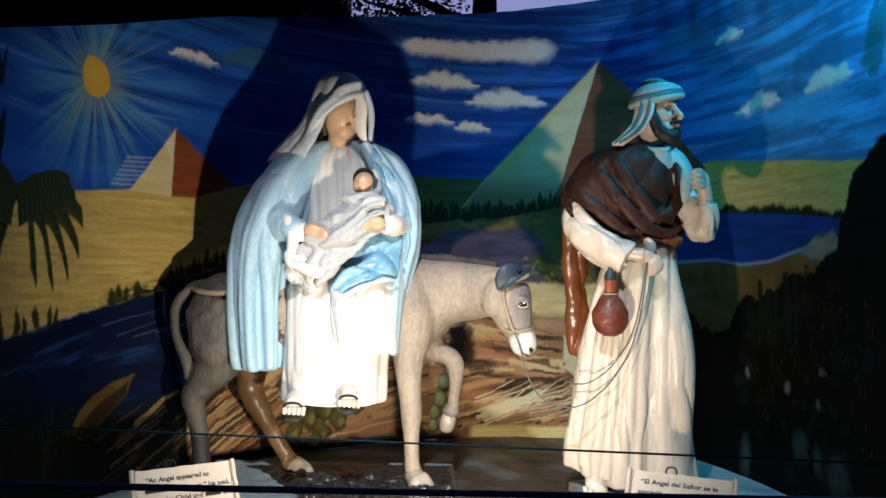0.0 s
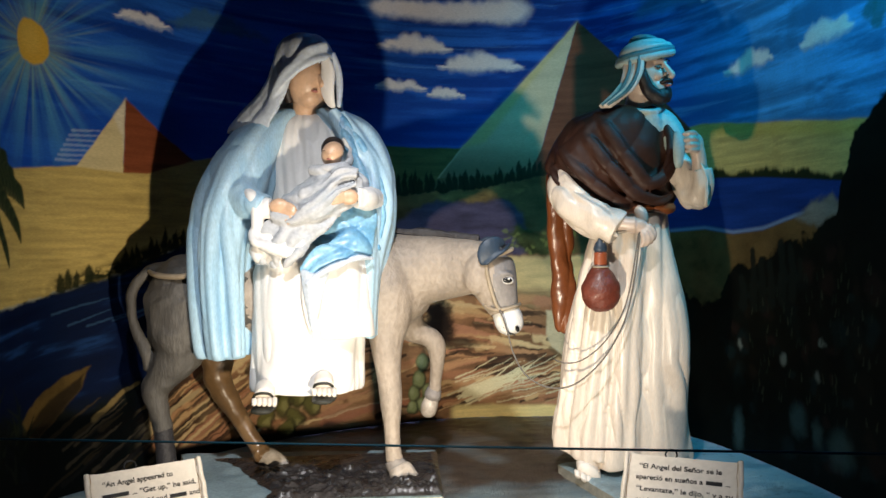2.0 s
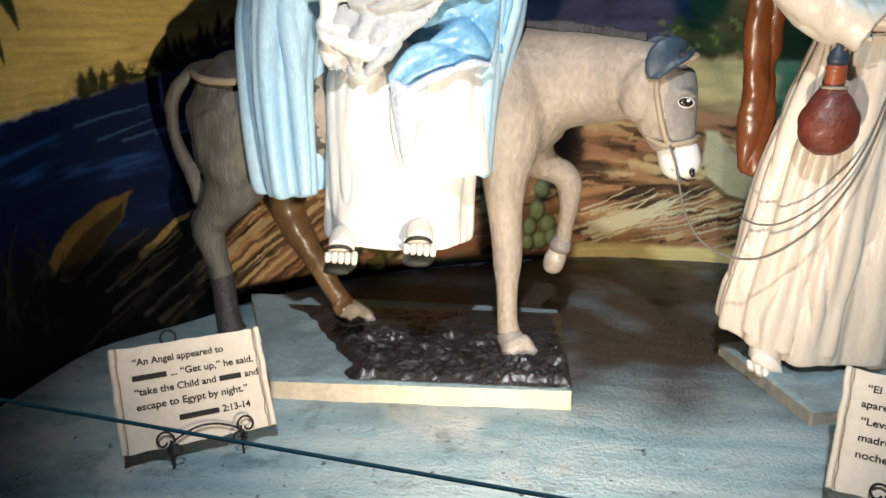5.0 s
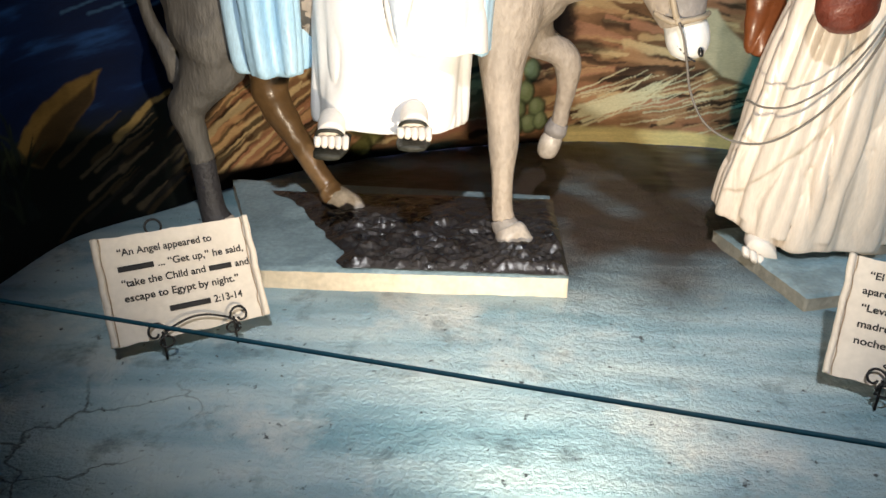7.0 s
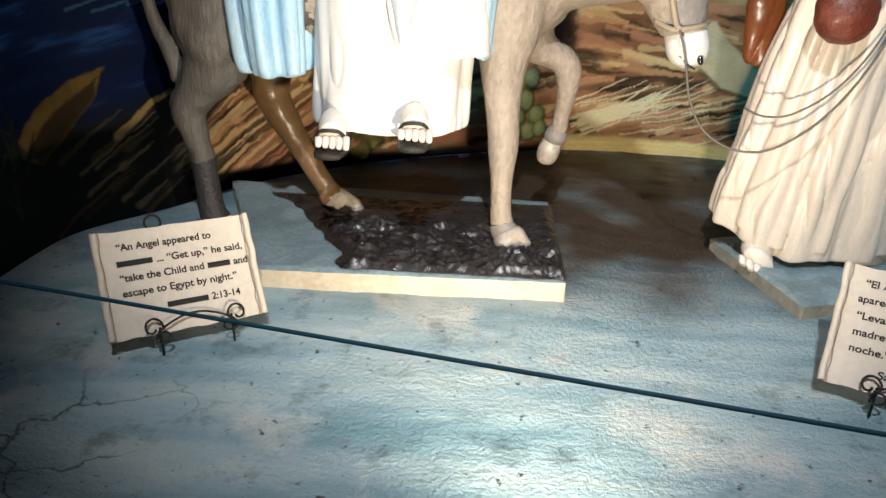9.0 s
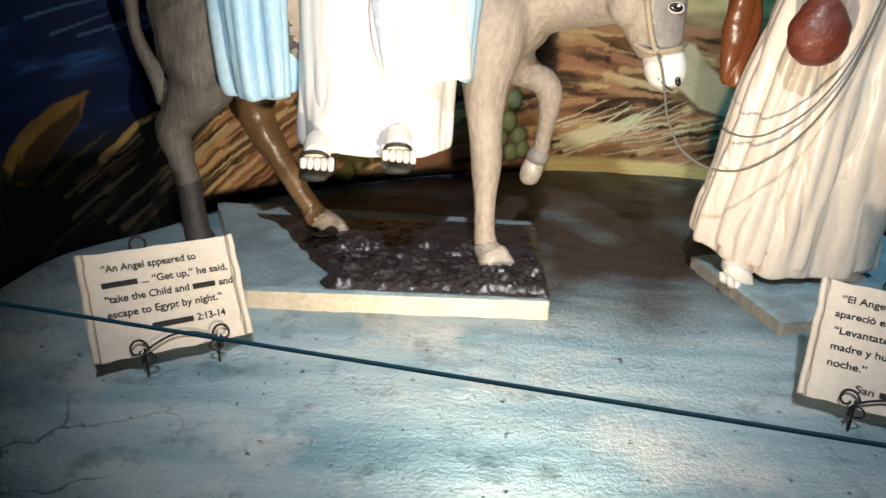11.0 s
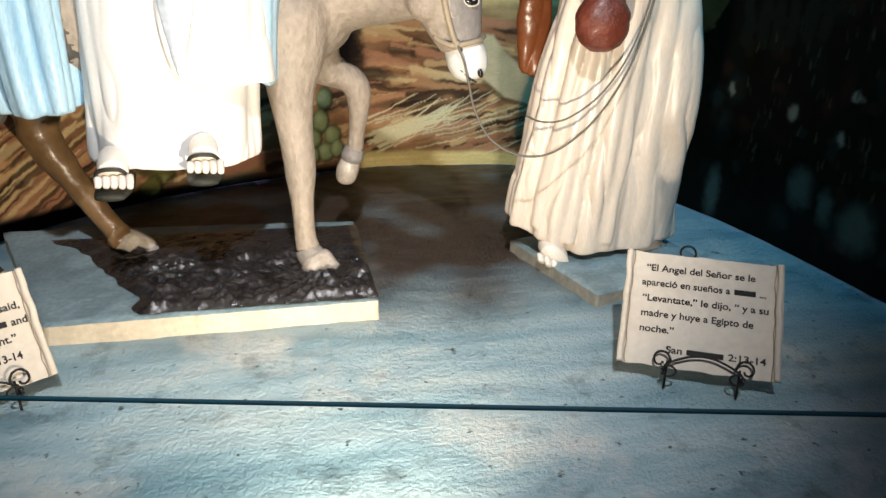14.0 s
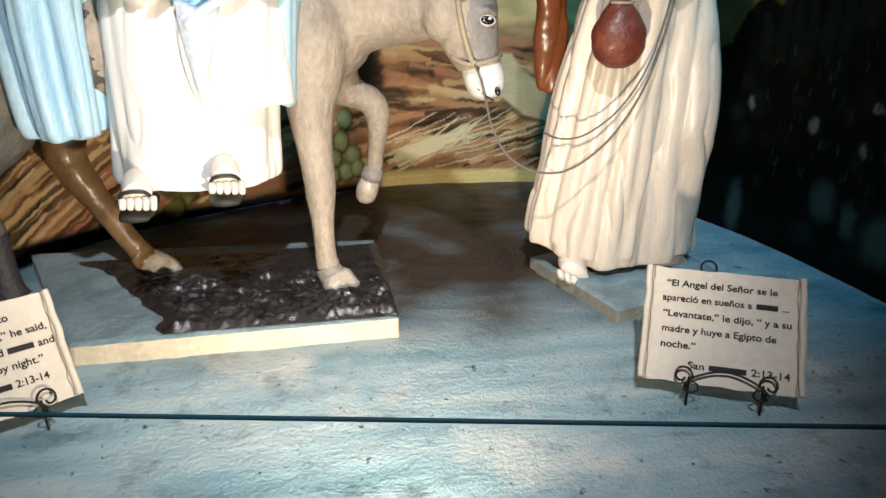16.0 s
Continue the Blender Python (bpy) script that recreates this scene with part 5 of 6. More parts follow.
    sheet(bd, [[(-0.372, 3.095, 0.87), (-0.364, 3.092, 0.79), (-0.352, 3.092, 0.71), (-0.338, 3.10, 0.645)],
               [(-0.325, 3.072, 0.85), (-0.330, 3.072, 0.78), (-0.332, 3.076, 0.71), (-0.330, 3.09, 0.640)],
               [(-0.270, 3.090, 0.85), (-0.290, 3.090, 0.78), (-0.306, 3.092, 0.71), (-0.322, 3.10, 0.645)]], M_VEIL, 0.014, 6)
    # right sleeve and hand
    tube(bd, [(-0.60, 3.34, 1.24, 0.075), (-0.605, 3.25, 1.16, 0.070), (-0.585, 3.20, 1.125, 0.060), (-0.54, 3.16, 1.10, 0.055), (-0.505, 3.145, 1.085, 0.052)], M_CAPE, 20, 6, wob=0.12)
    tube(bd, [(-0.60, 3.20, 1.15, 0.02), (-0.545, 3.135, 1.13, 0.024), (-0.525, 3.115, 1.06, 0.026), (-0.53, 3.12, 0.99, 0.020), (-0.555, 3.14, 0.95, 0.010)], M_DRESS, 12, 5)
    tube(bd, [(-0.545, 3.165, 1.095, 0.044), (-0.50, 3.14, 1.088, 0.042), (-0.475, 3.13, 1.088, 0.034)], M_DRESS, 16, 4)
    hand_shape(bd, None, (-0.445, 3.105, 1.092), [((-0.415, 3.10, 1.10), (-0.39, 3.09, 1.085), (-0.378, 3.088, 1.062)), ((-0.415, 3.095, 1.085), (-0.392, 3.085, 1.068), (-0.38, 3.085, 1.05)), ((-0.42, 3.095, 1.070), (-0.40, 3.085, 1.052), (-0.39, 3.085, 1.035)), ((-0.43, 3.095, 1.058), (-0.415, 3.087, 1.04), (-0.405, 3.087, 1.025))],
               M_SKIN, 0.0095, (0.036, 0.020, 0.030))
    # infant wrapped in cloth
    tube(bd, [(-0.46, 3.19, 1.035, 0.05), (-0.40, 3.165, 1.07, 0.070), (-0.32, 3.155, 1.11, 0.080), (-0.24, 3.16, 1.145, 0.078), (-0.18, 3.175, 1.165, 0.062), (-0.145, 3.20, 1.17, 0.03)], M_SWADDLE, 24, 8, wob=0.16)
    for k in range(6):
        a = -0.9 + 0.42 * k
        off = lambda t, r: (3.160 - r * math.cos(a) - 0.004, r * math.sin(a))
        keys = []
        for t, x, z, r in ((0.0, -0.47, 1.045, 0.050), (0.3, -0.40, 1.07 - 0.012 * k, 0.074), (0.6, -0.31, 1.11 - 0.010 * k, 0.086), (0.85, -0.23, 1.145, 0.082), (1.0, -0.165, 1.165, 0.064)):
            dy, dz = off(t, r)
            keys.append((x, dy, z + dz * 0.95 + 0.012 * math.sin(5 * t + k), 0.011 + 0.006 * math.sin(math.pi * t)))
        tube(bd, keys, M_SWADDLE, 10, 6)
    blob(bd, (-0.235, 3.225, 1.020), (0.135, 0.080, 0.085), M_CAPE_IN, (0, -20, 0), 24, 0.012, 14)
    # wrap that falls from the infant to the lap
    sheet(bd, [[(-0.49, 3.13, 1.05), (-0.52, 3.105, 0.99), (-0.53, 3.11, 0.93), (-0.535, 3.13, 0.885)],
               [(-0.42, 3.095, 1.04), (-0.44, 3.075, 0.98), (-0.455, 3.085, 0.93), (-0.465, 3.11, 0.87)],
               [(-0.33, 3.09, 1.04), (-0.36, 3.075, 0.985), (-0.385, 3.085, 0.94), (-0.40, 3.11, 0.88)],
               [(-0.22, 3.10, 1.06), (-0.27, 3.09, 1.01), (-0.315, 3.09, 0.97), (-0.35, 3.105, 0.92)]], M_SWADDLE, 0.02, 6, 4, 0.011, 1.5)
    blob(bd, (-0.258, 3.168, 1.285), (0.040, 0.042, 0.048), M_SKIN, (0, 25, 0), 20)
    blob(bd, (-0.258, 3.190, 1.306), (0.044, 0.042, 0.046), M_HAIR, (0, 25, 0), 18)
    blob(bd, (-0.266, 3.128, 1.278), (0.008, 0.009, 0.008), M_SKIN, (0, 0, 0), 10)
    for dx in (-0.022, 0.012):
        blob(bd, (-0.262 + dx, 3.131, 1.292), (0.009, 0.004, 0.003), M_HAIR, (0, 12, 0), 8)
    blob(bd, (-0.268, 3.130, 1.261), (0.010, 0.005, 0.003), M_LIP, (0, 8, 0), 8)
    # the woman's lowered eyes and mouth
    for x, y, z in ((-0.372, 3.297, 1.598), (-0.322, 3.318, 1.602)):
        tube(bd, [(x - 0.016, y + 0.003, z, 0.003), (x, y - 0.003, z - 0.006, 0.004), (x + 0.016, y + 0.003, z - 0.002, 0.003)], M_HAIR, 8, 3)
        tube(bd, [(x - 0.020, y + 0.003, z + 0.018, 0.003), (x, y - 0.003, z + 0.024, 0.003), (x + 0.018, y + 0.004, z + 0.019, 0.002)], M_HAIR, 8, 3)
    blob(bd, (-0.335, 3.300, 1.540), (0.016, 0.008, 0.006), M_LIP, (0, 10, -25), 12)
    tube(bd, [(-0.335, 3.16, 1.225, 0.022), (-0.29, 3.135, 1.222, 0.024), (-0.235, 3.135, 1.228, 0.024), (-0.20, 3.16, 1.25, 0.018), (-0.195, 3.19, 1.30, 0.014), (-0.225, 3.205, 1.345, 0.012)], M_SWADDLE, 12, 5)
    # left hand under the infant
    tube(bd, [(-0.12, 3.25, 1.12, 0.05), (-0.135, 3.17, 1.12, 0.048), (-0.165, 3.115, 1.12, 0.040)], M_DRESS, 14, 4)
    hand_shape(bd, None, (-0.195, 3.092, 1.122), [((-0.225, 3.078, 1.138), (-0.25, 3.074, 1.135), (-0.272, 3.076, 1.125)), ((-0.225, 3.075, 1.122), (-0.252, 3.071, 1.118), (-0.272, 3.074, 1.108)), ((-0.223, 3.077, 1.106), (-0.248, 3.074, 1.10), (-0.265, 3.078, 1.092))],
               M_SKIN, 0.0095, (0.036, 0.020, 0.030))
    # loose cloth gathered on the lap
    for (x, z, rx, rz, tw) in ((-0.50, 0.985, 0.065, 0.045, 15), (-0.52, 0.935, 0.050, 0.040, 40), (-0.46, 0.905, 0.055, 0.045, 10)):
        blob(bd, (x, 3.150, z), (rx, 0.055, rz), M_DRESS, (0, tw, 0), 24, 0.016, 20)
    for k in range(4):
        tube(bd, [(-0.555 + 0.03 * k, 3.115, 1.005 - 0.01 * k, 0.010), (-0.525 + 0.03 * k, 3.082, 0.965 - 0.012 * k, 0.017), (-0.475 + 0.03 * k, 3.080, 0.945 - 0.006 * k, 0.014), (-0.43 + 0.025 * k, 3.085, 0.97, 0.007)], M_DRESS, 10, 5)
    tube(bd, [(-0.345, 3.10, 0.955, 0.016), (-0.375, 3.080, 0.925, 0.017), (-0.41, 3.078, 0.895, 0.014), (-0.425, 3.085, 0.875, 0.008)], M_SWADDLE, 10, 5)
    # sandalled feet
    foot_shape(bd, (-0.515, 3.18, 0.435), (-0.500, 3.075, 0.418), M_FOOT, 0.036)
    foot_shape(bd, (-0.30, 3.18, 0.462), (-0.290, 3.075, 0.448), M_FOOT, 0.036)
    for x, z in ((-0.505, 0.432), (-0.293, 0.462)):
        tube(bd, [(x - 0.040, 3.10, z - 0.040, 0.004), (x - 0.026, 3.065, z - 0.004, 0.005), (x + 0.022, 3.065, z - 0.002, 0.005), (x + 0.042, 3.10, z - 0.035, 0.004)], M_SANDAL, 8, 5)
        tube(bd, [(x, 3.20, z - 0.05, 0.036), (x, 3.09, z - 0.058, 0.044), (x, 3.03, z - 0.060, 0.034)], M_SANDAL, 12, 4, 0.22, (0, 0, 1))
    bd = bd.melt({M_DRESS: (0.0058, 1), M_CAPE: (0.0055, 2), M_CAPE_IN: (0.005, 3), M_VEIL: (0.005, 4), M_SWADDLE: (0.005, 2), M_SKIN: (0.0042, 6), M_HAIR: (0.004, 2)})
    bd.ruffle({M_CAPE: (0.005, (0, 6, 0), (9, 9, 0.9)), M_CAPE_IN: (0.007, (0, 60, 0), (14, 14, 3)), M_DRESS: (0.006, (0, -4, 0), (11, 11, 1.2)), M_VEIL: (0.004, (0, 35, 0), (11, 11, 3)), M_SWADDLE: (0.009, (0, 70, 0), (17, 17, 5))})
    return one("seated_woman_statue", bd, "painted statue of veiled woman in white and blue holding infant", "statue")


seated_figure()


# ---- standing figure ----
def standing_figure():
    bd = Build()
    # long robe
    drape(bd, [(0.105, 0.790, 3.275, 0.216, 0.146, 0.020), (0.13, 0.790, 3.275, 0.220, 0.150, 0.024), (0.25, 0.793, 3.27, 0.216, 0.150, 0.024), (0.45, 0.805, 3.265, 0.207, 0.146, 0.022), (0.65, 0.818, 3.26, 0.192, 0.138, 0.019), (0.85, 0.835, 3.25, 0.168, 0.128, 0.014), (1.0, 0.85, 3.245, 0.142, 0.115, 0.008), (1.08, 0.86, 3.245, 0.128, 0.108, 0.006), (1.2, 0.86, 3.25, 0.14, 0.11, 0.004), (1.38, 0.865, 3.25, 0.14, 0.10, 0.003), (1.45, 0.875, 3.25, 0.06, 0.055, 0.001)],
          M_ROBE, 200, 8, ((10, 0.1, 0.9), (17, 0.5, 0.35)), 0.18)
    # the bent knee pushes the robe out
    tube(bd, [(0.925, 3.20, 1.03, 0.040), (0.955, 3.19, 0.85, 0.060), (0.975, 3.175, 0.66, 0.068), (0.975, 3.165, 0.52, 0.066), (0.955, 3.18, 0.34, 0.062), (0.925, 3.20, 0.14, 0.066)], M_ROBE, 20, 7)
    for x0, x1, d in ((0.70, 0.615, 0.02), (0.76, 0.70, 0.02), (0.86, 0.80, 0.022), (0.93, 0.905, 0.022), (0.985, 0.985, 0.016)):
        yb = lambda x, z: 3.265 - 0.150 * math.sqrt(max(0.02, 1 - ((x - 0.80) / 0.235) ** 2)) + 0.012
        tube(bd, [(x0, yb(x0, 1) + 0.03, 1.0, 0.008), (x0 + 0.3 * (x1 - x0), yb(x0, 0.8) + 0.012, 0.75, d * 0.8), (x0 + 0.65 * (x1 - x0), yb(x1, 0.5), 0.45, d), (x1, yb(x1, 0.2), 0.14, d)], M_ROBE, 12, 6)
    # belt and folded waistcloth
    tube(bd, [(0.74, 3.16, 1.065, 0.018), (0.80, 3.128, 1.07, 0.020), (0.87, 3.118, 1.072, 0.020), (0.94, 3.13, 1.07, 0.020), (0.985, 3.17, 1.075, 0.016)], M_CLOAK2, 10, 5)
    tube(bd, [(0.83, 3.115, 1.075, 0.022), (0.85, 3.108, 1.05, 0.024), (0.855, 3.108, 1.02, 0.018)], M_ROBE, 10, 4)
    # cloak wrapped round shoulders and chest
    drape(bd, [(1.055, 0.86, 3.25, 0.135, 0.120, 0.002), (1.09, 0.835, 3.25, 0.175, 0.135, 0.006), (1.16, 0.80, 3.25, 0.225, 0.145, 0.010), (1.24, 0.785, 3.25, 0.245, 0.150, 0.010), (1.33, 0.79, 3.25, 0.228, 0.145, 0.008), (1.40, 0.805, 3.25, 0.190, 0.125, 0.006), (1.445, 0.83, 3.25, 0.140, 0.095, 0.004), (1.47, 0.85, 3.25, 0.080, 0.065, 0.002)],
          M_CLOAK, 120, 8, ((6, 0.4, 0.9), (11, 0.2, 0.5)), 1.4, crumple=0.012)
    tube(bd, [(0.70, 3.17, 1.43, 0.020), (0.735, 3.118, 1.36, 0.026), (0.80, 3.09, 1.25, 0.028), (0.87, 3.085, 1.165, 0.028), (0.94, 3.095, 1.20, 0.028), (0.975, 3.12, 1.30, 0.026), (0.97, 3.16, 1.39, 0.018)], M_CLOAK, 14, 8, 0.55)
    tube(bd, [(0.64, 3.17, 1.38, 0.018), (0.68, 3.115, 1.30, 0.026), (0.75, 3.085, 1.20, 0.028), (0.83, 3.085, 1.12, 0.026), (0.92, 3.10, 1.10, 0.022), (0.98, 3.14, 1.13, 0.016)], M_CLOAK, 14, 8, 0.55)
    tube(bd, [(0.57, 3.19, 1.31, 0.018), (0.61, 3.125, 1.23, 0.026), (0.69, 3.10, 1.15, 0.026), (0.79, 3.105, 1.09, 0.020), (0.88, 3.12, 1.065, 0.016)], M_CLOAK, 14, 8, 0.55)
    tube(bd, [(0.545, 3.22, 1.24, 0.02), (0.56, 3.17, 1.18, 0.026), (0.62, 3.13, 1.13, 0.022), (0.70, 3.125, 1.10, 0.014)], M_CLOAK, 12, 6, 0.55)
    # tunic seen in the neck opening
    blob(bd, (0.905, 3.158, 1.372), (0.042, 0.022, 0.070), M_TURBAN, (14, 0, 0), 20, 0.006, 50)
    tube(bd, [(0.835, 3.19, 1.450, 0.010), (0.87, 3.145, 1.432, 0.011), (0.92, 3.14, 1.432, 0.011), (0.95, 3.18, 1.450, 0.010)], M_TURBAN, 10, 5)
    # cloak end hanging behind the arm
    tube(bd, [(0.60, 3.36, 1.22, 0.05), (0.605, 3.40, 1.05, 0.052), (0.615, 3.41, 0.88, 0.050), (0.625, 3.41, 0.72, 0.050), (0.63, 3.40, 0.62, 0.044), (0.632, 3.40, 0.585, 0.036)], M_CLOAK2, 18, 8, 0.7, (0, 1, 0), wob=0.2)
    # right sleeve and hand that holds flask and lead
    tube(bd, [(0.60, 3.24, 1.20, 0.060), (0.585, 3.20, 1.145, 0.064), (0.605, 3.16, 1.09, 0.066), (0.66, 3.12, 1.045, 0.066), (0.72, 3.09, 1.015, 0.066), (0.755, 3.075, 0.995, 0.066)], M_ROBE, 24, 7, wob=0.14)
    for k, (dz, dy) in enumerate(((0.05, -0.03), (0.02, -0.052), (-0.03, -0.05))):
        tube(bd, [(0.575, 3.20 + dy, 1.15 + dz, 0.010), (0.63, 3.135 + dy * 0.9, 1.085 + dz * 0.9, 0.014), (0.70, 3.10 + dy * 0.9, 1.03 + dz, 0.012), (0.745, 3.082 + dy * 0.8, 1.0 + dz, 0.007)], M_ROBE, 10, 5)
    tube(bd, [(0.74, 3.08, 1.02, 0.030), (0.785, 3.062, 1.012, 0.030), (0.81, 3.055, 1.01, 0.032)], M_SKIN2, 14, 4)
    hand_shape(bd, None, (0.825, 3.05, 1.005), [((0.855, 3.035, 1.005), (0.872, 3.03, 0.98), (0.868, 3.032, 0.955)), ((0.85, 3.03, 0.992), (0.862, 3.025, 0.965), (0.855, 3.03, 0.942)), ((0.842, 3.028, 0.982), (0.848, 3.022, 0.955), (0.838, 3.028, 0.935)), ((0.83, 3.028, 0.975), (0.832, 3.024, 0.95), (0.822, 3.03, 0.932))],
               M_SKIN2, 0.011, (0.042, 0.024, 0.028), (0, 25, 0))
    # left arm raised to the chest
    tube(bd, [(0.98, 3.22, 1.30, 0.055), (1.035, 3.18, 1.20, 0.058), (1.055, 3.15, 1.12, 0.054), (1.065, 3.12, 1.115, 0.046), (1.075, 3.10, 1.16, 0.044), (1.07, 3.095, 1.215, 0.040)], M_ROBE, 20, 7, wob=0.1)
    tube(bd, [(1.055, 3.07, 1.235, 0.010), (1.075, 3.055, 1.16, 0.012), (1.07, 3.065, 1.09, 0.014), (1.09, 3.10, 1.085, 0.012), (1.105, 3.12, 1.16, 0.012), (1.10, 3.12, 1.235, 0.010)], M_ROBE, 10, 6)
    tube(bd, [(1.068, 3.10, 1.19, 0.028), (1.06, 3.09, 1.25, 0.027), (1.05, 3.085, 1.285, 0.028)], M_SKIN2, 14, 4)
    hand_shape(bd, None, (1.045, 3.08, 1.30), [((1.035, 3.055, 1.335), (1.01, 3.045, 1.338), (0.99, 3.06, 1.334)), ((1.035, 3.05, 1.315), (1.008, 3.04, 1.316), (0.988, 3.055, 1.312)), ((1.035, 3.05, 1.295), (1.01, 3.04, 1.295), (0.99, 3.055, 1.291)), ((1.037, 3.052, 1.277), (1.014, 3.043, 1.276), (0.997, 3.056, 1.272))],
               M_SKIN2, 0.0105, (0.030, 0.024, 0.042))
    tube(bd, [(0.915, 3.23, 1.43, 0.045), (0.965, 3.205, 1.395, 0.054), (0.995, 3.17, 1.33, 0.048), (0.990, 3.12, 1.27, 0.028)], M_TURBAN, 18, 6)
    tube(bd, [(0.975, 3.065, 1.345, 0.016), (0.972, 3.052, 1.29, 0.022), (0.972, 3.055, 1.235, 0.018), (0.974, 3.06, 1.215, 0.012)], M_TURBAN, 12, 5, 0.7)
    # neck, head turned to the side and a little down
    tube(bd, [(0.875, 3.235, 1.42, 0.058), (0.885, 3.225, 1.48, 0.052), (0.895, 3.22, 1.54, 0.054)], M_SKIN2, 18, 5)
    blob(bd, (0.905, 3.220, 1.580), (0.080, 0.082, 0.108), M_SKIN2, (0, 0, -40), 28)
    blob(bd, (0.932, 3.188, 1.520), (0.050, 0.050, 0.048), M_SKIN2, (0, 0, -40), 20)
    # brow, nose, cheekbones
    tube(bd, [(0.918, 3.142, 1.616, 0.009), (0.945, 3.148, 1.620, 0.010), (0.968, 3.166, 1.617, 0.009)], M_SKIN2, 10, 4)
    tube(bd, [(0.955, 3.150, 1.612, 0.008), (0.968, 3.141, 1.588, 0.010), (0.980, 3.132, 1.564, 0.012), (0.968, 3.142, 1.553, 0.009)], M_SKIN2, 10, 4)
    blob(bd, (0.928, 3.150, 1.568), (0.024, 0.016, 0.020), M_SKIN2, (0, 0, -30), 14)
    blob(bd, (0.965, 3.172, 1.568), (0.020, 0.016, 0.020), M_SKIN2, (0, 0, -60), 14)
    for x, y in ((0.931, 3.142), (0.972, 3.174)):
        tube(bd, [(x - 0.016, y + 0.001, 1.598, 0.003), (x, y - 0.004, 1.593, 0.0045), (x + 0.014, y + 0.004, 1.597, 0.003)], M_HAIR, 8, 3)
        tube(bd, [(x - 0.020, y - 0.004, 1.622, 0.003), (x, y - 0.007, 1.629, 0.004), (x + 0.016, y + 0.002, 1.624, 0.003)], M_HAIR, 8, 3)
    # beard along the jaw, moustache, lip, hair at the temple
    tube(bd, [(0.868, 3.150, 1.600, 0.016), (0.875, 3.145, 1.555, 0.020), (0.893, 3.148, 1.515, 0.026), (0.922, 3.152, 1.490, 0.030), (0.950, 3.158, 1.484, 0.028)], M_HAIR, 14, 5, wob=0.25)
    blob(bd, (0.952, 3.158, 1.492), (0.034, 0.030, 0.032), M_HAIR, (0, 10, -35), 18, 0.005, 70)
    blob(bd, (0.978, 3.190, 1.505), (0.020, 0.030, 0.034), M_HAIR, (0, 0, -40), 16, 0.004, 70)
    tube(bd, [(0.938, 3.146, 1.536, 0.007), (0.958, 3.137, 1.544, 0.009), (0.976, 3.139, 1.545, 0.009), (0.985, 3.155, 1.534, 0.006)], M_HAIR, 8, 3)
    blob(bd, (0.968, 3.138, 1.529), (0.012, 0.007, 0.006), M_LIP, (0, 0, -35), 10)
    tube(bd, [(0.880, 3.142, 1.645, 0.016), (0.868, 3.140, 1.605, 0.018), (0.866, 3.146, 1.565, 0.016)], M_HAIR, 12, 4, wob=0.3)
    tube(bd, [(0.885, 3.133, 1.645, 0.010), (0.930, 3.128, 1.650, 0.010), (0.975, 3.150, 1.648, 0.008)], M_HAIR, 10, 4, wob=0.3)
    # wound headcloth: a domed crown with slanting wraps
    blob(bd, (0.905, 3.222, 1.665), (0.096, 0.098, 0.050), M_TURBAN, (0, -6, 0), 26)
    for k in range(5):
        pts = []
        for j in range(17):
            a = 2 * math.pi * j / 16
            r = 0.099 - 0.0042 * k * k * 0.75
            lift = 0.010 * math.cos(a) * (2.2 - 0.9 * k) + 0.012 * math.sin(a + 0.7 * k)
            pts.append((0.908 + r * math.cos(a), 3.222 + r * 0.98 * math.sin(a), 1.645 + 0.0135 * k + lift, 0.0150 - 0.0004 * k))
        tube(bd, pts, M_STRIPE if k in (1, 4) else M_TURBAN, 10, 4)
    # its tail falls over the shoulder
    sheet(bd, [[(0.812, 3.185, 1.640), (0.798, 3.165, 1.570), (0.762, 3.150, 1.505), (0.705, 3.150, 1.455)],
               [(0.842, 3.145, 1.640), (0.828, 3.128, 1.570), (0.790, 3.122, 1.505), (0.722, 3.130, 1.450)],
               [(0.876, 3.130, 1.640), (0.862, 3.115, 1.570), (0.822, 3.112, 1.500), (0.745, 3.122, 1.445)]], M_ROBE, 0.016, 6, 3, 0.006)
    for f, g in ((0.30, 0.006), (0.72, 0.007)):
        tube(bd, [(0.812 + 0.064 * f, 3.172 - 0.052 * f, 1.640, g), (0.798 + 0.064 * f, 3.150 - 0.046 * f, 1.570, g), (0.762 + 0.060 * f, 3.138 - 0.036 * f, 1.503, g), (0.705 + 0.040 * f, 3.140 - 0.026 * f, 1.452, g * 0.7)], M_STRIPE, 8, 6)
    # toes under the hem
    foot_shape(bd, (0.678, 3.22, 0.090), (0.664, 3.130, 0.076), M_FOOT, 0.045, 5, 0.015)
    foot_shape(bd, (0.93, 3.27, 0.085), (0.95, 3.19, 0.075), M_FOOT, 0.042, 5, 0.014)
    bd = bd.melt({M_ROBE: (0.0055, 1), M_CLOAK: (0.006, 4), M_CLOAK2: (0.006, 4), M_TURBAN: (0.0045, 2), M_SKIN2: (0.0035, 3), M_HAIR: (0.004, 2)})
    bd.ruffle({M_ROBE: (0.007, (0, 5, 0), (12, 12, 1.2)), M_CLOAK: (0.006, (0, -48, 0), (9, 9, 1.6)), M_CLOAK2: (0.010, (0, 3, 0), (12, 12, 1.5))})
    # the figure leans a little forward from its feet
    for i, (x, y, z) in enumerate(bd.v):
        k = 1 + 0.13 * (1 - z / 1.72) / (y - 0.505)
        low = min(max((0.5 - z) / 0.4, 0), 1)
        if y > 3.0:
            x += 0.016 + 0.06 * low * max((x - 0.79) / 0.22, -0.2)
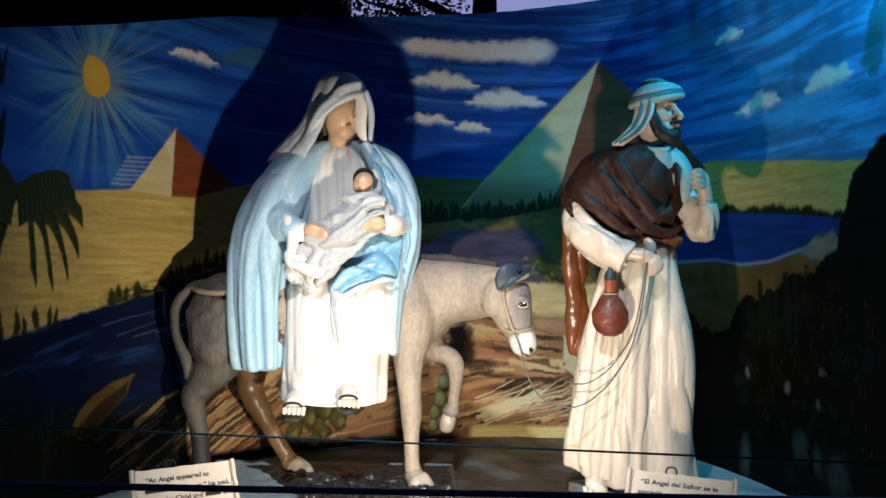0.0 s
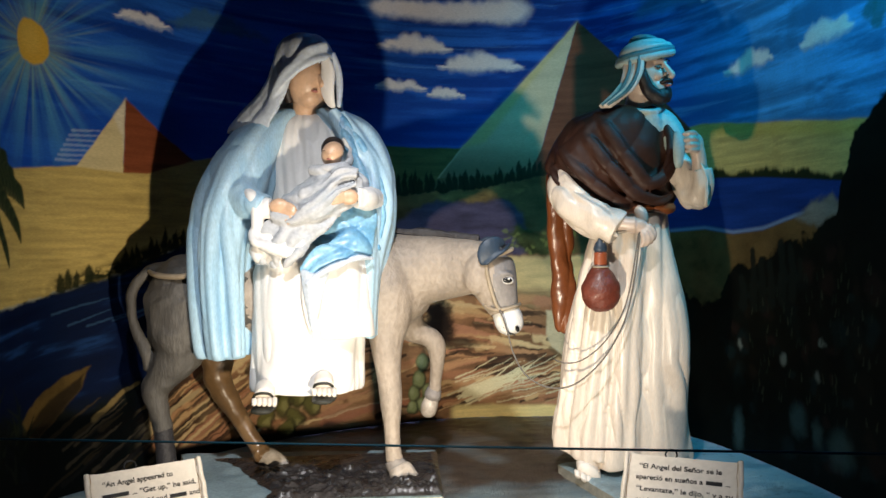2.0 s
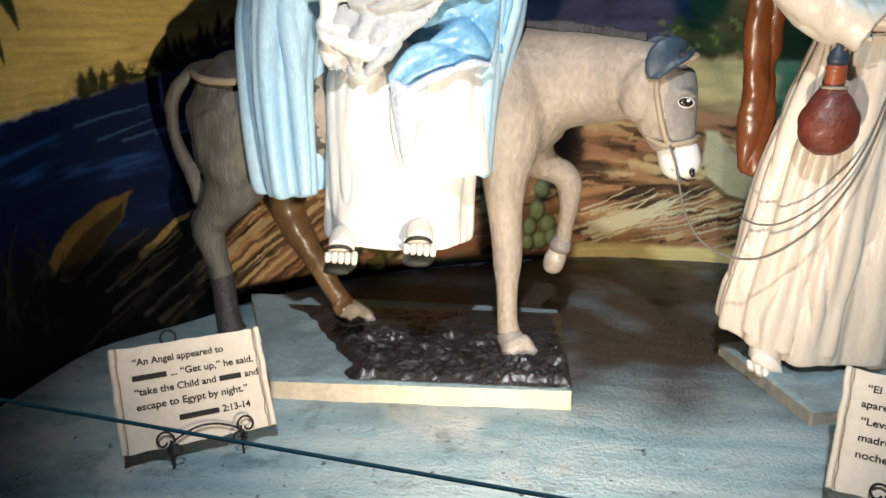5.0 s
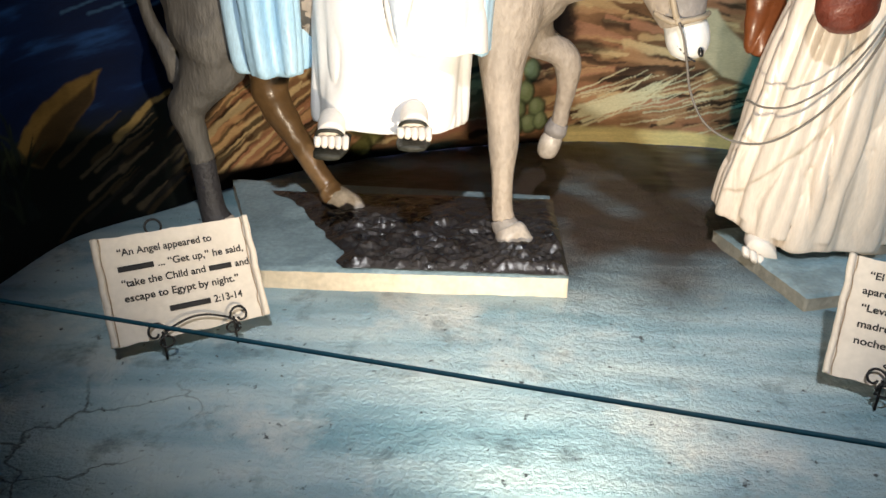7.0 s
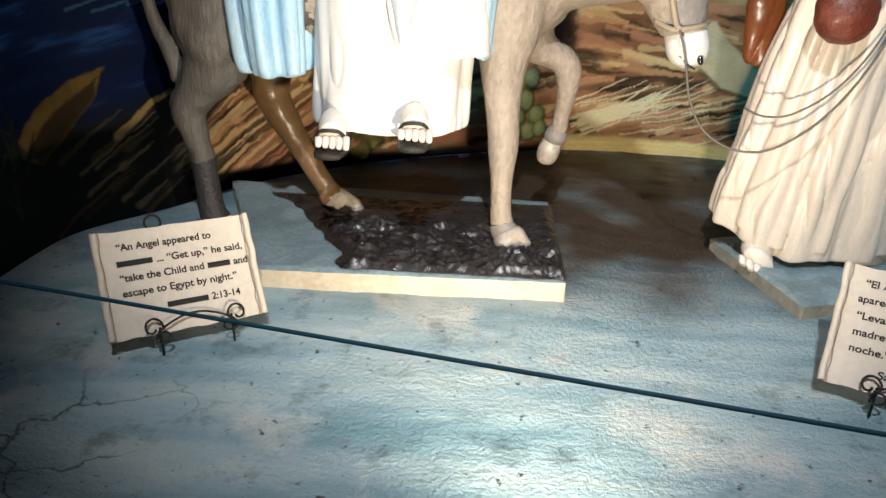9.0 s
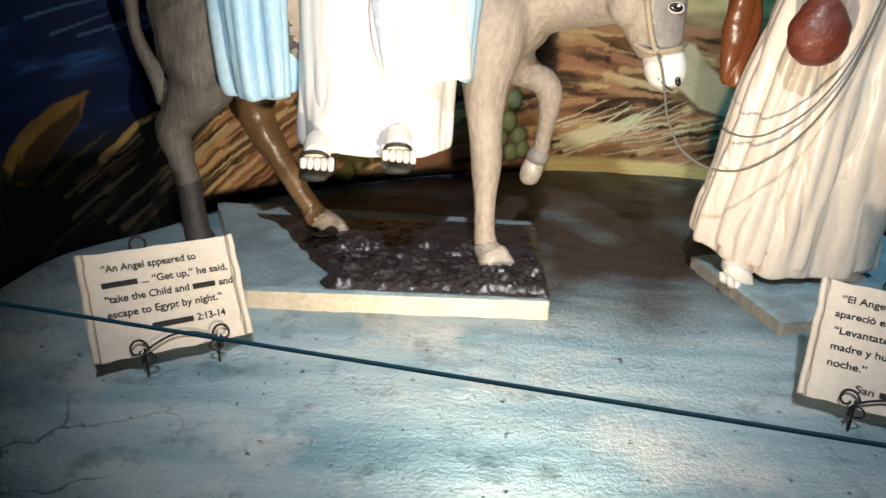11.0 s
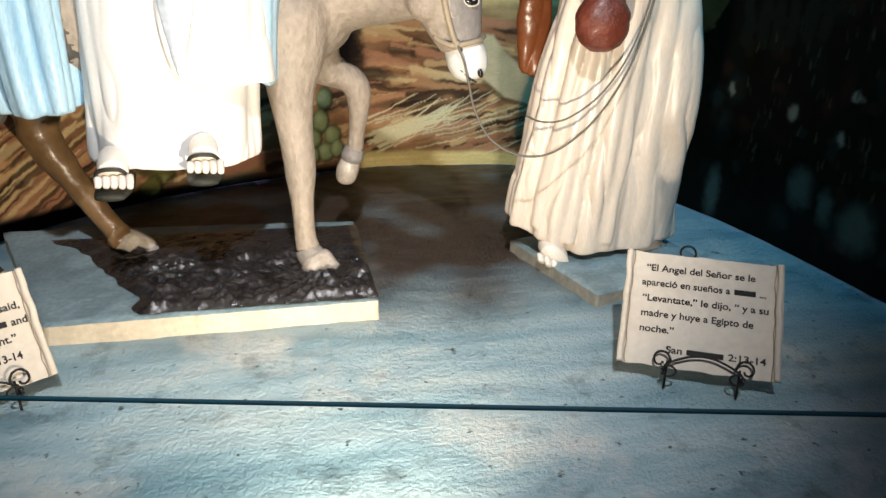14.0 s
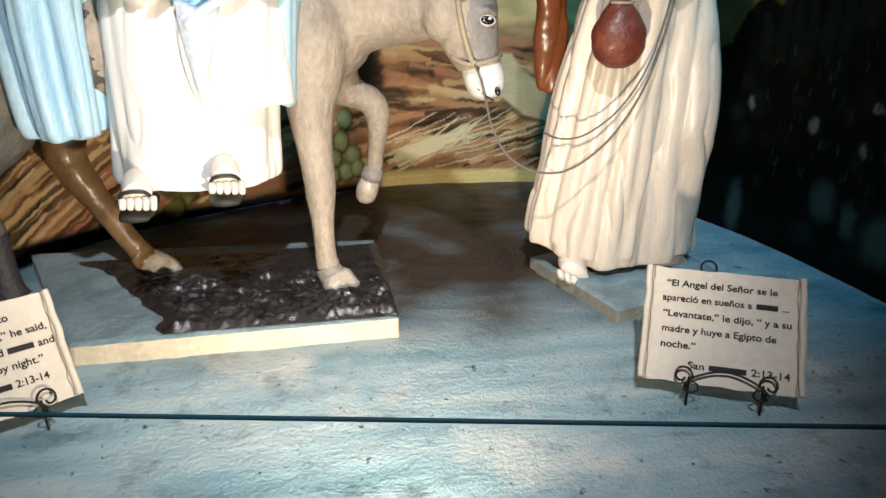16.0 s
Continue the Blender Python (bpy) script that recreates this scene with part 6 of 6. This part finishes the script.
            z += 0.06 * low * min(max((0.70 - x) / 0.12, 0), 1)
        bd.v[i] = (-0.016 + (x + 0.016) * k, 0.505 + (y - 0.505) * k, 0.972 + (z - 0.972) * k)
    return one("standing_man_statue", bd, "painted statue of bearded man in cream robe and brown cloak", "statue")


standing_figure()

# ---- plinths ----


def rough_slab(bd, corners, h, side, top, n=60, amp=0.01, lump=14, slope=0.0):
    """A cast slab with four plan corners (front left, front right, back right, back left), a rough top and worn edges."""
    fl, fr, br, bl = [Vector((*c, 0)) for c in corners]
    rows = []
    for i in range(n + 1):
        t = i / n
        row = []
        for j in range(n + 1):
            s = j / n
            p = fl.lerp(fr, s).lerp(bl.lerp(br, s), t)
            e = min(s, 1 - s, t, 1 - t)
            z = h * (1 - slope * (1 - s)) - (0.006 if e == 0 else 0)
            if e > 0.03:
                q = p * lump
                z += amp * (noise.noise(q) * 0.6 + 0.5 * abs(noise.noise(q * 2.3)))
            row.append((p.x + 0.004 * noise.noise(p * 20), p.y + 0.004 * noise.noise(p * 20 + Vector((4, 4, 0))), z))
        rows.append(row)
    bd.grid(rows, top, closed=False)
    rim = [rows[0][j] for j in range(n + 1)] + [rows[i][n] for i in range(1, n + 1)] + [rows[n][j] for j in range(n - 1, -1, -1)] + [rows[i][0] for i in range(n - 1, 0, -1)]
    mid = [(x, y, z * 0.5 + 0.003 * noise.noise(Vector((x, y, 0)) * 30)) for x, y, z in rim]
    low = [(x + 0.003 * noise.noise(Vector((x, y, 2)) * 12), y - 0.004 * abs(noise.noise(Vector((x, y, 5)) * 9)), -0.004) for x, y, z in rim]
    bd.grid([low, mid, rim], side, caps=False)


plinth = thing("donkey_plinth", "low cream cement plinth with a rough black mortar top", "plinth")
M_SLAB_EDGE = mat("grey_buff_cement", (0.30, 0.28, 0.23), 0.65, vary=0.6, scale=9, fine=70, bump=0.6, dist=0.006, tint=(0.14, 0.15, 0.14))
M_SLAB = mat("worn_blue_slab_paint", (0.27, 0.36, 0.39), 0.5, vary=0.7, scale=9, fine=70, bump=0.5, dist=0.006, tint=(0.12, 0.18, 0.20))
bd = Build()
rough_slab(bd, [(-0.70, 3.03), (0.125, 3.045), (0.125, 3.66), (-0.98, 3.72)], 0.060, M_PLINTH, M_SLAB, 60, 0.006, 10, 0.08)
part("slab", bd, plinth, "cream cement slab, top painted pale blue")


def mortar_bed():
    """The mortar spread over the slab: a ragged outline and a torn, trowelled surface."""
    bd = Build()
    nx, ny = 190, 130
    rows = []
    for i in range(ny + 1):
        t = i / ny
        row = []
        for j in range(nx + 1):
            s = j / nx
            left = -0.47 - 0.32 * t ** 1.3 + 0.05 * noise.noise(Vector((0.3, t * 9, 2)))
            x = left + (0.127 - left) * s
            y = 3.046 + 0.008 * noise.noise(Vector((x * 14, 1, 1))) + 0.56 * t
            e = min(s * 14, (1 - s) * 30, t * 26, (1 - t) * 12, 1)
            q = Vector((x, y, 0))
            h = abs(noise.noise(Vector((x * 13, y * 19, 0)))) * 1.1 + 0.5 * abs(noise.noise(Vector((x * 30, y * 44, 3)))) + 0.12 * noise.noise(q * 70)
            front = min(max((3.48 - y) / 0.12, 0.25), 1)
            z = 0.058 + 0.005 * min(max((x + 0.75) / 0.5, 0), 1) + (0.008 + 0.029 * h * front) * e
            row.append((x, y, z))
        rows.append(row)
    bd.grid(rows, M_SOIL, closed=False)
    return bd


part("mortar_bed", mortar_bed(), plinth, "rough glossy black mortar")
bd = Build()
rough_slab(bd, [(0.745, 3.02), (1.20, 3.16), (1.10, 3.62), (0.62, 3.46)], 0.042, M_SLAB_EDGE, M_SLAB, 50, 0.006, 18)
one("figure_plinth", bd, "thin blue-grey cement slab under the standing statue", "plinth")


# ---- flask and lead ----
def lathe(bd, at, prof, material, seg=24, wob=0.0):
    rows = []
    for r, z in prof:
        ring = []
        for j in range(seg):
            a = 2 * math.pi * j / seg
            p = Vector((at[0] + r * math.cos(a), at[1] + r * 0.8 * math.sin(a), at[2] + z))
            p += Vector((math.cos(a), math.sin(a), 0)) * wob * noise.noise(p * 40)
            ring.append(p)
        rows.append(ring)
    bd.grid(rows, material)


def flask():
    t = thing("water_flask", "red-brown leather water flask hanging from a cord", "flask")
    at = (0.722, 3.135, 0.775)
    bd = Build()
    prof = spline([(0.004, -0.082), (0.030, -0.078), (0.058, -0.055), (0.072, -0.015), (0.066, 0.025), (0.045, 0.060), (0.028, 0.085), (0.022, 0.095)], 5)
    lathe(bd, at, prof, M_FLASK, 28, 0.006)
    body = part("body", bd, t)
    bd = Build()
    lathe(bd, at, [(0.022, 0.085), (0.025, 0.10), (0.024, 0.125), (0.026, 0.132), (0.020, 0.14)], mat("orange_brown_collar", (0.30, 0.07, 0.025), 0.4, vary=0.4, scale=20), 20)
    part("collar", bd, t, "orange-brown collar")
    bd = Build()
    lathe(bd, at, [(0.022, 0.138), (0.026, 0.150), (0.020, 0.170), (0.010, 0.182), (0.006, 0.200)], M_EAR, 18)
    part("stopper", bd, t, "dark blue stopper")
    bd = Build()
    tube(bd, [(at[0] + 0.030 * math.cos(a), at[1] + 0.026 * math.sin(a), at[2] + 0.084, 0.004) for a in [2 * math.pi * k / 12 for k in range(13)]], M_STRAP, 8, 2)
    part("cord_ring", bd, t)
    for dx, dy in ((-0.018, 0.0), (0.002, -0.012), (0.02, 0.0), (0.01, 0.012)):
        bd = Build()
        tube(bd, [(at[0] + dx, at[1] + dy, at[2] + 0.15, 0.003), (at[0] + dx + 0.02, at[1] + dy, at[2] + 0.20, 0.003), (0.80 + dx * 0.6, 3.105 + dy, 0.985, 0.003)], M_STRAP, 8, 4)
        part("cord", bd, t)


flask()


def lead():
    bd = Build()
    tube(bd, [(0.352, 3.186, 0.700, 0.0032), (0.368, 3.178, 0.66, 0.0032), (0.385, 3.18, 0.60, 0.0032), (0.405, 3.18, 0.53, 0.0032), (0.45, 3.165, 0.455, 0.0032), (0.53, 3.145, 0.415, 0.0032), (0.62, 3.125, 0.43, 0.0032), (0.72, 3.11, 0.52, 0.0032), (0.80, 3.105, 0.66, 0.0032), (0.835, 3.09, 0.82, 0.0032), (0.855, 3.085, 0.985, 0.0032)], M_CORD, 8, 8)
    tube(bd, [(0.56, 3.215, 0.508, 0.0028), (0.60, 3.17, 0.50, 0.0028), (0.66, 3.14, 0.52, 0.0028), (0.74, 3.11, 0.60, 0.0028), (0.81, 3.10, 0.74, 0.0028), (0.85, 3.085, 0.98, 0.0028)], M_CORD, 8, 8)
    return one("lead_rope", bd, "thin grey cord lead slack between bridle and hand", "rope")


lead()


# ---- parchment plaques on wire easels ----
def lettering(parent, frame_m, segs, u0, u1, v, height):
    """One line of writing between u0 and u1: strings, and bars where a number stands for the width of a covered word."""
    made, x = [], 0.0
    for s in segs:
        if isinstance(s, (int, float)):
            bd = Build()
            box(bd, (x + 0.1, 0.0, 0.0), (x + s - 0.1, 0.55, 0.03), M_INK, 0.01)
            ob = new("lettering_bar", bd.mesh("lettering_bar"))
            x += s
            w = 0
        else:
            cu = bpy.data.curves.new("lettering", "FONT")
            cu.body, cu.size, cu.extrude, cu.offset = s.strip(), 1.0, 0.01, 0.02
            cu.materials.append(M_INK)
            ob = new("lettering", cu)
            bpy.context.view_layer.update()
            x += 0.25 if s.startswith(" ") else 0
            w = ob.dimensions.x + (0.28 if s.endswith(" ") else 0.03)
        made.append((ob, x if not isinstance(s, (int, float)) else 0))
        x += w
    k = (u1 - u0) / x
    for ob, off in made:
        ob.parent = parent
        ob.matrix_local = frame_m @ Matrix.Translation((u0 + off * k, v, 0.0)) @ Matrix.Diagonal((k, height, 0.03, 1))


def plaque(bl, br, tl, lines, height):
    bl, br, tl = Vector(bl), Vector(br), Vector(tl)
    ex = (br - bl).normalized()
    w = (br - bl).length
    up = tl - bl
    up -= ex * up.dot(ex)
    h = up.length
    ey = up.normalized()
    ez = ex.cross(ey)
    fm = Matrix((ex, ey, ez)).transposed().to_4x4()
    fm.translation = bl
    t = thing("text_plaque", "parchment scroll plaque with black lettering on a wire easel", "sign", "text plaques")
    # sheet, bowed a little, with rolled sides
    bd = Build()
    rows, back = [], []
    for j in range(15):
        v = j / 14
        row, bk = [], []
        for i in range(29):
            u = i / 28
            edge = 0.004 * noise.noise(Vector((v * 6, u * 3, bl.x * 9)))
            curl = 0.012 * max(0, (abs(u - 0.5) - 0.44) / 0.06) ** 2 * (1 if u < 0.5 else 1)
            p = Vector(((u * w) + edge * abs(u - 0.5) * 2, v * h + 0.003 * noise.noise(Vector((u * 9, v, 4))), curl))
            row.append(fm @ p)
            bk.append(fm @ (p - Vector((0, 0, 0.004))))
        rows.append(row)
        back.append(bk)
    bd.grid(rows, M_PAPER, closed=False)
    bd.grid(back, M_PAPER, closed=False)
    rim = lambda r: [r[0][i] for i in range(29)] + [r[j][28] for j in range(1, 15)] + [r[14][i] for i in range(27, -1, -1)] + [r[j][0] for j in range(13, 0, -1)]
    bd.grid([rim(back), rim(rows)], M_BURNT, caps=False)
    part("parchment_sheet", bd, t)
    for u in (0.006, w - 0.006):
        bd = Build()
        keys = []
        for j in range(9):
            v = j / 8
            p = fm @ Vector((u + 0.0035 * noise.noise(Vector((v * 7, u * 20, bl.x))), h * v, 0.010))
            keys.append((p.x, p.y, p.z, 0.0075 + 0.002 * noise.noise(Vector((v * 5, u * 9, 1)))))
        tube(bd, keys, M_PAPER, 12, 4)
        part("rolled_edge", bd, t)
        bd = Build()
        o = 0.010 if u < w / 2 else -0.010
        keys = []
        for j in range(13):
            v = j / 12
            p = fm @ Vector((u + o + 0.004 * noise.noise(Vector((v * 9, u * 20, bl.x + 3))), h * v, 0.0035))
            keys.append((p.x, p.y, p.z, 0.0012 + 0.0006 * noise.noise(Vector((v * 15, 2, 1)))))
        tube(bd, keys, M_BURNT, 6, 3)
        part("scorched_line", bd, t, "dark scorched line along the edge")
    for segs, a, b, v in lines:
        lettering(t, fm @ Matrix.Translation((0, 0, 0.0012)), segs, a * w, b * w, (1 - v) * h, height)
    # easel
    e = thing("wire_easel", "black wrought-iron scroll easel holding a parchment plaque", "easel", "wire easels")

    def wire(name, pts, r=0.0028):
        bd = Build()
        tube(bd, [(*(fm @ Vector(p)), r) for p in pts], M_WIRE, 8, 5)
        part(name, bd, e)

    c = w / 2 + 0.012
    foot = lambda x, z: fm.inverted() @ Vector((*((fm @ Vector((x, 0, z))).xy), 0.004))
    wire("ledge_bow", [(c - 0.085, 0.000, 0.020), (c - 0.06, 0.016, 0.020), (c - 0.02, 0.030, 0.020), (c + 0.02, 0.030, 0.020), (c + 0.06, 0.016, 0.020), (c + 0.085, 0.000, 0.020)])
    for s in (-1, 1):
        sp = []
        for k in range(15):
            a = 0.42 * k
            r = 0.026 * (1 - k / 19)
            sp.append((c + s * (0.095 - r * math.cos(a) * 0.9), 0.012 + r * math.sin(a), 0.020))
        wire("scroll", sp)
        sp = [(c + s * (0.075 + 0.016 * math.cos(0.6 * k)), -0.012 + 0.012 * math.sin(0.6 * k), 0.022) for k in range(11)]
        wire("small_scroll", sp, 0.0024)
        f = foot(c + s * 0.08, 0.03)
        wire("front_foot", [(c + s * 0.08, 0.012, 0.020), (c + s * 0.08, 0.0, 0.014), tuple(f)])
        wire("support_arm", [(c + s * 0.085, -0.006, 0.018), (c + s * 0.085, -0.007, -0.008), (c + s * 0.05, h * 0.5, -0.008), (c, h * 0.96, -0.008)])
    wire("top_ring", [(c - 0.05 + 0.018 * math.cos(0.55 * k), h + 0.012 + 0.018 * math.sin(0.55 * k), -0.008) for k in range(13)])
    f = foot(c, -0.14)
    wire("back_leg", [(c, h * 0.9, -0.009), tuple(Vector((c, h * 0.9, -0.009)).lerp(f, 0.5)), tuple(f)])


plaque((-0.921, 2.624, 0.047), (-0.618, 2.804, 0.047), (-0.985, 2.752, 0.25),
       [(["“An Angel appeared to"], 0.14, 0.74, 0.185), ([3.4, " ... “Get up,” he said,"], 0.12, 0.93, 0.335), (["“take the Child and ", 2.4, " and"], 0.13, 0.95, 0.475),
        (["escape to Egypt by night.”"], 0.13, 0.86, 0.615), ([4.4, " 2:13-14"], 0.38, 0.86, 0.775)], 0.0235)
plaque((0.639, 2.659, 0.046), (0.961, 2.498, 0.050), (0.722, 2.826, 0.255),
       [(["“El Angel del Señor se le"], 0.13, 0.83, 0.165), (["apareció en sueños a ", 2.2, " ..."], 0.11, 0.90, 0.30), (["“Levantate,” le dijo, “ y a su"], 0.12, 0.92, 0.44),
        (["madre y huye a Egipto de"], 0.12, 0.83, 0.575), (["noche.”"], 0.12, 0.34, 0.71), (["San ", 3.2, " 2:13-14"], 0.30, 0.92, 0.875)], 0.0235)


# ---- barrier lines ----
def barrier(a, b, sag, r, material, label):
    bd = Build()
    a, b = Vector(a), Vector(b)
    keys = []
    for k in range(25):
        t = k / 24
        p = a.lerp(b, t)
        keys.append((p.x, p.y, p.z - sag * 4 * t * (1 - t), r))
    tube(bd, keys, material, 8, 3)
    return one("barrier_line", bd, label, "rope")


barrier((-1.505, 2.128, 0.548), (1.775, 1.356, 0.612), 0.0, 0.0023, M_ROPE, "taut teal nylon line strung across the stage front")
barrier((-1.7, 0.9, 0.745), (1.88, 0.9, 0.709), 0.0, 0.0035, M_ROPE2, "taut blue nylon line strung before the stage")

# ---- plain side walls in front of the canvas ----
for name, x in (("wall_west", -1.74), ("wall_east", 1.92)):
    bd = Build()
    box(bd, (x - 0.06, 0.2, -0.45), (x + 0.06, 1.25, 2.6), M_GROUND, 0.006)
    one(name, bd, "plain dark side wall beside the stage", "wall", "structure")


# ---- beyond the canvas: evening sky, a dark building and a tree ----
def glow(name, colour, strength):
    m = bpy.data.materials.new(name)
    m.use_nodes = True
    b = m.node_tree.nodes["Principled BSDF"]
    b.inputs["Base Color"].default_value = (0, 0, 0, 1)
    b.inputs["Emission Color"].default_value = (*colour, 1)
    b.inputs["Emission Strength"].default_value = strength
    return m


bd = Build()
bd.grid([[(-30, 45, -2), (40, 45, -2)], [(-30, 45, 40), (40, 45, 40)]], glow("evening_sky", (0.42, 0.46, 0.95), 0.6), closed=False)
one("sky_backdrop", bd, "pale violet evening sky", "sky", "structure")
bd = Build()
box(bd, (-9, 8.0, -0.45), (-0.9, 8.4, 6.5), M_GROUND, 0.02)
one("wall_north", bd, "dark building wall behind the display", "wall", "structure")


def tree():
    t = thing("tree", "dark broad-leaved tree behind the painted canvas", "tree")
    bark = mat("dark_bark", (0.03, 0.024, 0.02), 0.8, vary=0.5, scale=12, fine=60, bump=0.8)
    # leaf colour holds the violet light that falls on the crown
    leafm = mat("violet_lit_leaf", (0.05, 0.045, 0.085), 0.5, vary=0.5, scale=3, fine=30)
    bd = Build()
    tube(bd, [(0.50, 7.2, -0.45, 0.17), (0.50, 7.2, 1.5, 0.14), (0.47, 7.2, 3.0, 0.12), (0.50, 7.2, 4.4, 0.08)], bark, 14, 6, wob=0.2)
    for a in range(7):
        x = 0.48 - 0.25 * (a % 4) - 0.1
        tube(bd, [(0.48, 7.2, 2.4 + 0.25 * a, 0.05), (x, 7.15, 2.7 + 0.28 * a, 0.035), (x - 0.5, 7.1 + 0.1 * (a % 3), 2.85 + 0.3 * a, 0.012)], bark, 8, 4)
    part("trunk", bd, t)
    bd = Build()
    rr = random.Random(3)
    s = bd.slot(leafm)
    for k in range(5200):
        x, y, z = rr.gauss(-0.35, 0.5), rr.gauss(7.2, 0.35), rr.gauss(3.7, 0.65)
        if x > 0.36 or z < 2.45:
            continue
        d = Vector((rr.gauss(0, 1), rr.gauss(0, 1), rr.gauss(-0.3, 0.7))).normalized() * (0.04 + 0.03 * rr.random())
        w = d.orthogonal().normalized() * 0.022
        p = Vector((x, y, z))
        i = len(bd.v)
        bd.v.extend([tuple(p), tuple(p + d * 0.5 + w), tuple(p + d), tuple(p + d * 0.5 - w)])
        bd.f.append((i, i + 1, i + 2, i + 3))
        bd.m.append(s)
    part("crown", bd, t, kind="stuff")


tree()
